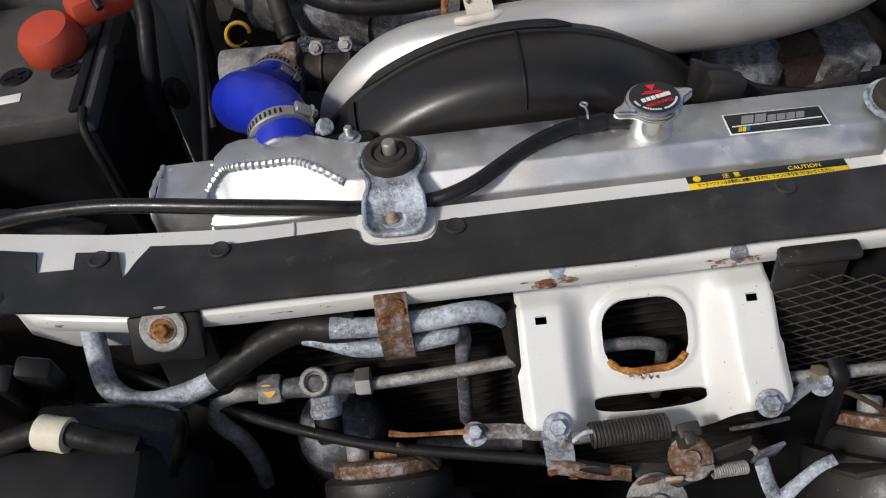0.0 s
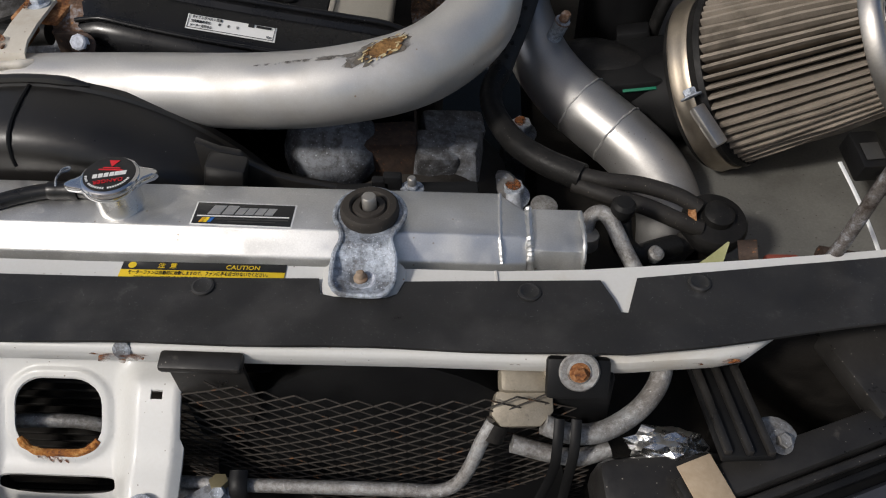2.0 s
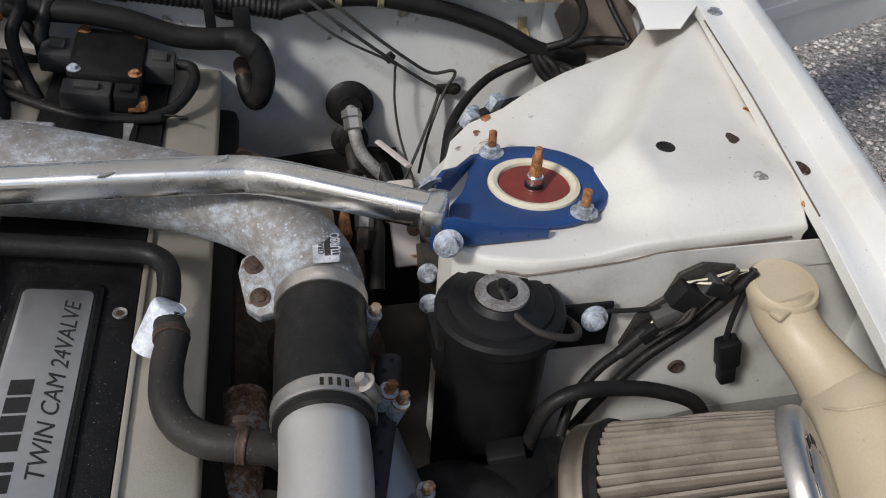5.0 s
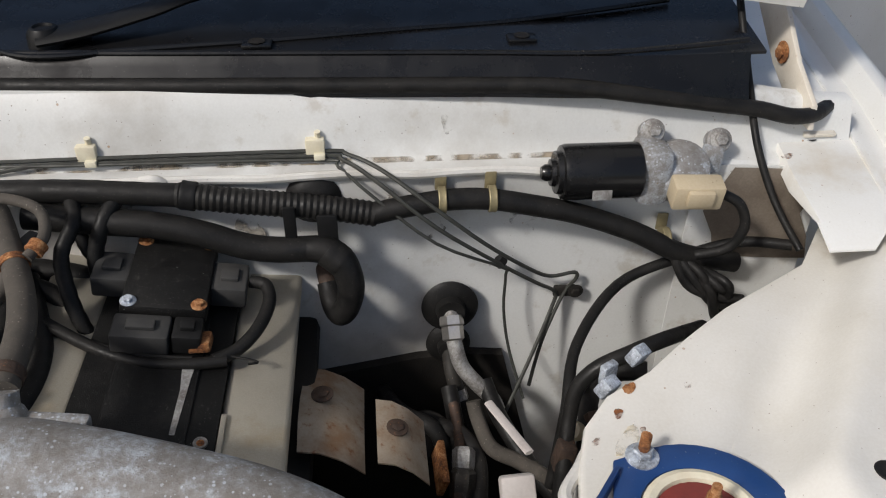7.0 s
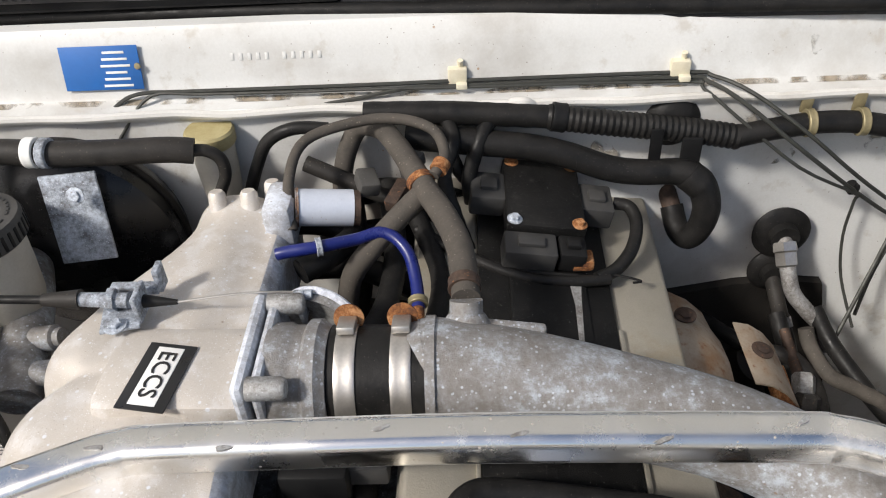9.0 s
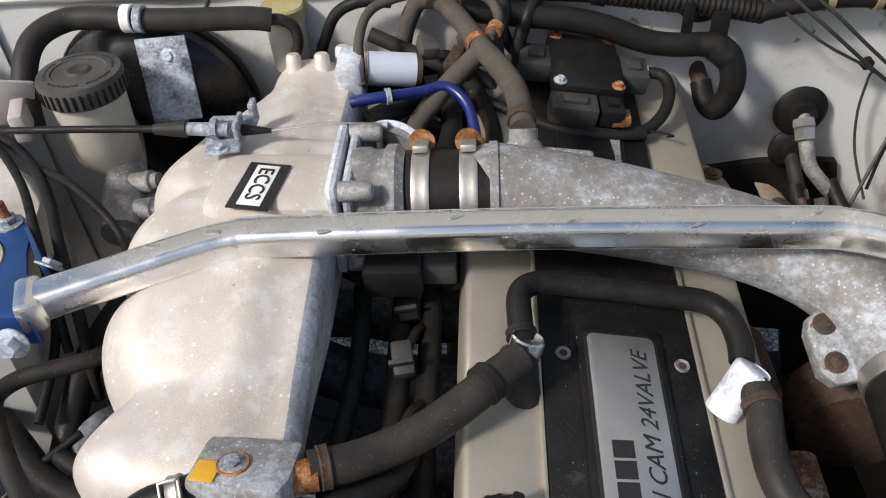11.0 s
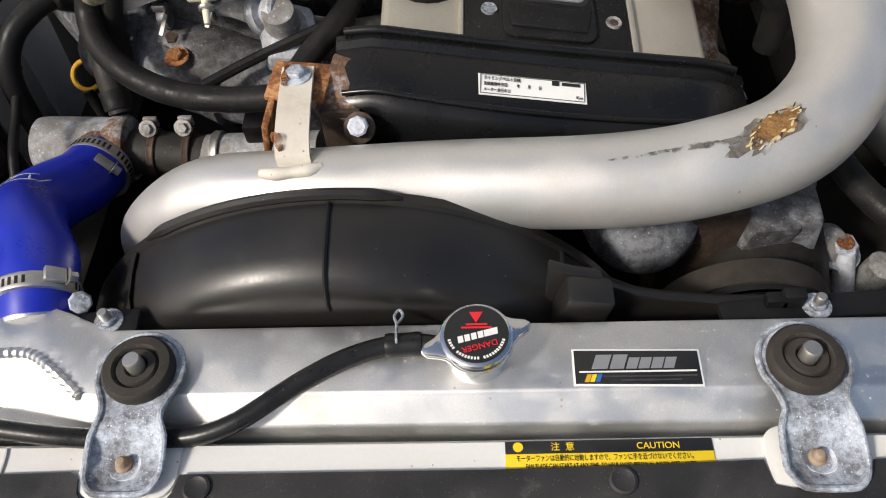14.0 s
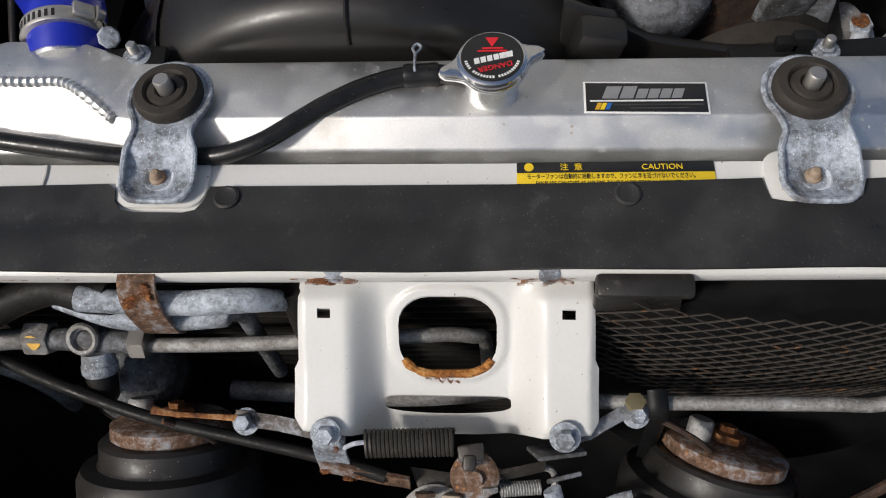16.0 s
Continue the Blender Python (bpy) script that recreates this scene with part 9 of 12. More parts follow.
vh = thing("pressure_hose", (-0.03, 0.75, 0.80), "dusty black rubber hose with clamps rising from the cast pipe", "hose")
part("hose", tube([(-0.003, 0.642, 0.845), (-0.004, 0.665, 0.848), (-0.008, 0.700, 0.850), (-0.020, 0.740, 0.850), (-0.038, 0.782, 0.850)], 0.0112, 18), DUSTHOSE, vh)
part("hose", tube([(-0.036, 0.778, 0.850), (-0.050, 0.806, 0.857), (-0.068, 0.843, 0.862), (-0.085, 0.870, 0.862), (-0.11, 0.885, 0.850), (-0.128, 0.868, 0.80), (-0.13, 0.85, 0.70)], [0.0108, 0.0108, 0.0105, 0.0105, 0.010, 0.010, 0.010], 18), DUSTHOSE, vh)
part("hose", tube([(-0.040, 0.780, 0.846), (-0.060, 0.766, 0.833), (-0.085, 0.750, 0.812), (-0.11, 0.742, 0.775), (-0.12, 0.74, 0.70)], 0.0102, 16), DUSTHOSE, vh)
part("clip", band((-0.004, 0.650, 0.8465), (-0.004, 0.660, 0.8475), 0.0118), DARKRUST, vh)
part("clip", band((-0.040, 0.786, 0.851), (-0.0435, 0.793, 0.8525), 0.0116), RUST, vh)
part("side_pipe", tube([(-0.030, 0.790, 0.858), (-0.020, 0.812, 0.866), (-0.030, 0.838, 0.876), (-0.060, 0.850, 0.882), (-0.10, 0.852, 0.880), (-0.150, 0.834, 0.872), (-0.164, 0.80, 0.85), (-0.160, 0.765, 0.82)], 0.0052, 10), DUSTHOSE, vh)
part("side_clip", band((-0.026, 0.795, 0.860), (-0.022, 0.804, 0.863), 0.0072), RUST, vh)
bv2 = thing("blue_vacuum_hose", (-0.09, 0.72, 0.78), "thin blue silicone vacuum hose", "hose")
part("hose", tube([(-0.166, 0.724, 0.826), (-0.155, 0.725, 0.828), (-0.130, 0.729, 0.829), (-0.100, 0.744, 0.824), (-0.074, 0.750, 0.826), (-0.054, 0.735, 0.816), (-0.046, 0.708, 0.802), (-0.044, 0.682, 0.797)], 0.0056, 14), NAVYHOSE, bv2)
part("clip", band((-0.132, 0.7285, 0.829), (-0.127, 0.730, 0.8288), 0.0072), ZINC, bv2)
part("clip", band((-0.0445, 0.692, 0.7985), (-0.044, 0.686, 0.7975), 0.0074), YELLOWZINC, bv2)
part("nipple", tube([(-0.044, 0.684, 0.797), (-0.044, 0.662, 0.792)], 0.0055, 12), RUST, bv2)
for k, pts in enumerate(([(-0.15, 0.73, 0.80), (-0.12, 0.76, 0.80), (-0.11, 0.80, 0.79), (-0.12, 0.86, 0.80)], [(-0.09, 0.66, 0.78), (-0.075, 0.71, 0.775), (-0.07, 0.78, 0.78), (-0.08, 0.86, 0.80)], [(-0.05, 0.65, 0.765), (-0.03, 0.70, 0.77), (-0.03, 0.76, 0.775), (-0.06, 0.84, 0.80)])):
    solo("rubber_hose", tube(pts, 0.012 - 0.001 * k, 14), RUBBER, "black rubber hose behind the throttle body", "hose", "hoses behind the throttle")

cl2 = thing("rear_looms", (-0.05, 0.82, 0.76), "tangle of dark looms and plugs behind the throttle body", "wiring")
for pts, r, m in (([(-0.02, 0.885, 0.862), (-0.012, 0.860, 0.850), (-0.022, 0.835, 0.828), (-0.012, 0.805, 0.800), (0.0, 0.79, 0.77)], 0.0070, RUBBER),
                  ([(0.022, 0.880, 0.858), (0.012, 0.862, 0.845), (0.002, 0.850, 0.815), (0.004, 0.84, 0.79)], 0.0075, RUBBER),
                  ([(-0.16, 0.86, 0.83), (-0.12, 0.85, 0.815), (-0.08, 0.84, 0.80), (-0.04, 0.83, 0.79), (-0.02, 0.82, 0.76)], 0.0085, DUSTY),
                  ([(-0.18, 0.80, 0.80), (-0.14, 0.81, 0.79), (-0.09, 0.80, 0.775), (-0.05, 0.79, 0.76)], 0.011, RUBBER),
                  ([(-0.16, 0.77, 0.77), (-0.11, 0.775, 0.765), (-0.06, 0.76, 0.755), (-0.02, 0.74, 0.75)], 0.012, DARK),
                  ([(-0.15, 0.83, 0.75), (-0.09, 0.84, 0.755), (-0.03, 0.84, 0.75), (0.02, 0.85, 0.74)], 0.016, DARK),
                  ([(-0.13, 0.87, 0.78), (-0.08, 0.875, 0.785), (-0.02, 0.87, 0.775), (0.02, 0.87, 0.75)], 0.013, RUBBER)):
    part("loom", tube(pts, r, 10, ribs=0.07 if r < 0.008 else 0.0), m, cl2)
part("plug", box((-0.052, 0.838, 0.838), (0.012, 0.030, 0.014), 0.002, (10, 0, -30)), WORNBLACK, cl2)
part("plug", box((-0.066, 0.812, 0.822), (0.014, 0.034, 0.014), 0.002, (10, 0, -22)), DARKRUST, cl2)
tc = thing("throttle_cable", (-0.3, 0.64, 0.82), "black throttle cable with a zinc adjuster bracket", "cable")
part("sheath", tube([(-0.56, 0.67, 0.84), (-0.476, 0.652, 0.850), (-0.40, 0.648, 0.852), (-0.327, 0.645, 0.852)], 0.0035, 10), RUBBER, tc)
part("boot", tube([(-0.330, 0.645, 0.852), (-0.30, 0.6445, 0.852)], [0.005, 0.008], 14), DUSTY, tc)
part("adjuster", join(tube([(-0.302, 0.6445, 0.852), (-0.262, 0.643, 0.851)], 0.0058, 12, ribs=0.1), lathe([(0.0095, -0.003), (0.0095, 0.003), (0, 0.003)], (-0.275, 0.6435, 0.8515), (1, 0, 0), 6)), ZINC, tc)
part("bracket", join(box((-0.268, 0.636, 0.842), (0.030, 0.034, 0.003), 0.001, (0, 0, 12)), box((-0.252, 0.640, 0.852), (0.004, 0.024, 0.024), 0.001), box((-0.245, 0.668, 0.853), (0.005, 0.014, 0.022), 0.001), box((-0.262, 0.658, 0.850), (0.038, 0.008, 0.008), 0.001)), ZINC, tc)
part("bracket_bolt", bolt_mesh((-0.268, 0.622, 0.844), (0, 0, 1), 0.005, 0.005), ZINC, tc)
part("ferrule", tube([(-0.250, 0.642, 0.851), (-0.224, 0.641, 0.850)], [0.0055, 0.002], 12), PLASTIC, tc)
part("inner_wire", tube([(-0.226, 0.641, 0.850), (-0.17, 0.647, 0.852), (-0.12, 0.653, 0.8455)], 0.0010, 6), STEEL, tc)

hn = thing("firewall_harness", (0.2, 0.885, 0.80), "thick taped wiring harness along the firewall", "wiring")
part("taped_loom", tube([(-0.10, 0.888, 0.868), (-0.022, 0.886, 0.867), (0.03, 0.884, 0.864), (0.084, 0.883, 0.860)], 0.0115, 14, ribs=0.03), RUBBER, hn)
part("ribbed_loom", tube([(0.08 + 0.0032 * k, 0.8825 - 0.002 * math.sin(k * 0.1), 0.8605 - 0.031 * (k / 60) ** 1.15) for k in range(61)], 0.0120, 14, 1, ribs=0.10), RUBBER, hn)
part("loom", tube([(0.268, 0.882, 0.831), (0.30, 0.882, 0.838), (0.345, 0.884, 0.843), (0.385, 0.884, 0.842), (0.43, 0.882, 0.834), (0.48, 0.880, 0.822), (0.54, 0.876, 0.80), (0.596, 0.872, 0.772), (0.66, 0.875, 0.755)], 0.0112, 14), RUBBER, hn)
for k in range(6):
    part("branch", tube([(0.585 + 0.006 * k, 0.870, 0.775 - 0.004 * k), (0.600 + 0.007 * k, 0.855 - 0.004 * k, 0.745 + 0.006 * (k % 3)), (0.625 + 0.004 * k, 0.845, 0.735 - 0.010 * (k % 4)), (0.66, 0.84 + 0.006 * k, 0.73 - 0.016 * k)], 0.0058 - 0.0006 * (k % 3), 10, ribs=0.06 * (k % 2)), RUBBER, hn)
part("grommet", lathe([(0.027, 0), (0.029, 0.004), (0.022, 0.012), (0.012, 0.016)], (0.208, 0.908, 0.838), (0, -1, 0), 28), RUBBER, hn)
part("strap", join(box((0.186, 0.868, 0.826), (0.012, 0.003, 0.050), 0.001), box((0.222, 0.870, 0.822), (0.020, 0.004, 0.034), 0.001, (0, 0, 0))), PLASTIC, hn)
part("clamp", band((0.084, 0.883, 0.8605), (0.098, 0.8828, 0.858), 0.0134), PLASTIC, hn)
for x, z in ((0.337, 0.843), (0.388, 0.8425), (0.578, 0.783)):
    c = part("clip_band", band((x - 0.004, 0.884, z), (x + 0.004, 0.884, z), 0.0128), YELLOWZINC, hn)
    part("clip_tab", box((x, 0.8985, z + 0.014), (0.012, 0.003, 0.020), 0.001), YELLOWZINC, c)
ELBOW = [(0.200, 0.866, 0.803), (0.220, 0.864, 0.801), (0.235, 0.858, 0.790), (0.242, 0.852, 0.768), (0.239, 0.850, 0.744), (0.230, 0.855, 0.726), (0.222, 0.870, 0.727), (0.217, 0.886, 0.745)]
hh = thing("heater_hose", (0.15, 0.87, 0.70), "black rubber heater hose with a moulded elbow", "hose")
part("hose", tube([(-0.06, 0.872, 0.850), (0.007, 0.870, 0.842), (0.060, 0.868, 0.836), (0.100, 0.866, 0.826), (0.140, 0.865, 0.810), (0.172, 0.865, 0.804), (0.205, 0.866, 0.803)], 0.0132, 18), RUBBER, hh)
part("elbow", tube(ELBOW, [0.0132, 0.0145, 0.0150, 0.0142, 0.0132, 0.0128, 0.0125, 0.0120], 20), RUBBER, hh)
part("collar", band(ELBOW[1], ELBOW[2], 0.0152, 0.0006), RUBBER, hh)
part("inlet", tube([(0.212, 0.908, 0.760), (0.214, 0.896, 0.753), (0.217, 0.885, 0.744)], 0.0098, 16), DARKRUST, hh, "brown steel heater stub")
part("grommet", lathe([(0.024, 0), (0.0255, 0.004), (0.020, 0.010), (0.012, 0.013)], (0.211, 0.914, 0.762), (0, -1, -0.1), 28), RUBBER, hh)
fh = thing("heater_pipe", (0.36, 0.87, 0.58), "aluminium heater pipes with hex fittings in rubber grommets", "pipe")
for gx, gz, r in ((0.350, 0.690, 0.031), (0.349, 0.635, 0.025)):
    g = part("grommet", lathe([(r, 0), (r * 1.05, 0.004), (r * 0.9, 0.008), (r * 0.55, 0.010), (r * 0.5, 0.020), (0, 0.020)], (gx, 0.906, gz), (0, -1, 0.1), 34), RUBBER, fh)
part("pipe", tube([(0.350, 0.895, 0.692), (0.350, 0.878, 0.680), (0.353, 0.866, 0.662), (0.360, 0.856, 0.640), (0.376, 0.846, 0.622), (0.395, 0.838, 0.602), (0.405, 0.832, 0.575)], 0.0088, 14), DULLZINC, fh)
part("hex_fitting", join(lathe([(0.0135, 0), (0.0140, 0.010), (0.012, 0.012), (0, 0.012)], (0.350, 0.888, 0.688), (0.05, -0.65, -0.7), 6), lathe([(0.0125, 0.012), (0.0125, 0.026), (0.010, 0.028)], (0.350, 0.888, 0.688), (0.05, -0.65, -0.7), 6)), STEEL, fh)
part("pipe", tube([(0.349, 0.895, 0.634), (0.350, 0.872, 0.622), (0.356, 0.856, 0.600), (0.366, 0.840, 0.570), (0.37, 0.82, 0.54)], 0.0088, 14), DUSTY, fh)
part("hex_fitting", lathe([(0.012, 0), (0.0125, 0.012), (0, 0.012)], (0.355, 0.858, 0.602), (0.2, -0.5, -0.8), 6), DULLZINC, fh)
for k, pts in enumerate(([(0.385, 0.850, 0.622), (0.398, 0.815, 0.600), (0.425, 0.765, 0.575), (0.46, 0.72, 0.54), (0.47, 0.70, 0.48)], [(0.345, 0.850, 0.615), (0.350, 0.81, 0.590), (0.352, 0.76, 0.56), (0.350, 0.72, 0.50)], [(0.27, 0.885, 0.58), (0.29, 0.83, 0.60), (0.33, 0.80, 0.59), (0.34, 0.78, 0.50)])):
    solo("rubber_hose", tube(pts, 0.0095, 12), RUBBER, "black rubber hose low against the firewall", "hose", "hoses by the firewall")
dc = thing("turbo_pipework", (0.36, 0.77, 0.5), "brown greasy pipes and unions low behind the turbo", "pipe")
part("oil_pipe", tube([(0.370, 0.826, 0.615), (0.374, 0.812, 0.600), (0.385, 0.779, 0.590), (0.414, 0.766, 0.580), (0.443, 0.746, 0.570), (0.46, 0.72, 0.54)], 0.0085, 12), DUSTHOSE, dc)
part("feed_pipe", tube([(0.348, 0.829, 0.610), (0.350, 0.804, 0.600), (0.350, 0.765, 0.590), (0.343, 0.728, 0.580), (0.34, 0.70, 0.55)], 0.0060, 12), DARKRUST, dc)
part("water_pipe", tube([(0.331, 0.814, 0.590), (0.352, 0.800, 0.594), (0.369, 0.772, 0.580), (0.365, 0.727, 0.570), (0.36, 0.69, 0.54)], 0.0095, 14), DUSTY, dc)
part("union", lathe([(0.011, -0.012), (0.0125, 0.0), (0.0125, 0.012), (0.009, 0.016), (0, 0.016)], (0.352, 0.762, 0.590), (0.1, 0.7, 0.5), 6), DULLZINC, dc)
part("union", lathe([(0.012, -0.012), (0.014, 0.0), (0.014, 0.014), (0.010, 0.018), (0, 0.018)], (0.348, 0.738, 0.582), (0.1, 0.5, 0.6), 6), DARKSTEEL, dc)
part("rusty_stay", box((0.327, 0.757, 0.590), (0.008, 0.050, 0.030), 0.002, (10, 12, 4)), RUST, dc)
part("dump_valve", lathe([(0.010, -0.02), (0.028, -0.014), (0.030, 0.0), (0.026, 0.010), (0.010, 0.014), (0, 0.014)], (0.318, 0.815, 0.575), (0.2, -0.5, 0.8), 24), DARK, dc)
part("tower_loom", tube([(0.535, 0.765, 0.705), (0.513, 0.773, 0.700), (0.493, 0.783, 0.684), (0.485, 0.778, 0.662), (0.479, 0.760, 0.650), (0.474, 0.738, 0.640), (0.470, 0.72, 0.60)], 0.0100, 14, ribs=0.04), RUBBER, dc)
part("loom_plug", box((0.481, 0.752, 0.650), (0.016, 0.018, 0.034), 0.003, (30, 0, 10)), DARKRUST, dc)
part("loom_plug", lathe([(0.009, -0.008), (0.010, 0.0), (0.009, 0.008), (0, 0.009)], (0.463, 0.742, 0.650), (-0.6, -0.3, 0.6), 12), CREAM, dc, "yellowed plug")
solo("white_stick", tube([(0.3600, 0.687, 0.756), (0.371, 0.657, 0.7595), (0.384, 0.624, 0.762)], 0.0042, 8, flat=0.5), PINKGREY, "pale grey plastic strip leaning by the turbo bracket", "strip")
tl3 = thing("wiring_loom", (0.45, 0.66, 0.68), "black loom and brown plug behind the strut tower", "wiring")
part("loom", tube([(0.425, 0.655, 0.600), (0.435, 0.685, 0.665), (0.443, 0.712, 0.695), (0.450, 0.725, 0.725), (0.468, 0.729, 0.748), (0.50, 0.733, 0.762), (0.54, 0.750, 0.762), (0.60, 0.80, 0.73)], 0.0075, 12), RUBBER, tl3)
part("plug", box((0.437, 0.694, 0.672), (0.018, 0.018, 0.034), 0.004, (0, 8, 0)), DARKRUST, tl3)
part("clip", box((0.464, 0.690, 0.780), (0.016, 0.008, 0.022), 0.002, (0, 0, 30)), ZINC, tl3)
part("cable", tube([(0.43, 0.70, 0.62), (0.445, 0.73, 0.69), (0.47, 0.80, 0.715), (0.53, 0.87, 0.735), (0.60, 0.885, 0.757), (0.66, 0.880, 0.778), (0.71, 0.86, 0.785)], 0.006, 12), RUBBER, tl3)

# brake lines on the upper firewall
bl = thing("brake_lines", (0.1, 0.92, 0.70), "thin grey-green steel brake lines clipped to the firewall", "brake line")
LN = [[(-0.369, 0.914, 0.861), (-0.345, 0.916, 0.878), (-0.323, 0.917, 0.8835), (-0.295, 0.917, 0.8835), (-0.192, 0.918, 0.883), (-0.065, 0.918, 0.8835), (-0.03, 0.918, 0.884), (0.21, 0.920, 0.884), (0.245, 0.914, 0.882), (0.280, 0.893, 0.873), (0.33, 0.868, 0.842), (0.38, 0.866, 0.800), (0.425, 0.876, 0.762), (0.458, 0.889, 0.737), (0.487, 0.894, 0.737), (0.490, 0.894, 0.728), (0.478, 0.896, 0.705), (0.455, 0.88, 0.650), (0.44, 0.86, 0.60)],
      [(-0.229, 0.890, 0.76), (-0.231, 0.905, 0.787), (-0.221, 0.908, 0.836), (-0.202, 0.909, 0.855), (-0.160, 0.909, 0.865), (-0.112, 0.910, 0.872), (-0.07, 0.912, 0.8790), (-0.03, 0.915, 0.880), (0.21, 0.917, 0.880), (0.240, 0.910, 0.878), (0.272, 0.888, 0.865), (0.33, 0.864, 0.823), (0.40, 0.878, 0.764), (0.445, 0.889, 0.728), (0.468, 0.895, 0.710), (0.466, 0.893, 0.690), (0.44, 0.865, 0.640), (0.40, 0.82, 0.58)],
      [(-0.406, 0.880, 0.712), (-0.385, 0.895, 0.797), (-0.348, 0.905, 0.852), (-0.317, 0.914, 0.8815), (-0.27, 0.915, 0.881), (-0.18, 0.915, 0.880), (-0.10, 0.914, 0.8805), (-0.03, 0.913, 0.880), (0.21, 0.914, 0.877), (0.235, 0.905, 0.873), (0.265, 0.884, 0.853), (0.33, 0.862, 0.805), (0.402, 0.878, 0.760), (0.408, 0.884, 0.745), (0.408, 0.882, 0.70), (0.415, 0.87, 0.65), (0.43, 0.84, 0.60)]]
for pts, r in zip(LN, (0.0022, 0.0022, 0.0017)):
    part("line", tube(pts, r, 8, 4), LINE, bl)
part("tie", band((0.398, 0.885, 0.766), (0.404, 0.884, 0.760), 0.006), RUBBER, bl)
part("line_bracket", box((0.480, 0.899, 0.708), (0.026, 0.006, 0.014), 0.002), DARK, bl)
part("line_bolt", bolt_mesh((0.492, 0.896, 0.709), (0, -1, 0), 0.005, 0.005), DARK, bl)
for x in (-0.007, 0.213):
    c = part("line_clip", box((x, 0.921, 0.889), (0.019, 0.010, 0.017), 0.0015), IVORY, bl, "ivory plastic line clip")
    part("clip_hook", box((x + 0.004, 0.914, 0.881), (0.011, 0.008, 0.006), 0.001), IVORY, c)
    part("clip_stud", lathe([(0.003, 0), (0.003, 0.009), (0, 0.009)], (x + 0.003, 0.924, 0.896), (0, -0.3, 1), 8), IVORY, c)
# stamped number as plain bars, and the blue plate
for k in range(11):
    if k != 5:
        part("stamped_bar", box((-0.232 + 0.0088 * k, 0.9319, 0.912), (0.0036, 0.0006, 0.007), 0.0002, (-15, 0, 0)), FIREPAINT, bl)
ip = thing("identity_plate", (-0.35, 0.93, 0.89), "blue metal identity plate riveted to the firewall", "plate")
part("plate", box((-0.365, 0.9275, 0.907), (0.080, 0.0014, 0.044), 0.0004, (-15, 0, 0)), LABELBLUE, ip)
for k in range(6):
    part("print_bar", box((-0.350, 0.9225 + 0.0017 * k, 0.890 + 0.0064 * k), (0.030 - 0.004 * (k % 3), 0.0012, 0.0024), 0.0002, (-15, 0, 0)), LABELWHITE, ip)
part("rivet", lathe([(0.0035, 0), (0.003, 0.0015), (0, 0.002)], (-0.327, 0.9255, 0.909), (0, -1, 0.25), 12), YELLOWZINC, ip)

wm = thing("wiper_motor", (0.52, 0.88, 0.83), "black wiper motor with a corroded gearbox and cream plug", "wiper motor")
part("motor", lathe([(0.006, 0.0), (0.0085, 0.004), (0.0085, 0.008), (0.0135, 0.009), (0.0145, 0.013), (0.0215, 0.014), (0.0225, 0.019), (0.027, 0.020), (0.0285, 0.025), (0.0285, 0.098), (0.026, 0.1), (0, 0.1)], (0.437, 0.888, 0.868), (1, 0.0, 0.0), 32), GLOSSY, wm)
part("motor_tag", box((0.494, 0.8605, 0.860), (0.020, 0.001, 0.018), 0.0003, (-12, 0, 0)), DULLZINC, wm)
part("gearbox", join(box((0.550, 0.890, 0.866), (0.034, 0.050, 0.062), 0.010, (0, 0, 0)), lathe([(0.030, -0.02), (0.032, 0.0), (0.028, 0.010), (0.012, 0.016), (0, 0.017)], (0.580, 0.886, 0.868), (0, -0.6, 0.6), 26)), OXIDE, wm)
for x, y, z in ((0.552, 0.905, 0.902), (0.622, 0.90, 0.892)):
    t = part("mount_lug", join(lathe([(0.012, -0.012), (0.013, 0.0), (0.009, 0.003)], (x, y, z), (0, -0.8, 0.5), 22), box((x - 0.006, y - 0.004, z - 0.018), (0.020, 0.016, 0.030), 0.004)), OXIDE, wm)
    part("lug_bolt", bolt_mesh((x, y - 0.002, z + 0.002), (0, -0.8, 0.5), 0.0065, 0.006), DULLZINC, t)
part("plug", join(box((0.585, 0.850, 0.862), (0.050, 0.024, 0.028), 0.003, (10, 0, -4)), box((0.585, 0.838, 0.862), (0.026, 0.010, 0.018), 0.002, (10, 0, -4))), CREAM, wm, "cream plastic plug")
part("lead", tube([(0.612, 0.848, 0.860), (0.630, 0.842, 0.850), (0.638, 0.838, 0.826), (0.628, 0.840, 0.80), (0.60, 0.85, 0.785)], 0.0052, 10), RUBBER, wm)
ch = thing("washer_tube", (0.65, 0.92, 0.86), "black rubber tube climbing past the cowl end", "hose")
part("tube", tube([(0.70, 0.83, 0.80), (0.682, 0.87, 0.835), (0.668, 0.905, 0.880), (0.664, 0.94, 0.925), (0.662, 0.99, 0.985), (0.666, 1.04, 1.03)], 0.0040, 12), RUBBER, ch)

# ---- left side of the bay ----
mc = thing("brake_reservoir", (-0.42, 0.72, 0.74), "cloudy plastic brake fluid reservoir with a black cap", "reservoir")
MC = Vector((-0.436, 0.746, 0.0))
part("bottle", lathe([(0.029, 0.752), (0.033, 0.765), (0.0355, 0.80), (0.0370, 0.838), (0.0370, 0.842)], MC, (0, 0, 1), 36), FROST, mc)
cpz = part("cap", lathe([(0.0405, 0.834), (0.0425, 0.836), (0.0425, 0.853), (0.0405, 0.8575), (0.027, 0.8590), (0.026, 0.8578), (0.013, 0.8580), (0.012, 0.8592), (0, 0.8592)], MC, (0, 0, 1), 48), WORNBLACK, mc, "black ribbed screw cap with moulded print")
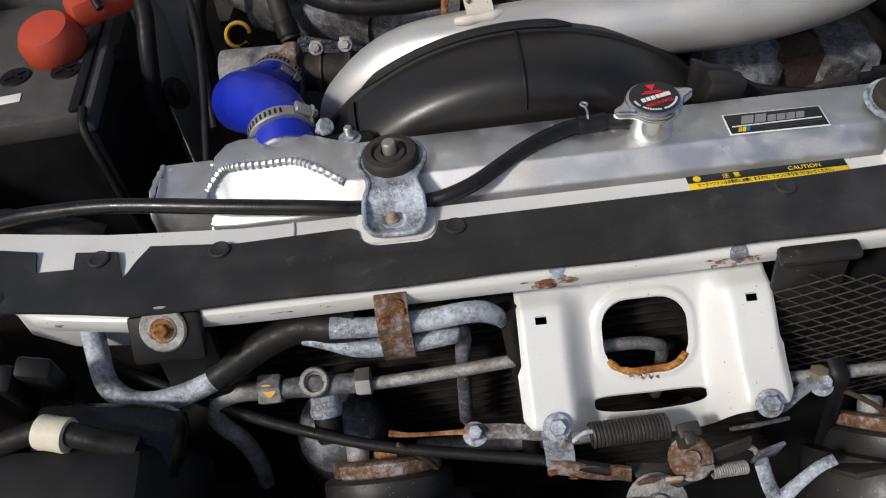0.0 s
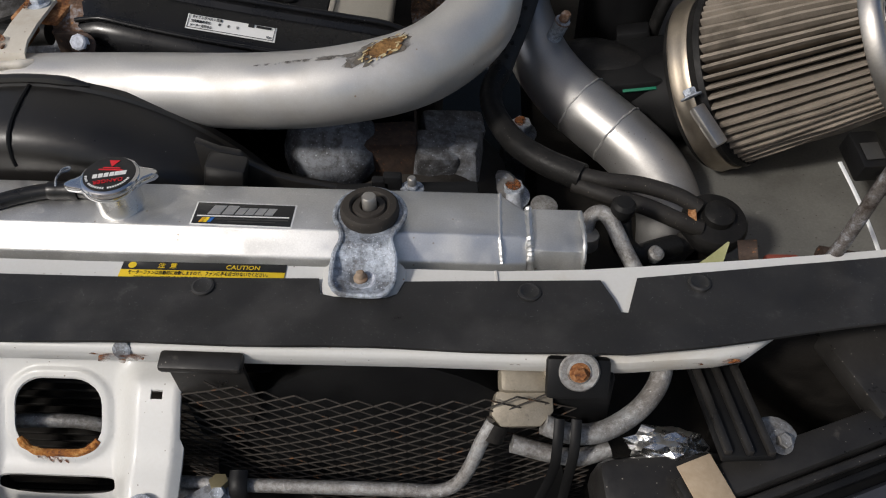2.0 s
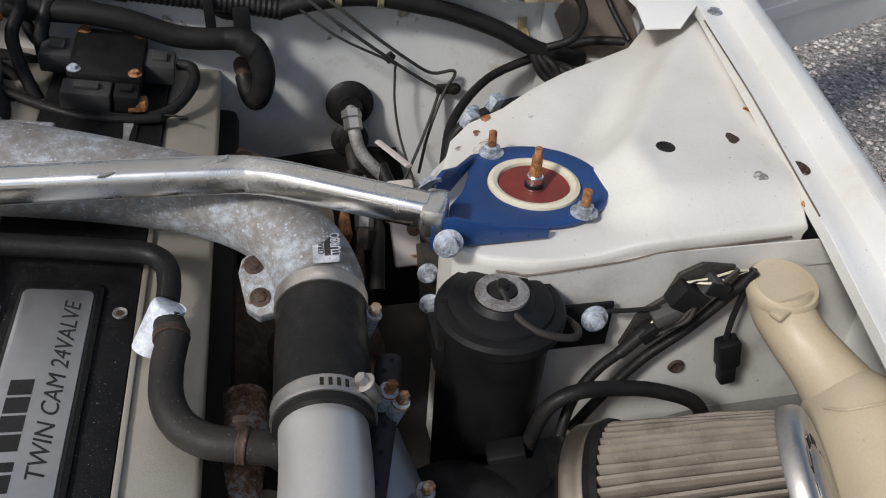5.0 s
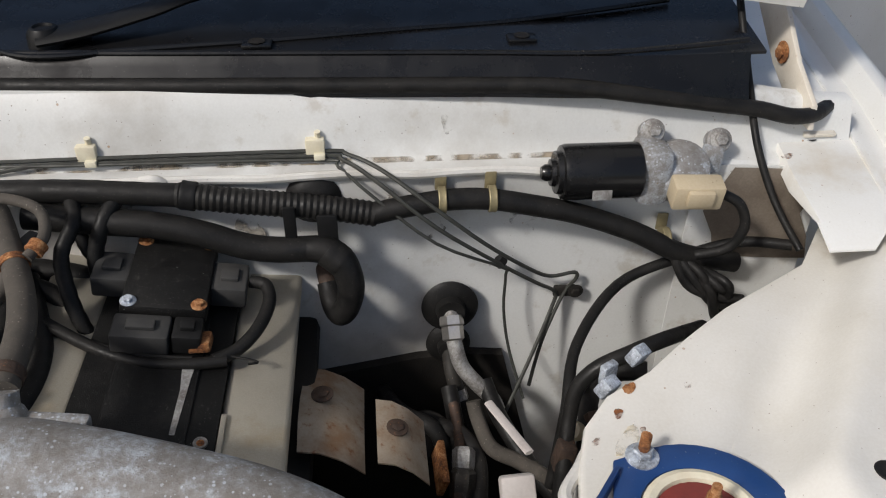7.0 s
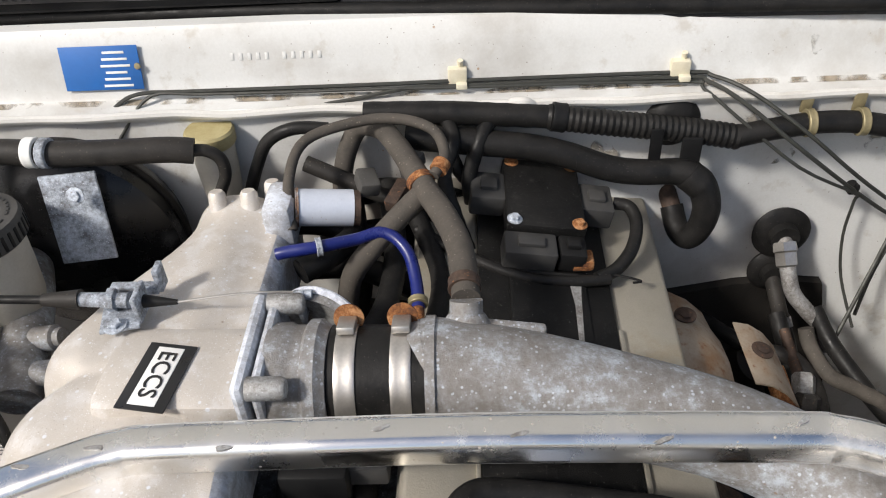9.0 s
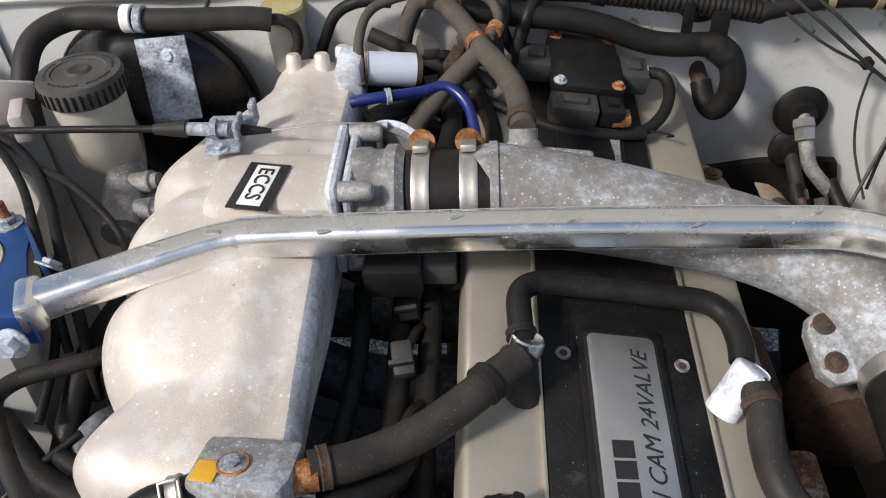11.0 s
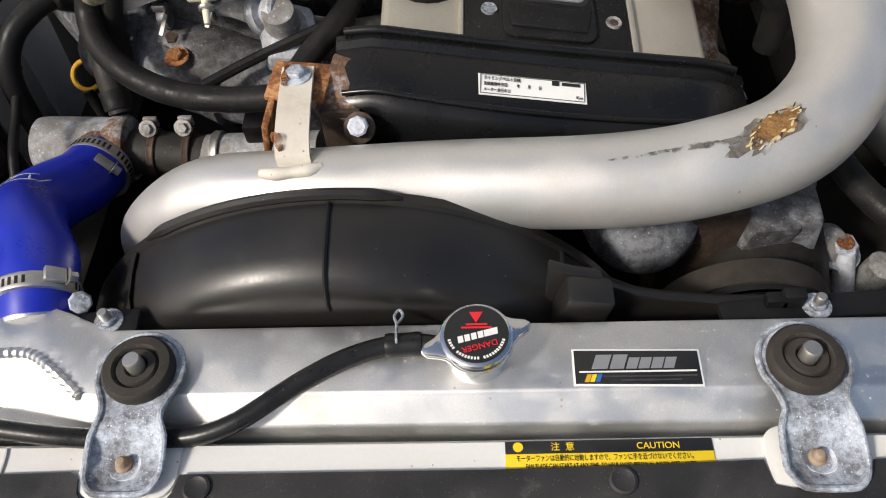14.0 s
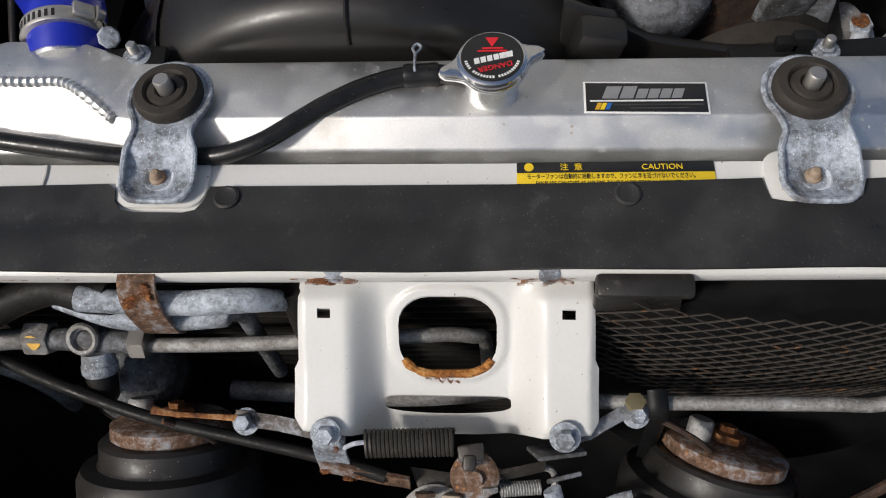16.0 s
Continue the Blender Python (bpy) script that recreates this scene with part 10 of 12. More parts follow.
for k in range(36):
    a = 2 * math.pi * k / 36
    part("cap_rib", box((MC.x + 0.0426 * math.cos(a), MC.y + 0.0426 * math.sin(a), 0.8445), (0.0018, 0.0030, 0.015), 0.0004, (0, 0, math.degrees(a))), PLASTIC, cpz)
for k in range(34):
    if k % 7:
        a = 2 * math.pi * k / 34
        part("moulded_print", box((MC.x + 0.0325 * math.cos(a), MC.y + 0.0325 * math.sin(a), 0.8588), (0.0026, 0.0045, 0.0008), 0.0002, (0, 0, math.degrees(a))), GREYPLASTIC, cpz)
part("emblem", lathe([(0.0115, 0.8590), (0.0105, 0.8600), (0.007, 0.8600), (0.006, 0.8594), (0, 0.8594)], MC, (0, 0, 1), 20), GREYPLASTIC, cpz)
mcy = thing("master_cylinder", (-0.40, 0.68, 0.70), "corroded aluminium brake master cylinder", "master cylinder")
part("cylinder", tube([(-0.455, 0.815, 0.745), (-0.43, 0.76, 0.742), (-0.405, 0.675, 0.736), (-0.398, 0.645, 0.732)], [0.024, 0.022, 0.022, 0.020], 22), OXIDE, mcy)
part("port", lathe([(0.012, 0), (0.012, 0.022), (0.009, 0.024), (0.009, 0.03), (0, 0.03)], (-0.40, 0.705, 0.748), (1, -0.1, 0.2), 16), OXIDE, mcy)
part("port", lathe([(0.012, 0), (0.012, 0.018), (0.009, 0.020), (0.009, 0.026), (0, 0.026)], (-0.385, 0.668, 0.742), (1, -0.1, 0.2), 16), OXIDE, mcy)
part("fitting", bolt_mesh((-0.359, 0.664, 0.747), (1, -0.1, 0.2), 0.006, 0.01), RUST, mcy)
bo = thing("brake_booster", (-0.42, 0.87, 0.62), "black drum-shaped brake booster on the firewall", "brake booster")
part("front_shell", lathe([(0.03, -0.05), (0.085, -0.045), (0.115, -0.02), (0.1165, -0.003)], (-0.42, 0.87, 0.74), (0, 1, 0), 40), GLOSSY, bo)
part("rear_shell", lathe([(0.1165, 0.003), (0.112, 0.02), (0.08, 0.035)], (-0.42, 0.87, 0.74), (0, 1, 0), 40), GLOSSY, bo)
part("crimped_rim", lathe([(0.112, -0.004), (0.1195, -0.004), (0.121, 0.0), (0.1195, 0.004), (0.112, 0.004)], (-0.42, 0.87, 0.74), (0, 1, 0), 48), DARK, bo)
hb = thing("heater_valve_bracket", (-0.39, 0.84, 0.77), "galvanised bracket beside the brake reservoir", "bracket")
part("plate", box((-0.372, 0.800, 0.815), (0.052, 0.004, 0.090), 0.001, (-14, 0, 8)), ZINC, hb)
part("screw", bolt_mesh((-0.362, 0.792, 0.846), (0, -0.8, 0.4), 0.005, 0.004), ZINC, hb)
lh = thing("heater_hose", (-0.38, 0.82, 0.80), "old dusty heater hose with a white clip", "hose")
part("hose", tube([(-0.500, 0.735, 0.80), (-0.505, 0.760, 0.838), (-0.500, 0.795, 0.866), (-0.475, 0.825, 0.874), (-0.435, 0.828, 0.874), (-0.39, 0.828, 0.870), (-0.33, 0.834, 0.866), (-0.285, 0.842, 0.862), (-0.262, 0.846, 0.857)], [0.0125] * 9 + [0.011], 16), DUSTY, lh)
part("clip", band((-0.412, 0.827, 0.873), (-0.402, 0.8268, 0.8727), 0.0136), LABELWHITE, lh)
part("clip", band((-0.398, 0.8265, 0.8725), (-0.390, 0.826, 0.872), 0.0134), ZINC, lh)
cr = thing("clutch_reservoir", (-0.260, 0.89, 0.78), "small clutch fluid reservoir with a yellow cap", "reservoir")
part("cap", lathe([(0.024, 0), (0.0255, 0.002), (0.0255, 0.014), (0.0235, 0.0165), (0, 0.0170)], (-0.260, 0.892, 0.838), (0, 0, 1), 30), CAPYELLOW, cr, "yellowed plastic cap")
part("bottle", lathe([(0.020, -0.06), (0.022, -0.02), (0.0225, 0.002)], (-0.260, 0.892, 0.838), (0, 0, 1), 26), FROST, cr)
part("hose", tube([(-0.268, 0.845, 0.858), (-0.252, 0.848, 0.856), (-0.240, 0.850, 0.845), (-0.239, 0.850, 0.826), (-0.248, 0.848, 0.806), (-0.250, 0.845, 0.79)], 0.0062, 10), DUSTY, cr)
part("hose", tube([(-0.225, 0.868, 0.79), (-0.212, 0.870, 0.822), (-0.196, 0.872, 0.850), (-0.168, 0.874, 0.862), (-0.135, 0.874, 0.860)], 0.0066, 10), RUBBER, cr)
solo("pale_bracket", join(box((-0.515, 0.735, 0.830), (0.050, 0.006, 0.050), 0.003, (0, 20, 30)), box((-0.492, 0.710, 0.825), (0.014, 0.040, 0.030), 0.003, (0, 0, 20))), PINKGREY, "pale zinc bracket by the brake reservoir", "bracket")
lw = thing("left_wiring", (-0.40, 0.45, 0.66), "black hoses and cables along the inner wing", "wiring")
part("hose", tube([(-0.330, 0.500, 0.742), (-0.355, 0.470, 0.748), (-0.385, 0.456, 0.750), (-0.410, 0.445, 0.750), (-0.420, 0.428, 0.750), (-0.408, 0.404, 0.752), (-0.380, 0.366, 0.754), (-0.354, 0.335, 0.755), (-0.342, 0.320, 0.755)], 0.0074, 14), DUSTY, lw)
part("hose", tube([(-0.50, 0.49, 0.69), (-0.43, 0.43, 0.690), (-0.39, 0.395, 0.685), (-0.34, 0.372, 0.690), (-0.315, 0.365, 0.695)], 0.012, 14), RUBBER, lw)
part("hose", tube([(-0.348, 0.352, 0.705), (-0.362, 0.338, 0.702), (-0.378, 0.320, 0.690), (-0.388, 0.305, 0.662), (-0.390, 0.300, 0.61), (-0.388, 0.30, 0.55)], 0.0098, 14), RUBBER, lw)
part("cable", tube([(-0.388, 0.32, 0.66), (-0.386, 0.28, 0.64), (-0.380, 0.24, 0.63), (-0.375, 0.20, 0.60)], 0.0042, 10), RUBBER, lw)
part("hose", tube([(-0.36, 0.62, 0.70), (-0.37, 0.56, 0.72), (-0.392, 0.50, 0.70), (-0.40, 0.43, 0.66)], 0.013, 14), RUBBER, lw)
part("cable", tube([(-0.44, 0.60, 0.745), (-0.425, 0.55, 0.742), (-0.412, 0.50, 0.722), (-0.41, 0.44, 0.70)], 0.0042, 10), RUBBER, lw)
part("cable", tube([(-0.47, 0.36, 0.66), (-0.43, 0.38, 0.675), (-0.40, 0.405, 0.69), (-0.37, 0.43, 0.70)], 0.0038, 10), RUBBER, lw)
part("stub", tube([(-0.385, 0.415, 0.690), (-0.350, 0.395, 0.690)], 0.008, 12), RUBBER, lw)
part("wing_bolt", bolt_mesh((-0.470, 0.265, 0.655), (1, -0.3, 0.3), 0.008, 0.008), DARK, lw)
part("wing_bolt", bolt_mesh((-0.425, 0.268, 0.600), (1, -0.3, 0.5), 0.010, 0.010), DARK, lw)
part("cable", tube([(-0.56, 0.75, 0.81), (-0.528, 0.717, 0.806), (-0.480, 0.676, 0.804), (-0.436, 0.617, 0.800), (-0.405, 0.556, 0.785), (-0.385, 0.51, 0.74), (-0.38, 0.48, 0.68)], 0.0052, 10), RUBBER, lw)
part("cable", tube([(-0.56, 0.73, 0.81), (-0.516, 0.692, 0.808), (-0.468, 0.635, 0.804), (-0.432, 0.576, 0.800), (-0.414, 0.54, 0.78), (-0.40, 0.50, 0.72)], 0.0042, 10), RUBBER, lw)
part("cable", tube([(-0.46, 0.66, 0.80), (-0.409, 0.620, 0.808), (-0.357, 0.574, 0.79), (-0.35, 0.55, 0.73)], 0.0040, 10), RUBBER, lw)
vp = thing("coolant_hose", (-0.31, 0.31, 0.66), "black rubber hose dropping to the thermostat housing", "hose")
part("hose", tube([(-0.306, 0.345, 0.700), (-0.304, 0.325, 0.688), (-0.300, 0.300, 0.668), (-0.292, 0.278, 0.642)], 0.0105, 16), DUSTY, vp)
part("collar", band((-0.297, 0.290, 0.657), (-0.293, 0.280, 0.645), 0.0112), RUBBER, vp)
dl = thing("dipstick", (-0.36, 0.36, 0.58), "yellow plastic dipstick ring beside the engine", "dipstick")
part("ring", tube([(-0.372 + 0.014 * math.cos(a), 0.384 + 0.010 * math.sin(a), 0.592 + 0.010 * math.sin(a)) for a in [2 * math.pi * k / 16 for k in range(15)]], 0.0026, 8, 2), YELLOW, dl)
part("tube", tube([(-0.362, 0.356, 0.596), (-0.35, 0.345, 0.56), (-0.33, 0.34, 0.48)], 0.005, 10), DARK, dl)
bt = thing("battery", (-0.51, 0.14, 0.45), "black car battery with red terminal covers", "battery")
part("case", box((-0.555, 0.245, 0.560), (0.176, 0.215, 0.21), 0.006, (0, 0, 4)), PLASTIC, bt)
part("lid", box((-0.555, 0.245, 0.664), (0.180, 0.219, 0.022), 0.005, (0, 0, 4)), WORNBLACK, bt, "dusty dark lid")
part("lid_rib", box((-0.479, 0.246, 0.6765), (0.010, 0.200, 0.006), 0.002, (0, 0, 4)), PLASTIC, bt)
part("label", box((-0.540, 0.178, 0.6756), (0.020, 0.013, 0.0008), 0.0002, (0, 0, 8)), LABELWHITE, bt)
for x, y in ((-0.497, 0.216), (-0.545, 0.214)):
    part("vent_plug", join(lathe([(0, 0.0018), (0.014, 0.0018), (0.015, 0)], (x, y, 0.675), (0, 0, 1), 24), box((x, y, 0.6775), (0.020, 0.003, 0.002), 0.0005, (0, 0, 35)), box((x, y, 0.6775), (0.020, 0.003, 0.002), 0.0005, (0, 0, -35))), PLASTIC, bt)
part("terminal_cover", join(lathe([(0.028, 0), (0.031, 0.006), (0.030, 0.022), (0.024, 0.031), (0.010, 0.034), (0, 0.034)], (-0.512, 0.252, 0.675), (-0.1, -0.2, 1), 26), box((-0.466, 0.288, 0.704), (0.070, 0.036, 0.030), 0.009, (0, 0, 32))), ORANGE, bt, "red-orange rubber terminal cover")
part("cable", tube([(-0.440, 0.305, 0.702), (-0.430, 0.285, 0.690), (-0.432, 0.255, 0.655), (-0.440, 0.240, 0.60), (-0.44, 0.24, 0.52)], 0.009, 12), RUBBER, bt)
part("hold_down", tube([(-0.465, 0.150, 0.676), (-0.462, 0.128, 0.668), (-0.452, 0.112, 0.63), (-0.446, 0.108, 0.56)], 0.004, 10), RUBBER, bt)
lc = thing("left_cables", (-0.37, 0.2, 0.6), "black cables hanging beside the battery", "cable")
part("cable", tube([(-0.385, 0.285, 0.72), (-0.372, 0.25, 0.70), (-0.366, 0.2, 0.67), (-0.366, 0.12, 0.62)], 0.0038, 10), RUBBER, lc)
part("cable", tube([(-0.50, 0.30, 0.74), (-0.478, 0.285, 0.735), (-0.46, 0.26, 0.71)], 0.004, 10), RUBBER, lc)
part("loom", tube([(-0.55, 0.01, 0.67), (-0.50, 0.012, 0.672), (-0.46, 0.006, 0.668), (-0.42, 0.0, 0.655)], 0.012, 12, ribs=0.1), RUBBER, lc)

# ---- front, below the cross panel ----
lb_ = thing("latch_bracket", (-0.02, -0.13, 0.58), "white painted steel bonnet latch bracket with rusty cut-out", "bracket")


MID = [(0, (-0.088, 0.645)), (0.018, (-0.0985, 0.632)), (0.072, (-0.134, 0.593)), (0.090, (-0.148, 0.584)), (0.098, (-0.1525, 0.578)), (0.112, (-0.159, 0.563)), (0.126, (-0.164, 0.549))]
PAD = [(0, (-0.090, 0.648)), (0.030, (-0.1135, 0.6375)), (0.075, (-0.146, 0.612)), (0.100, (-0.170, 0.601)), (0.112, (-0.178, 0.594))]


def eased(table, x):
    """The table's value with its corners rounded off."""
    return sum(lerp_table(table, x + 0.004 * k) for k in (-2, -1, 0, 1, 2)) / 5


def bend(v):
    """Plate position (u across, v down) to the folded bracket: sunk middle, raised outer pads, embossed ring and turned lower edge."""
    u, d = v.co.x, v.co.y
    my, mz = (eased([(a, q[i]) for a, q in MID], d) for i in (0, 1))
    py, pz = (eased([(a, q[i]) for a, q in PAD], d) for i in (0, 1))
    k = smoothstep(0.038, 0.062, abs(u)) * smoothstep(-0.004, 0.022, d)
    y, z = my + (py - my) * k, mz + (pz - mz) * k
    q = max(abs(u - 0.0005) - 0.0105, 0), max(abs(d - 0.045) - 0.007, 0)
    ring = math.hypot(*q) - 0.020
    lift = 0.0026 * smoothstep(0.0085, 0.0040, ring)
    edge = 0.0050 * smoothstep(0.0855, 0.0935, abs(u)) + 0.004 * smoothstep(0.104, 0.113, d) * smoothstep(0.05, 0.066, abs(u))
    return Vector((u - 0.0215, y - lift * 0.55 + edge * 0.3, z + lift * 0.8 - edge + v.co.z))


o = [(-0.0895, 0), (0.0885, 0), (0.0900, 0.060), (0.0925, 0.066), (0.0925, 0.098), (0.088, 0.107), (0.066, 0.111), (0.055, 0.1145), (0.045, 0.1205), (0.02, 0.124), (-0.02, 0.124), (-0.045, 0.1205), (-0.055, 0.1145), (-0.066, 0.111), (-0.088, 0.107), (-0.0935, 0.098), (-0.0935, 0.068), (-0.0905, 0.062)]
win = round_rect(0.0005, 0.045, 0.061, 0.054, 0.020, 6)
slot = [(0.0405 * math.cos(a), 0.0955 + 0.0080 * math.copysign(abs(math.sin(a)) ** 0.6, math.sin(a)) - 0.0016 * (math.sin(a) < 0) * math.cos(2 * a)) for a in [2 * math.pi * k / 40 for k in range(40)]]
sq = [[(s * 0.0735 + a * 0.004, 0.030 + b * 0.0035) for a, b in ((-1, -1), (1, -1), (1, 1), (-1, 1))] for s in (-1, 1)]
bm = prism(o, 0.0, 0.002, 0, [win, slot, *sq])
for k in range(62):
    y = 0.0011 + 0.0020 * k
    bmesh.ops.bisect_plane(bm, geom=bm.verts[:] + bm.edges[:] + bm.faces[:], plane_co=(0, y, 0), plane_no=(0, 1, 0))
for k in range(89):
    x = -0.088 + 0.002 * k
    bmesh.ops.bisect_plane(bm, geom=bm.verts[:] + bm.edges[:] + bm.faces[:], plane_co=(x, 0, 0), plane_no=(1, 0, 0))
for v in bm.verts:
    v.co = bend(v)
part("plate", bm, PAINT, lb_)


class Spot:
    def __init__(self, u, d, h=0.0):
        self.co = Vector((u, d, h))


low = [bend(Spot(x, y, 0.0008)) for x, y in sorted(((x, y) for x, y in win if y > 0.060), key=lambda q: q[0])]
part("rust_edge", tube(low, [0.0020 + 0.0011 * abs(math.sin(1.7 * k)) for k in range(len(low))], 8, 3), BRIGHTRUST, lb_, "orange rust along the cut-out")
flow = []
for k in range(25):
    u = -0.025 + 0.051 * k / 24
    e = 1 - abs(2 * k / 24 - 1) ** 3
    top = 0.0722 - 0.010 * smoothstep(0.012, 0.030, abs(u))
    flow.append([bend(Spot(u * (1 - 0.18 * q), top - 0.0004 + q * (0.0030 + 0.0065 * e * (0.7 + 0.3 * math.sin(k * 2.1))), 0.0024)) for q in (0, 0.35, 0.7, 1)])
part("rust_patch", sheet(flow, 0.0006), RUSTSTAIN, lb_, "brown rust run below the cut-out")
for s in (-1, 1):
    part("latch_bolt", bolt_mesh((-0.022 + s * 0.072, -0.1765, 0.602), (0, -0.55, 0.8), 0.0054, 0.008), ZINC, lb_)
for x, y in ((-0.087, -0.1085), (0.034, -0.1085)):
    part("rust_patch", blot((x + 0.004, y - 0.0006, 0.6745), (0, -1, 0.1), 0.015, 0.0034, 0, 7), RUSTSTAIN, lb_)
    part("rust_patch", blot((x - 0.004, y + 0.0006, 0.668), (0, -1, -0.3), 0.010, 0.0030, 0, 9), RUSTSTAIN, lb_)
    part("top_bolt", lathe([(0, 0), (0.0062, 0), (0.0060, 0.0010), (0.0030, 0.0018), (0, 0.0018)], (x + 0.004, y + 0.0025, 0.6785), (0, -0.85, 0.5), 18), ZINC, lb_, "flat corroded screw head")

lt = thing("bonnet_latch", (-0.02, -0.19, 0.55), "greasy corroded bonnet latch with springs and levers", "latch")


def coil_spring(a, b, r, turns, wire):
    a, b = Vector(a), Vector(b)
    m = aim(a, b - a)
    L = (b - a).length
    n = turns * 10
    return tube([m @ Vector((r * math.cos(2 * math.pi * k / 10), r * math.sin(2 * math.pi * k / 10), L * k / n)) for k in range(n + 1)], wire, 6, 1)


part("main_spring", coil_spring((-0.071, -0.180, 0.592), (-0.017, -0.177, 0.588), 0.0080, 21, 0.0013), DARKSTEEL, lt)
part("spring_hook", tube([(-0.071, -0.181, 0.599), (-0.076, -0.182, 0.600), (-0.081, -0.183, 0.597), (-0.0835, -0.183, 0.592)], 0.0015, 8), WHITEOX, lt)
part("small_spring", coil_spring((0.012, -0.199, 0.556), (0.038, -0.196, 0.552), 0.0042, 15, 0.0009), DULLZINC, lt)
part("spring_frame", tube([(0.006, -0.196, 0.560), (0.016, -0.190, 0.564), (0.040, -0.186, 0.562), (0.047, -0.190, 0.556), (0.046, -0.198, 0.550)], 0.0022, 8), DULLZINC, lt)
part("left_lug", sheet([[(x + 0.010 * k, y, z) for k in (-1, -0.5, 0, 0.5, 1)] for x, y, z in ((-0.094, -0.170, 0.592), (-0.094, -0.182, 0.590), (-0.093, -0.187, 0.583), (-0.0925, -0.189, 0.572))], 0.003, (0, 0.5, -0.6)), ZINC, lt, "oxidised zinc lug with rust")
part("left_arm", sheet([[(x, y - 0.003 * q, z - 0.013 * q) for q in (0, 0.3, 0.7, 1)] for x, y, z in ((-0.102, -0.189, 0.579), (-0.088, -0.191, 0.577), (-0.074, -0.193, 0.573), (-0.062, -0.195, 0.572), (-0.054, -0.196, 0.573), (-0.045, -0.197, 0.570))], 0.003, (0, 0.8, -0.4)), STRAPRUST, lt, "rust-streaked grey steel arm")
for x, y, z, a, b, q in ((-0.098, -0.1905, 0.568, 0.006, 0.004, 21), (-0.082, -0.1945, 0.566, 0.007, 0.0025, 22), (-0.090, -0.1835, 0.5925, 0.004, 0.003, 23)):
    part("rust_patch", blot((x, y - 0.0012, z), (0, -0.9, 0.3), a, b, 10, q, 0.0006), RUSTSTAIN, lt)
part("right_lug", join(box((0.046, -0.180, 0.582), (0.030, 0.003, 0.030), 0.001, (28, 8, 10)), box((0.052, -0.192, 0.562), (0.020, 0.003, 0.024), 0.001, (10, 0, 14))), GRIME, lt, "dark steel lug with pale corrosion")
part("right_arm", sheet([[(x, y - 0.002 * q, z - 0.012 * q) for q in (0, 0.5, 1)] for x, y, z in ((0.040, -0.187, 0.577), (0.024, -0.190, 0.573), (0.008, -0.193, 0.571), (-0.006, -0.195, 0.573), (-0.022, -0.197, 0.570))], 0.003, (0, 0.8, -0.4)), DARKSTEEL, lt)
part("pivot_post", join(box((-0.008, -0.186, 0.580), (0.008, 0.010, 0.034), 0.002, (20, 4, 0)), box((-0.006, -0.185, 0.594), (0.016, 0.010, 0.005), 0.0015, (20, 0, 8))), DARKSTEEL, lt)
part("catch_plate", prism([(-0.046, -0.186), (-0.040, -0.200), (-0.014, -0.208), (0.004, -0.204), (0.020, -0.196), (0.012, -0.186), (-0.014, -0.190)], 0.5560, 0.5590, 0.0008), DARKSTEEL, lt, "greasy dark catch plate")
part("collar", lathe([(0.006, -0.004), (0.0150, -0.003), (0.0155, 0.001), (0.0125, 0.003), (0.006, 0.0035), (0.005, 0.007), (0, 0.007)], (-0.004, -0.194, 0.571), (0, -0.5, 0.85), 24), STRAPRUST, lt, "rusty pivot collar")
part("bent_tab", box((-0.036, -0.203, 0.560), (0.012, 0.003, 0.026), 0.001, (18, 8, 6)), STRAPRUST, lt, "rust-edged tab")
part("bent_tab", box((-0.017, -0.204, 0.560), (0.012, 0.003, 0.024), 0.001, (18, -6, -4)), MANIFOLD, lt, "pale rusty tab")
part("bent_tab", box((0.004, -0.200, 0.566), (0.010, 0.004, 0.014), 0.001, (30, 12, 10)), DULLZINC, lt)
part("cam_disc", lathe([(0.0, 0.0), (0.021, 0.0), (0.022, 0.002), (0.018, 0.004), (0.009, 0.005), (0.008, 0.009), (0, 0.009)], (-0.030, -0.214, 0.548), (0.05, -0.6, 0.8), 28), DULLZINC, lt, "worn grey cam disc")
part("cam_lever", tube([(-0.055, -0.214, 0.556), (-0.043, -0.218, 0.560), (-0.028, -0.220, 0.560), (-0.012, -0.221, 0.552), (-0.004, -0.224, 0.538)], [0.0035, 0.0042, 0.004, 0.005, 0.0055], 10, flat=0.45), IVORY, lt, "pale worn lever")
part("stay", sheet([[(x, y + 0.004 * q, z + 0.003 * q) for q in (-1, 0, 1)] for x, y, z in ((-0.100, -0.173, 0.589), (-0.114, -0.170, 0.589), (-0.128, -0.167, 0.588), (-0.142, -0.165, 0.587), (-0.156, -0.163, 0.586))], 0.002), ROD, lt, "zinc stay rusting at its end")
part("stay_tail", tube([(-0.150, -0.164, 0.587), (-0.172, -0.163, 0.587), (-0.196, -0.162, 0.588), (-0.210, -0.160, 0.590)], [0.0026, 0.0018, 0.0018, 0.003], 8, flat=0.5), RUST, lt, "thin rusted tail")
part("stay_bolt", bolt_mesh((-0.1495, -0.165, 0.584), (0, -0.35, 0.9), 0.0050, 0.011), ZINC, lt)
part("stay_nut", lathe([(0.0055, 0), (0.0058, 0.003), (0.0055, 0.010), (0, 0.010)], (-0.149, -0.164, 0.582), (0, 0.3, -1), 6), ZINC, lt)
part("stay", sheet([[(x, y + 0.004 * q, z + 0.003 * q) for q in (-1, 0, 1)] for x, y, z in ((0.056, -0.173, 0.590), (0.068, -0.169, 0.588), (0.078, -0.163, 0.589), (0.088, -0.158, 0.592), (0.100, -0.156, 0.592))], 0.002), GRIME, lt, "dark steel stay with pale corrosion")
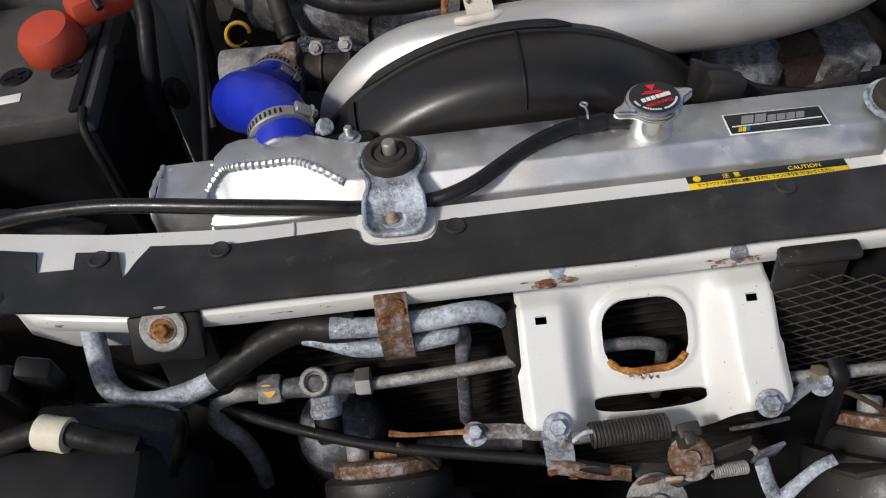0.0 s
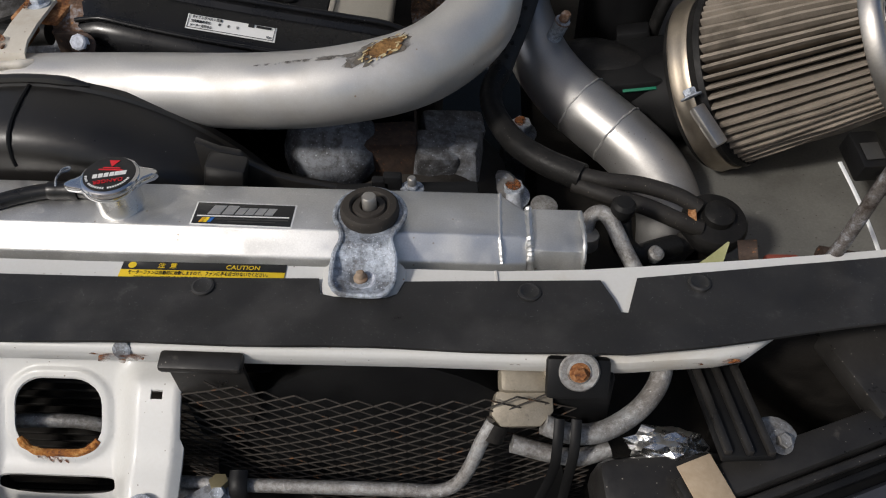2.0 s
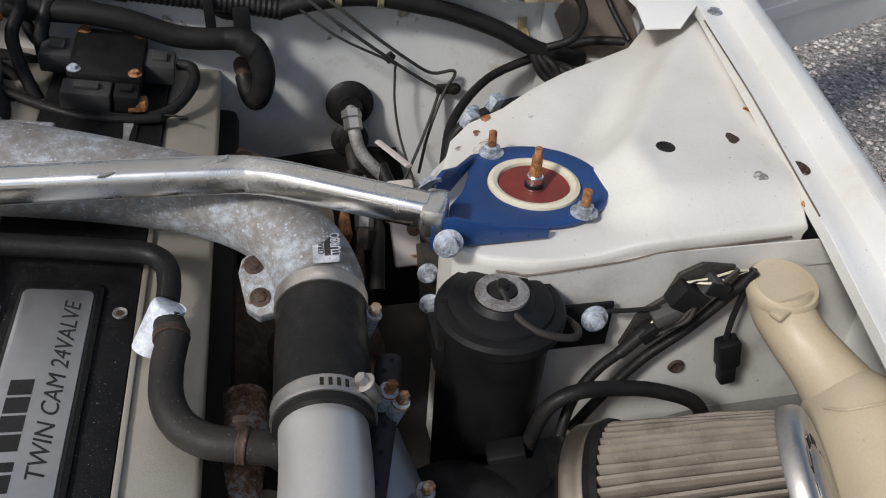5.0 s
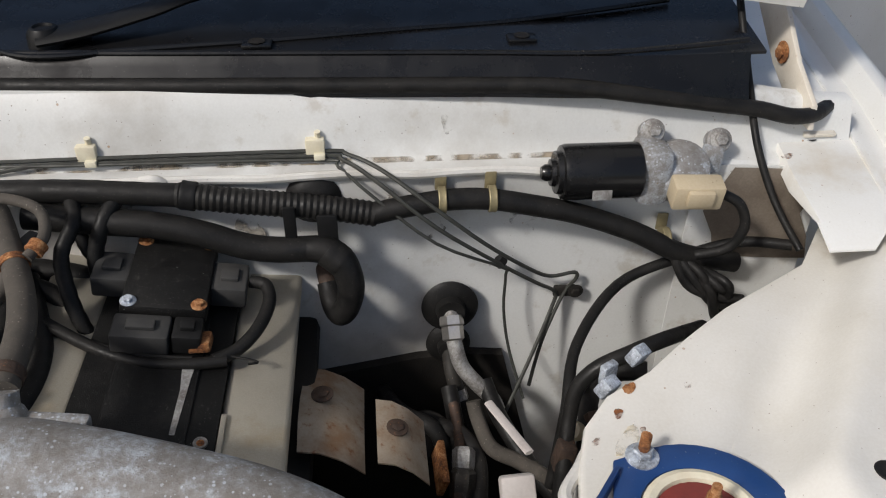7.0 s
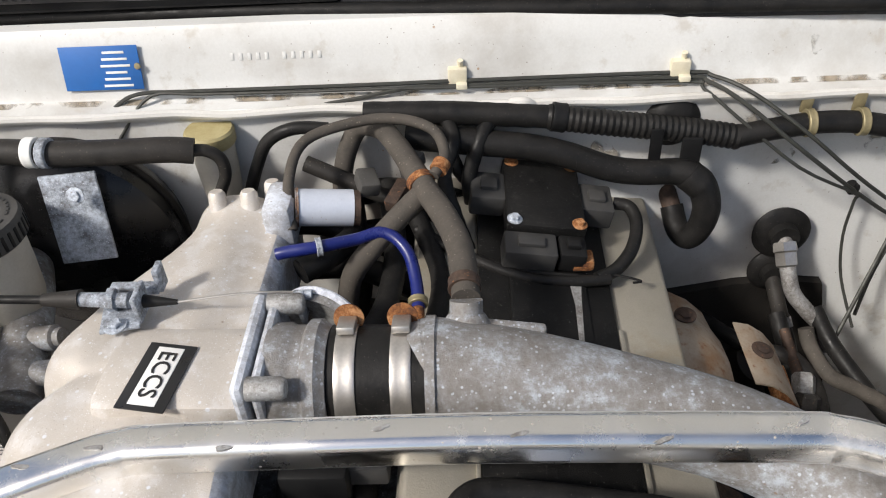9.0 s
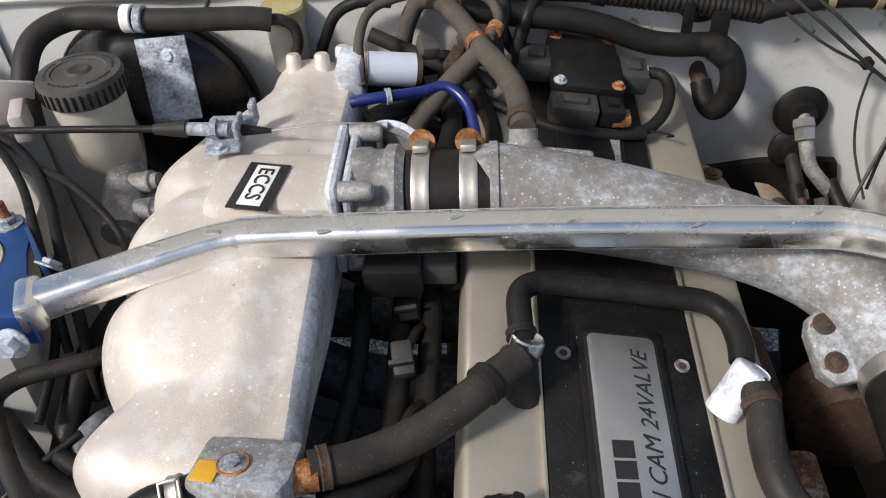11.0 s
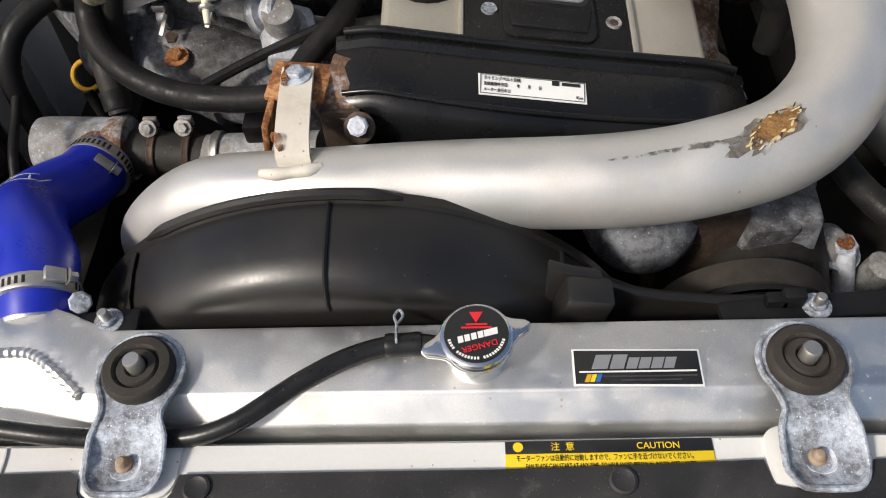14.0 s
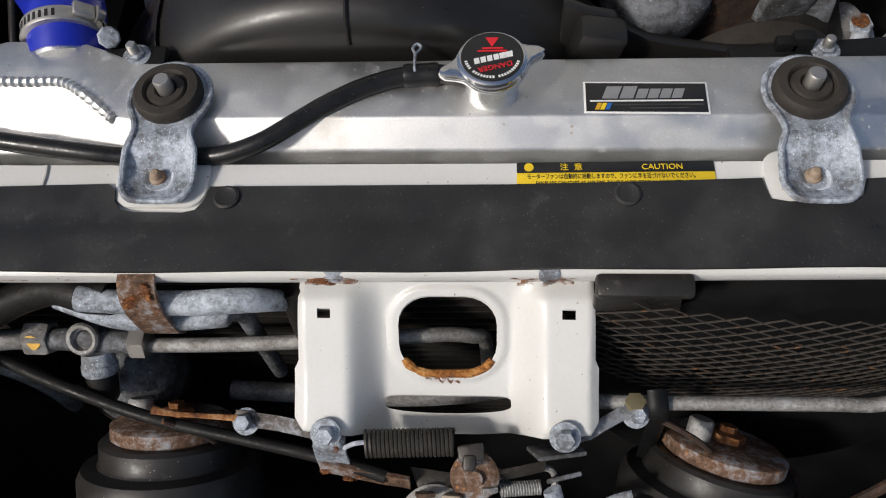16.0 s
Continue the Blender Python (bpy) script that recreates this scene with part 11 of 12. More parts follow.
part("stay_bolt", bolt_mesh((0.0955, -0.158, 0.588), (0, -0.35, 0.9), 0.0050, 0.010), ZINC, lt)
part("stay_nut", lathe([(0.0062, 0), (0.0066, 0.005), (0, 0.006)], (0.0945, -0.154, 0.593), (0, 0.3, 1), 6), YELLOWZINC, lt)
part("release_arm", tube([(0.044, -0.200, 0.566), (0.050, -0.212, 0.548), (0.056, -0.217, 0.543), (0.066, -0.213, 0.550), (0.082, -0.206, 0.560), (0.094, -0.203, 0.564)], [0.006, 0.006, 0.0055, 0.0045, 0.004, 0.004], 10, flat=0.45), ZINC, lt, "bent zinc release lever")
part("pull_plate", box((0.118, -0.208, 0.556), (0.044, 0.005, 0.032), 0.004, (38, 6, 8)), DARKSTEEL, lt, "dark release handle plate")
rc = thing("release_cable", (-0.25, -0.16, 0.56), "black bonnet release cable", "cable")
part("cable", tube([(-0.43, -0.085, 0.615), (-0.39, -0.098, 0.600), (-0.345, -0.116, 0.588), (-0.290, -0.138, 0.580), (-0.22, -0.160, 0.574), (-0.15, -0.174, 0.571), (-0.10, -0.184, 0.570), (-0.06, -0.195, 0.568)], 0.0042, 12), RUBBER, rc)

# condenser
cd = thing("condenser", (-0.05, -0.075, 0.3), "dark finned air-conditioning condenser", "condenser")
part("fin_pack", box((-0.04, -0.068, 0.48), (0.60, 0.014, 0.34), 0.001), DARK, cd)
for k in range(30):
    part("flat_tube", box((-0.04, -0.079, 0.322 + 0.0108 * k), (0.60, 0.008, 0.0026), 0.0006), DARK, cd, smooth=False)
bm = bmesh.new()
for k in range(170):
    x = -0.335 + 0.0035 * k
    vs = [bm.verts.new(p) for p in ((x, -0.0775, 0.32), (x + 0.0006, -0.0775, 0.32), (x + 0.0006, -0.0775, 0.645), (x, -0.0775, 0.645))]
    bm.faces.new(vs)
part("fins", bm, DARKRUST, cd, smooth=False)
part("header", tube([(-0.345, -0.075, 0.32), (-0.345, -0.075, 0.64)], 0.012, 14), DARK, cd)
part("foam_edge", box((-0.15, -0.074, 0.654), (0.38, 0.018, 0.012), 0.003), RUBBER, cd)
part("dark_strut", tube([(-0.117, -0.098, 0.640), (-0.112, -0.112, 0.600), (-0.105, -0.118, 0.54), (-0.103, -0.118, 0.44)], 0.0075, 12), DARK, cd)
part("lower_pipe", tube([(-0.20, -0.108, 0.470), (-0.06, -0.112, 0.47), (0.02, -0.105, 0.475), (0.04, -0.09, 0.46)], 0.008, 12), DULLZINC, cd)

ac = thing("condenser_pipes", (-0.25, -0.11, 0.58), "oxidised aluminium air-conditioning pipes in a rusty clamp", "pipe")
part("upper_pipe", tube([(-0.240, -0.112, 0.655), (-0.220, -0.113, 0.653), (-0.203, -0.113, 0.652), (-0.172, -0.115, 0.656), (-0.148, -0.115, 0.659), (-0.134, -0.112, 0.654), (-0.124, -0.104, 0.636), (-0.116, -0.096, 0.616), (-0.112, -0.090, 0.598)], [0.0078, 0.0072, 0.0072, 0.0076, 0.0076, 0.0074, 0.0066, 0.006, 0.006], 16), ZINC, ac)
part("lower_pipe", tube([(-0.262, -0.108, 0.640), (-0.246, -0.112, 0.640), (-0.226, -0.115, 0.634), (-0.206, -0.116, 0.632), (-0.178, -0.116, 0.634), (-0.157, -0.115, 0.636), (-0.1525, -0.115, 0.636)], [0.004, 0.0055, 0.0070, 0.0070, 0.0068, 0.0066, 0.0050], 16), ZINC, ac)
part("drop_pipe", tube([(-0.160, -0.113, 0.636), (-0.152, -0.111, 0.634), (-0.150, -0.107, 0.622), (-0.152, -0.104, 0.590), (-0.155, -0.102, 0.50)], 0.0058, 14), GRIME, ac, "dark pipe dropping along the fins")
part("lagging", tube([(-0.222, -0.109, 0.650), (-0.240, -0.107, 0.648), (-0.262, -0.101, 0.645), (-0.290, -0.104, 0.636), (-0.315, -0.112, 0.625), (-0.330, -0.117, 0.618)], 0.0108, 16), RUBBER, ac, "black rubber lagging")
part("left_pipe", tube([(-0.322, -0.115, 0.621), (-0.345, -0.120, 0.612), (-0.372, -0.123, 0.606), (-0.395, -0.120, 0.606), (-0.412, -0.108, 0.612), (-0.418, -0.090, 0.625), (-0.424, -0.066, 0.640)], 0.0084, 16), ZINC, ac)
cl = part("pipe_clamp", sheet([[(x + dx, y, z) for x in (-0.2065, -0.2045, -0.199, -0.192, -0.1865, -0.1845)] for dx, y, z in ((0.000, -0.106, 0.680), (0.0, -0.112, 0.679), (0.0, -0.1175, 0.675), (0.0, -0.1215, 0.668), (0.0, -0.1240, 0.658), (0.0, -0.1245, 0.645), (0.0, -0.1240, 0.630), (0.0, -0.1200, 0.621))], 0.0028, (0, 0.8, -0.3)), STRAPRUST, ac, "rust-eaten grey clamp strap")
for x, y, z, a, b, q in ((-0.1955, -0.1155, 0.6775, 0.010, 0.0045, 71), (-0.199, -0.1215, 0.670, 0.007, 0.004, 72), (-0.190, -0.1232, 0.664, 0.006, 0.003, 73), (-0.194, -0.1195, 0.6735, 0.011, 0.003, 74)):
    part("rust_patch", blot((x, y - 0.0006, z), (0, -0.85, 0.5), a, b, 5, q, 0.0006), RUSTSTAIN, cl)


rv = thing("service_valve", (-0.26, -0.12, 0.56), "brass and aluminium service valve with a capped port", "valve")
part("pipe", tube([(-0.225, -0.115, 0.586), (-0.16, -0.116, 0.592), (-0.10, -0.114, 0.596), (-0.045, -0.110, 0.594), (-0.022, -0.106, 0.588), (-0.006, -0.104, 0.580), (0.002, -0.100, 0.564), (0.004, -0.098, 0.50)], 0.0050, 14), DULLZINC, rv)
part("body", tube([(-0.300, -0.112, 0.588), (-0.278, -0.112, 0.588), (-0.262, -0.112, 0.588), (-0.246, -0.113, 0.588), (-0.225, -0.114, 0.588)], [0.0078, 0.0078, 0.0098, 0.0080, 0.0078], 16), GRIME, rv)
part("hex_nut", lathe([(0.0112, 0), (0.0122, 0.002), (0.0122, 0.015), (0.0112, 0.017), (0, 0.017)], (-0.306, -0.111, 0.588), (1, 0, 0), 6), DULLZINC, rv)
part("paint_mark", blot((-0.297, -0.1175, 0.5962), (0, -0.6, 0.8), 0.0062, 0.0055, 0, 81, 0.0006), YELLOW, rv)
part("hex_nut", lathe([(0.0102, 0), (0.0112, 0.002), (0.0112, 0.011), (0, 0.012)], (-0.233, -0.114, 0.589), (1, 0, 0), 6), STEEL, rv)
part("port", lathe([(0.0085, -0.012), (0.0088, 0.003), (0.0108, 0.0036), (0.0110, 0.0075), (0.0098, 0.0090), (0.0078, 0.0086), (0.0068, 0.0050), (0.0058, 0.0046), (0.0055, 0.002), (0, 0.0015)], (-0.2625, -0.112, 0.593), (0, -0.6, 0.85), 26), DULLZINC, rv)
part("port_bore", lathe([(0, 0), (0.0050, 0), (0.0050, 0.0006), (0, 0.0006)], Vector((-0.2625, -0.112, 0.593)) + Vector((0, -0.6, 0.85)).normalized() * 0.0022, (0, -0.6, 0.85), 20), RUBBER, rv)
part("lower_port", lathe([(0.0105, 0), (0.0112, 0.008), (0.0120, 0.009), (0.0120, 0.014), (0.0105, 0.016)], (-0.258, -0.119, 0.584), (0.05, -0.75, -0.65), 20), ZINC, rv)
part("port_cap", lathe([(0.0100, 0.012), (0.0105, 0.014), (0.0100, 0.032), (0.0085, 0.035), (0, 0.035)], (-0.258, -0.119, 0.584), (0.05, -0.75, -0.65), 20), RUBBER, rv)
part("left_pipe", tube([(-0.300, -0.112, 0.588), (-0.318, -0.115, 0.594), (-0.334, -0.117, 0.590), (-0.343, -0.118, 0.574), (-0.342, -0.118, 0.556), (-0.334, -0.118, 0.535), (-0.330, -0.118, 0.500), (-0.332, -0.118, 0.46)], 0.0072, 14), DULLZINC, rv)
dr = thing("receiver_drier", (-0.235, -0.11, 0.45), "grey domed receiver drier below the valve", "drier")
part("body", lathe([(0.034, -0.12), (0.036, 0.0)], (-0.256, -0.112, 0.515), (0, 0, 1), 32), DARK, dr)
part("dome", lathe([(0.036, 0.0), (0.0345, 0.016), (0.028, 0.030), (0.016, 0.038), (0, 0.040)], (-0.256, -0.112, 0.515), (0, 0, 1), 32), GRIME, dr, "dull grey cast dome")
part("seam_band", band((-0.256, -0.112, 0.509), (-0.256, -0.112, 0.517), 0.0364), DARK, dr)

# radiator support bolts with black brackets
def stay(x, y, z, k, lab_):
    t = thing("panel_stay", (x, y, z - 0.06), lab_, "bracket", "panel stays")
    n = Vector((0, -0.80, 0.60)).normalized()
    c = Vector((x, y, z))
    m = aim(c, n)
    b = box((0, -0.008 * k, -0.005), (0.056 * k, 0.038 * k, 0.009), 0.003)
    b.transform(m)
    part("plate", b, PLASTIC, t)
    part("leg", box((x + 0.004, y + 0.006, z - 0.050), (0.044, 0.012, 0.070), 0.004, (-8, 0, 0)), PLASTIC, t)
    part("washer", lathe([(0, 0), (0.0175 * k, 0), (0.0180 * k, 0.0010), (0.0165 * k, 0.0022), (0.0110 * k, 0.0016), (0.0095 * k, 0.0028), (0, 0.0028)], c, n, 30), DULLZINC, t, "dull steel washer")
    part("bolt", bolt_mesh(c + n * 0.002, n, 0.0052 * k, 0.0055), RUST, t)
    part("rust_ring", blot(c + n * 0.0024, n, 0.0105 * k, 0.0105 * k, 0, 3), RUSTSTAIN, t)
    return t


stay(0.329, -0.112, 0.680, 0.72, "black bracket with a rusty bolt under the cross panel")
stay(-0.347, -0.115, 0.678, 0.88, "black bracket with a rusty bolt under the cross panel")

# right-hand pipe, valve block and condenser fan
rp2 = thing("liquid_line", (0.2, -0.15, 0.56), "oxidised aluminium liquid line with a cast valve block", "pipe")
part("line", tube([(0.03, -0.148, 0.587), (0.085, -0.1505, 0.588), (0.15, -0.1505, 0.589), (0.215, -0.1505, 0.590), (0.242, -0.1505, 0.590), (0.256, -0.147, 0.597), (0.264, -0.141, 0.612), (0.270, -0.134, 0.628), (0.277, -0.126, 0.640)], 0.0047, 14), DULLZINC, rp2)
part("valve_block", join(prism([(-0.020, -0.004), (-0.014, -0.012), (0.012, -0.012), (0.021, -0.003), (0.021, 0.009), (0.012, 0.013), (-0.016, 0.011)], -0.013, 0.011, 0.0012, place=pose(0.295, -0.113, 0.636, 28, 0, 4)), box((0.302, -0.100, 0.651), (0.044, 0.018, 0.014), 0.004, (25, 4, 4)), lathe([(0.009, -0.004), (0.009, 0.004), (0.006, 0.005), (0, 0.0045)], (0.318, -0.100, 0.660), (0, -0.3, 1), 18)), BLOCK, rp2, "dull brassy cast valve block")
part("block_bolt", tube([(0.280, -0.124, 0.637), (0.276, -0.131, 0.628)], 0.0085, 14), DARK, rp2)
part("tail_pipe", tube([(0.310, -0.125, 0.638), (0.330, -0.128, 0.632), (0.352, -0.124, 0.632), (0.375, -0.110, 0.638), (0.388, -0.094, 0.650), (0.390, -0.075, 0.662)], 0.0070, 16), DULLZINC, rp2)
part("tail_pipe", tube([(0.290, -0.132, 0.624), (0.330, -0.136, 0.616), (0.355, -0.130, 0.618)], 0.006, 12), DULLZINC, rp2)
for k, (x0, x1) in enumerate(((0.319, 0.308), (0.330, 0.326))):
    part("cable_tie", tube([(x0, -0.128, 0.650), (x0 - 0.001, -0.142, 0.636), (x0 - 0.002, -0.146, 0.61), (x1, -0.150, 0.56), (x1 - 0.006, -0.155, 0.50)], 0.0034, 8, flat=0.35), PLASTIC, rp2, "black nylon cable tie")
fan = thing("condenser_fan", (0.20, -0.09, 0.36), "black condenser fan behind a rusty wire mesh", "fan")
FAN = Vector((0.205, -0.085, 0.525))
part("ring", lathe([(0.122, 0), (0.126, -0.006), (0.130, 0.004), (0.130, 0.035), (0.124, 0.035)], FAN + Vector((0, 0, 0)), (0, -1, 0.18), 64), PLASTIC, fan)
part("shroud_plate", prism(round_rect(0.205, 0.525, 0.27, 0.27, 0.02), 0.062, 0.066, 0.001, [circle(0.205, 0.525, 0.120, 40)], Matrix.Rotation(radians(90), 4, "X")), PLASTIC, fan)
part("hub", lathe([(0.038, 0), (0.040, 0.015), (0.034, 0.022), (0, 0.024)], FAN + Vector((0, 0.01, 0)), (0, -1, 0.18), 30), PLASTIC, fan)
for k in range(6):
    m = aim(FAN + Vector((0, 0.012, 0)), (0, -1, 0.18), 2 * math.pi * k / 6)
    b = sheet([[m @ Vector((0.036 + 0.020 * i, (-0.018 + 0.036 * j) * (1 + 0.25 * i * 0.3), 0.010 * (j - 0.5) + 0.003 * i)) for i in range(5)] for j in range(2)], 0.002, (0, 1, 0))
    part("blade", b, PLASTIC, fan)
# expanded mesh guard, dished
bm = bmesh.new()


def mesh_pt(u, v):
    d = math.hypot(u, v)
    return Vector((0.200 + u, -0.106 - 0.022 * (1 - (d / 0.16) ** 2) - 0.14 * v * 0.4, 0.552 + v))


for s in (1, -1):
    for k in range(-30, 31):
        pts = []
        for j in range(-16, 17):
            u = j * 0.0102
            v = s * j * 0.0050 + k * 0.0100
            if abs(u) < 0.160 and -0.14 < v < 0.108 and (u / 0.163) ** 2 + (v / 0.140) ** 2 < 1.05:
                pts.append(mesh_pt(u, v))
        if len(pts) > 2:
            tube(pts, 0.00062, 5, 1, bm)
tagged(part("mesh_guard", bm, DARKMESH, fan, "rusty black expanded-metal mesh"), kind="stuff")
fb = thing("fan_bracket", (0.1, -0.10, 0.6), "black plastic fan bracket under the cross panel", "bracket")
part("tab", prism([(0.064, 0.676), (0.114, 0.676), (0.116, 0.650), (0.119, 0.622), (0.108, 0.598), (0.092, 0.578), (0.070, 0.580)], 0.106, 0.110, 0.0015, place=Matrix.Rotation(radians(90), 4, "X")), HORN, fb)
part("hook", box((0.090, -0.112, 0.676), (0.054, 0.014, 0.008), 0.003, (10, 0, 0)), HORN, fb)
part("rust_patch", blot((0.112, -0.1105, 0.668), (0, -1, 0.1), 0.005, 0.003, 20, 91, 0.0006), RUSTSTAIN, fb)
part("rust_patch", blot((0.074, -0.1105, 0.622), (0, -1, 0.1), 0.005, 0.003, 40, 92, 0.0006), RUSTSTAIN, fb)


def horn(x, y, z, tip, lean):
    t = thing("horn", (x, y, z - 0.06), "black round car horn with a rusty mounting plate", "horn", "horns")
    mt = Matrix.Translation((x, y, z)) @ Euler((radians(tip), radians(lean), 0)).to_matrix().to_4x4()
    b = lathe([(0.020, -0.060), (0.056, -0.054), (0.062, -0.040), (0.063, -0.006), (0.060, 0.001), (0.050, 0.003), (0.0485, 0.005), (0.0485, 0.017), (0.046, 0.0195), (0, 0.0195)], (0, 0, 0), (0, 0, 1), 48)
    b.transform(mt)
    part("body", b, HORN, t)
    b = lathe([(0, 0.019), (0.039, 0.019), (0.041, 0.021), (0.041, 0.029), (0.038, 0.031), (0, 0.031)], (0, 0, 0), (0, 0, 1), 36)
    b.transform(mt)
    part("rust_plate", b, STRAPRUST, t)
    up = mt.to_3x3() @ Vector((0, 0, 1))
    part("centre_stud", lathe([(0.0085, 0), (0.0085, 0.012), (0.007, 0.014), (0, 0.014)], mt @ Vector((-0.022, 0.0, 0.031)), up, 16), DULLZINC, t)
    part("bracket_tab", lathe([(0.013, 0), (0.013, 0.005), (0.006, 0.006), (0.006, 0.010), (0, 0.010)], mt @ Vector((0.002, 0.004, 0.031)), up, 6), RUST, t)
    return t


horn(-0.218, -0.176, 0.520, -58, 0)
horn(0.158, -0.184, 0.515, -52, 20)
solo("horn_trumpet", tube([(-0.27, -0.20, 0.47), (-0.255, -0.215, 0.47), (-0.235, -0.235, 0.46)], [0.045, 0.052, 0.055], 26), HORN, "glossy black horn trumpet", "horn")
for k, pts in enumerate(([(-0.205, -0.165, 0.582), (-0.18, -0.17, 0.55), (-0.19, -0.18, 0.535)], [(0.10, -0.155, 0.585), (0.14, -0.17, 0.565), (0.16, -0.185, 0.535)], [(0.22, -0.17, 0.49), (0.25, -0.19, 0.44), (0.28, -0.18, 0.50), (0.31, -0.16, 0.54)])):
    solo("thin_cable", tube(pts, 0.002 if k < 2 else 0.004, 8), DARKRUST, "thin brown wire in the dark nose", "cable", "nose wires")
solo("cable_tie", tube([(0.1075, -0.146, 0.600), (0.1085, -0.1585, 0.594), (0.1100, -0.160, 0.575), (0.112, -0.162, 0.54), (0.114, -0.166, 0.50)], 0.0062, 8, flat=0.4), PLASTIC, "wide black cable tie over the pipe", "cable tie")


def foil(c, w, parent):
    f = bmesh.new()
    bmesh.ops.create_icosphere(f, subdivisions=3, radius=1)
    for v in f.verts:
        k = 1 + 0.35 * noise.noise(v.co * 3.1)
        v.co = Vector((c[0] + v.co.x * 0.032 * k * w, c[1] + v.co.y * 0.016 * k * w, c[2] + v.co.z * 0.014 * k * w))
    part("foil", f, FOIL, parent, "crumpled metal foil", smooth=False)


hl = thing("headlight", (-0.45, -0.2, 0.5), "black headlight housing with a taped lead", "headlight")
part("housing", box((-0.445, -0.205, 0.575), (0.20, 0.13, 0.10), 0.018, (18, -4, -6), taper=0.86), PLASTIC, hl)
part("rear_cover", box((-0.400, -0.160, 0.610), (0.10, 0.060, 0.040), 0.012, (25, 8, -4)), GLOSSY, hl)
part("lead", tube([(-0.37, -0.175, 0.632), (-0.40, -0.170, 0.642), (-0.43, -0.162, 0.645), (-0.47, -0.165, 0.635)], 0.008, 12), RUBBER, hl)
part("tape", band((-0.412, -0.1675, 0.644), (-0.432, -0.1625, 0.645), 0.0105), IVORY, hl, "cream cloth tape")
part("strut", box((-0.442, -0.118, 0.640), (0.022, 0.014, 0.100), 0.003, (24, 20, 0)), PLASTIC, hl)
part("strut", box((-0.462, -0.121, 0.636), (0.010, 0.018, 0.100), 0.003, (24, 20, 0)), PLASTIC, hl)
part("outer_cover", box((-0.560, -0.120, 0.632), (0.150, 0.110, 0.030), 0.012, (14, -5, -10)), PLASTIC, hl)
foil((-0.405, -0.135, 0.610), 0.45, hl)
hr = thing("headlight", (0.47, -0.15, 0.5), "black headlight housing with a ribbed strut and a beige tag", "headlight")
part("housing", box((0.475, -0.170, 0.570), (0.22, 0.12, 0.09), 0.014, (10, 0, 21.8), taper=0.9), PLASTIC, hr)
rail2 = part("rail", box((0.498, -0.131, 0.641), (0.232, 0.022, 0.012), 0.003, (0, -1, 21.8)), HORN, hr)
part("rail_lip", box((0.5035, -0.1455, 0.6385), (0.232, 0.006, 0.006), 0.002, (0, -1, 21.8)), HORN, rail2)
part("rail_lip", box((0.5055, -0.1530, 0.6350), (0.232, 0.005, 0.005), 0.0015, (0, -1, 21.8)), PLASTIC, rail2)
part("lens_cover", box((0.524, -0.190, 0.620), (0.236, 0.072, 0.016), 0.006, (16, -1, 21.8)), LENSGREY, hr, "grey plastic lamp face")
part("outer_cover", box((0.580, -0.054, 0.648), (0.150, 0.082, 0.018), 0.004, (4, -1, 21.8)), HORN, hr, "dusty black lamp cover")
part("rear_cover", box((0.388, -0.160, 0.607), (0.088, 0.052, 0.048), 0.010, (14, 0, 6)), HORN, hr, "dusty brown-black lamp back")
part("rear_clip", box((0.366, -0.184, 0.604), (0.026, 0.010, 0.030), 0.003, (14, 0, 6)), PLASTIC, hr)
strut = part("strut", box((0.4275, -0.115, 0.6515), (0.034, 0.084, 0.006), 0.002, (-9, 0, 4)), PLASTIC, hr)
for dx in (-0.013, 0.0, 0.013):
    part("strut_rib", box((0.4275 + dx, -0.115, 0.6560), (0.005, 0.082, 0.005), 0.0015, (-9, 0, 4)), HORN, strut)
part("tag", join(box((0.4045, -0.168, 0.6490), (0.024, 0.030, 0.0016), 0.0006, (10, 0, 24)), box((0.4105, -0.1825, 0.6420), (0.024, 0.0016, 0.014), 0.0005, (0, 0, 24))), TAN, hr, "beige cloth tag")
part("adjuster", bolt_mesh((0.457, -0.138, 0.648), (0.2, -0.3, 1), 0.0046, 0.006), DULLZINC, hr)
part("adjuster_boss", lathe([(0.016, -0.012), (0.015, 0.0), (0.010, 0.003), (0, 0.003)], (0.455, -0.134, 0.645), (0, -0.2, 1), 20), DULLZINC, hr)
foil((0.392, -0.132, 0.628), 0.80, hr)
side = thing("nose_side", (-0.4, -0.05, 0.5), "white inner nose panel with a pipe opening", "panel", kind="structure")
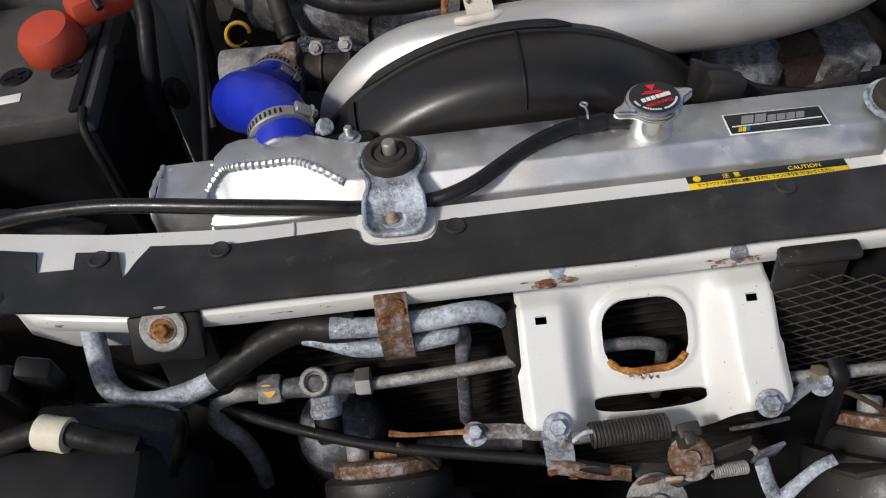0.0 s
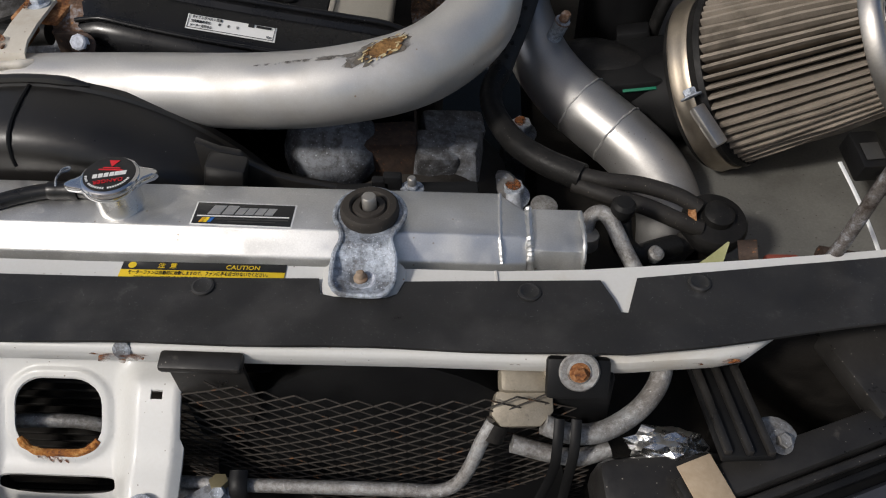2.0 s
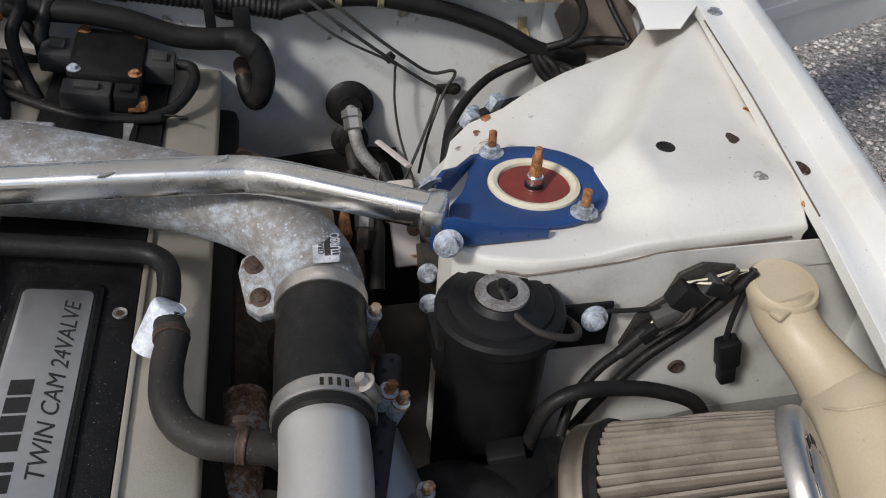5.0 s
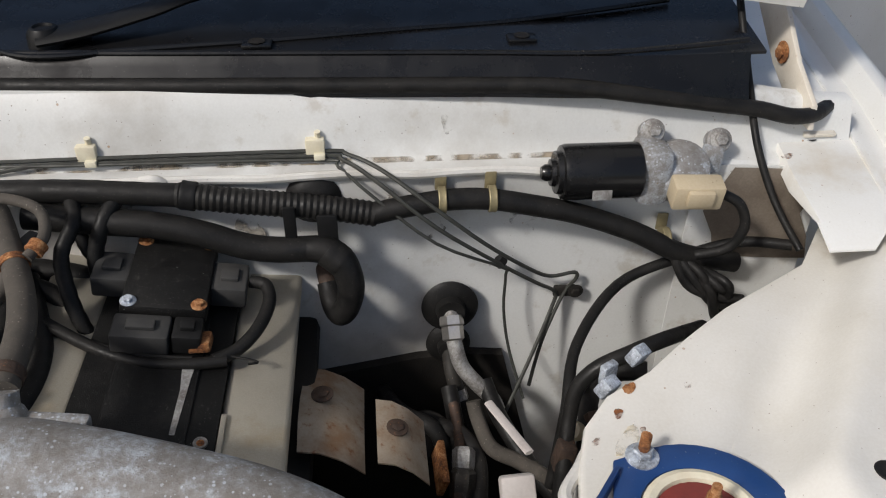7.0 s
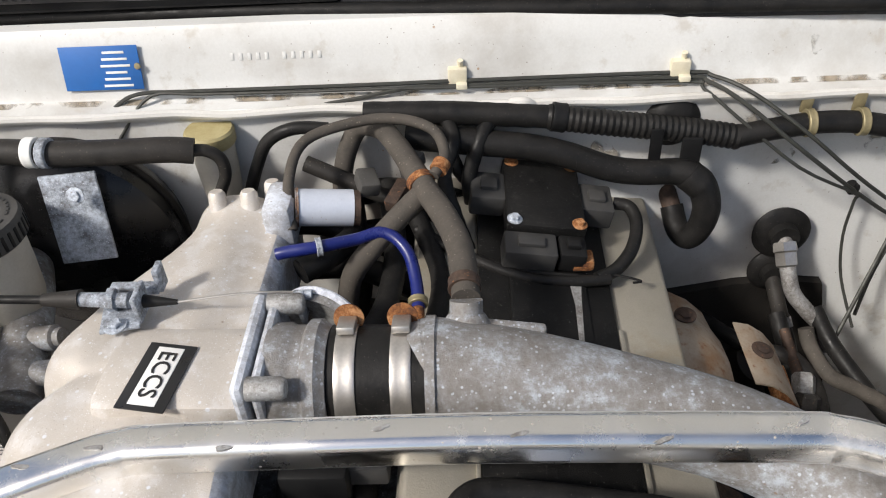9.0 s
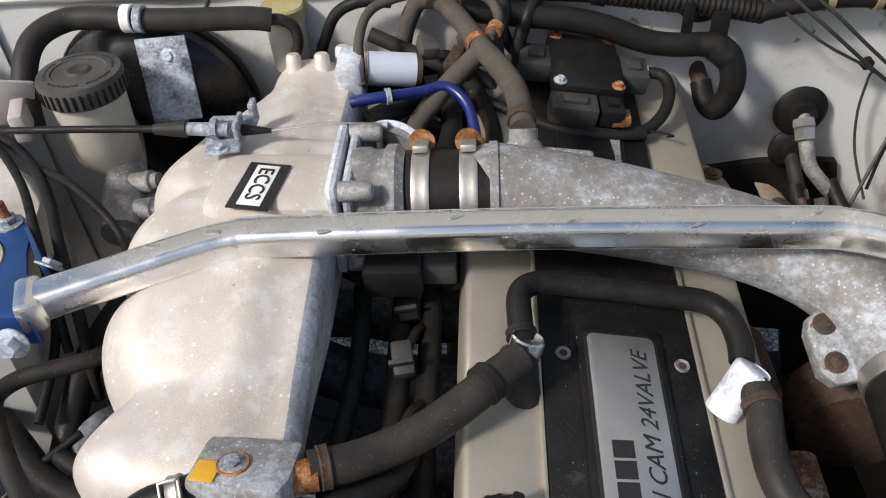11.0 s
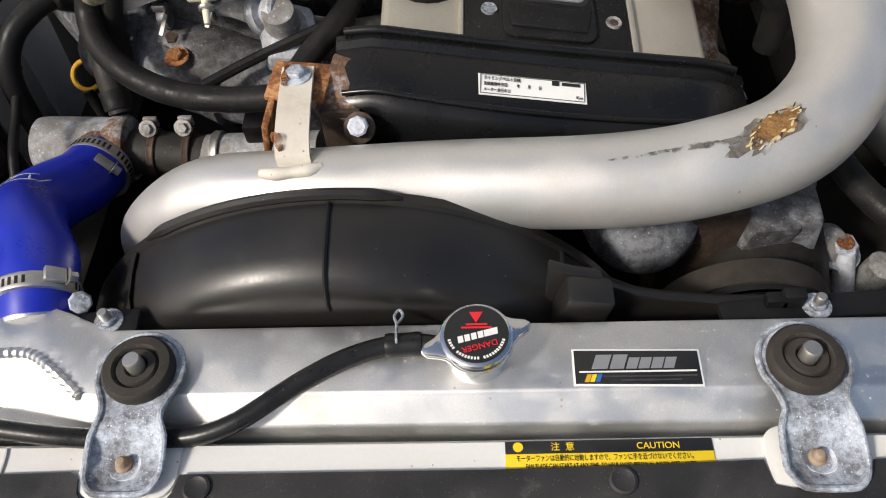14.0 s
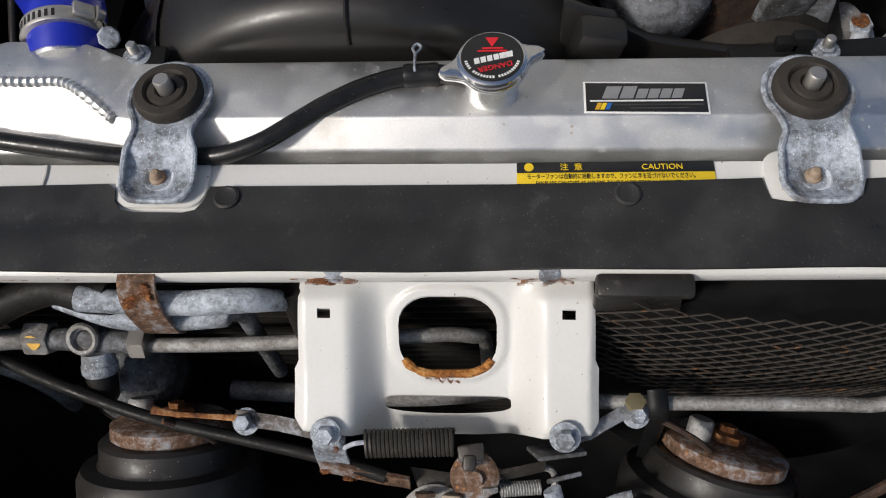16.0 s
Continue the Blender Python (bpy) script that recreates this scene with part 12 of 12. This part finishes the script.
for s in (-1,):
    part("panel", prism([(s * 0.335, 0.66), (s * 0.47, 0.672), (s * 0.47, 0.632), (s * 0.445, 0.612), (s * 0.405, 0.606), (s * 0.365, 0.618)], 0.066, 0.069, 0.001, [[(s * 0.415 + 0.022 * math.cos(a), 0.637 + 0.015 * math.sin(a)) for a in [2 * math.pi * k / 18 for k in range(18)]]], Matrix.Rotation(radians(90), 4, "X")), PAINT, side)
part("dark_liner", prism([(-0.340, 0.617), (-0.365, 0.6175), (-0.405, 0.6055), (-0.445, 0.6115), (-0.47, 0.631), (-0.47, 0.48), (-0.40, 0.50), (-0.36, 0.58)], 0.060, 0.063, 0.001, place=Matrix.Rotation(radians(90), 4, "X")), DARK, side, "dark inner liner")
pg = thing("open_door", (1.4, 1.5, 0.25), "white open car door seen beyond the wing", "car door")
part("skin", sheet([[(0.90 + 1.20 * k, 1.346 + 0.558 * k + 0.02 * (z - 0.5), z) for k in (0, 0.25, 0.5, 0.75, 1)] for z in (0.40, 0.43, 0.52, 0.545, 0.70, 0.95)], 0.06, (-0.4, 0.9, 0)), PAINT, pg)
part("rub_strip", sheet([[(0.90 + 1.20 * k, 1.337 + 0.558 * k, z) for k in (0, 0.5, 1)] for z in (0.50, 0.535)], 0.012, (-0.4, 0.9, 0)), PAINT, pg)

# loose stone chips on the ground beside the wing
rng = random.Random(7)
bm = bmesh.new()
for k in range(2600):
    x, y = rng.uniform(0.9, 3.1), rng.uniform(0.4, 3.0)
    if k > 2200:
        x, y = rng.uniform(-0.8, 0.4), rng.uniform(-0.35, 0.2)
    r = rng.uniform(0.005, 0.013)
    a0 = rng.uniform(0, 6.3)
    base = [bm.verts.new((x + r * math.cos(a0 + q * 1.2566) * rng.uniform(0.7, 1.2), y + r * math.sin(a0 + q * 1.2566) * rng.uniform(0.7, 1.2), 0.0)) for q in range(5)]
    tip = bm.verts.new((x + rng.uniform(-1, 1) * r * 0.4, y + rng.uniform(-1, 1) * r * 0.4, r * rng.uniform(0.5, 0.9)))
    for q in range(5):
        bm.faces.new((base[q], base[(q + 1) % 5], tip))
solo("stone_chips", bm, STONE, "loose grey stone chips on the asphalt", "gravel", kind="stuff", smooth=False)
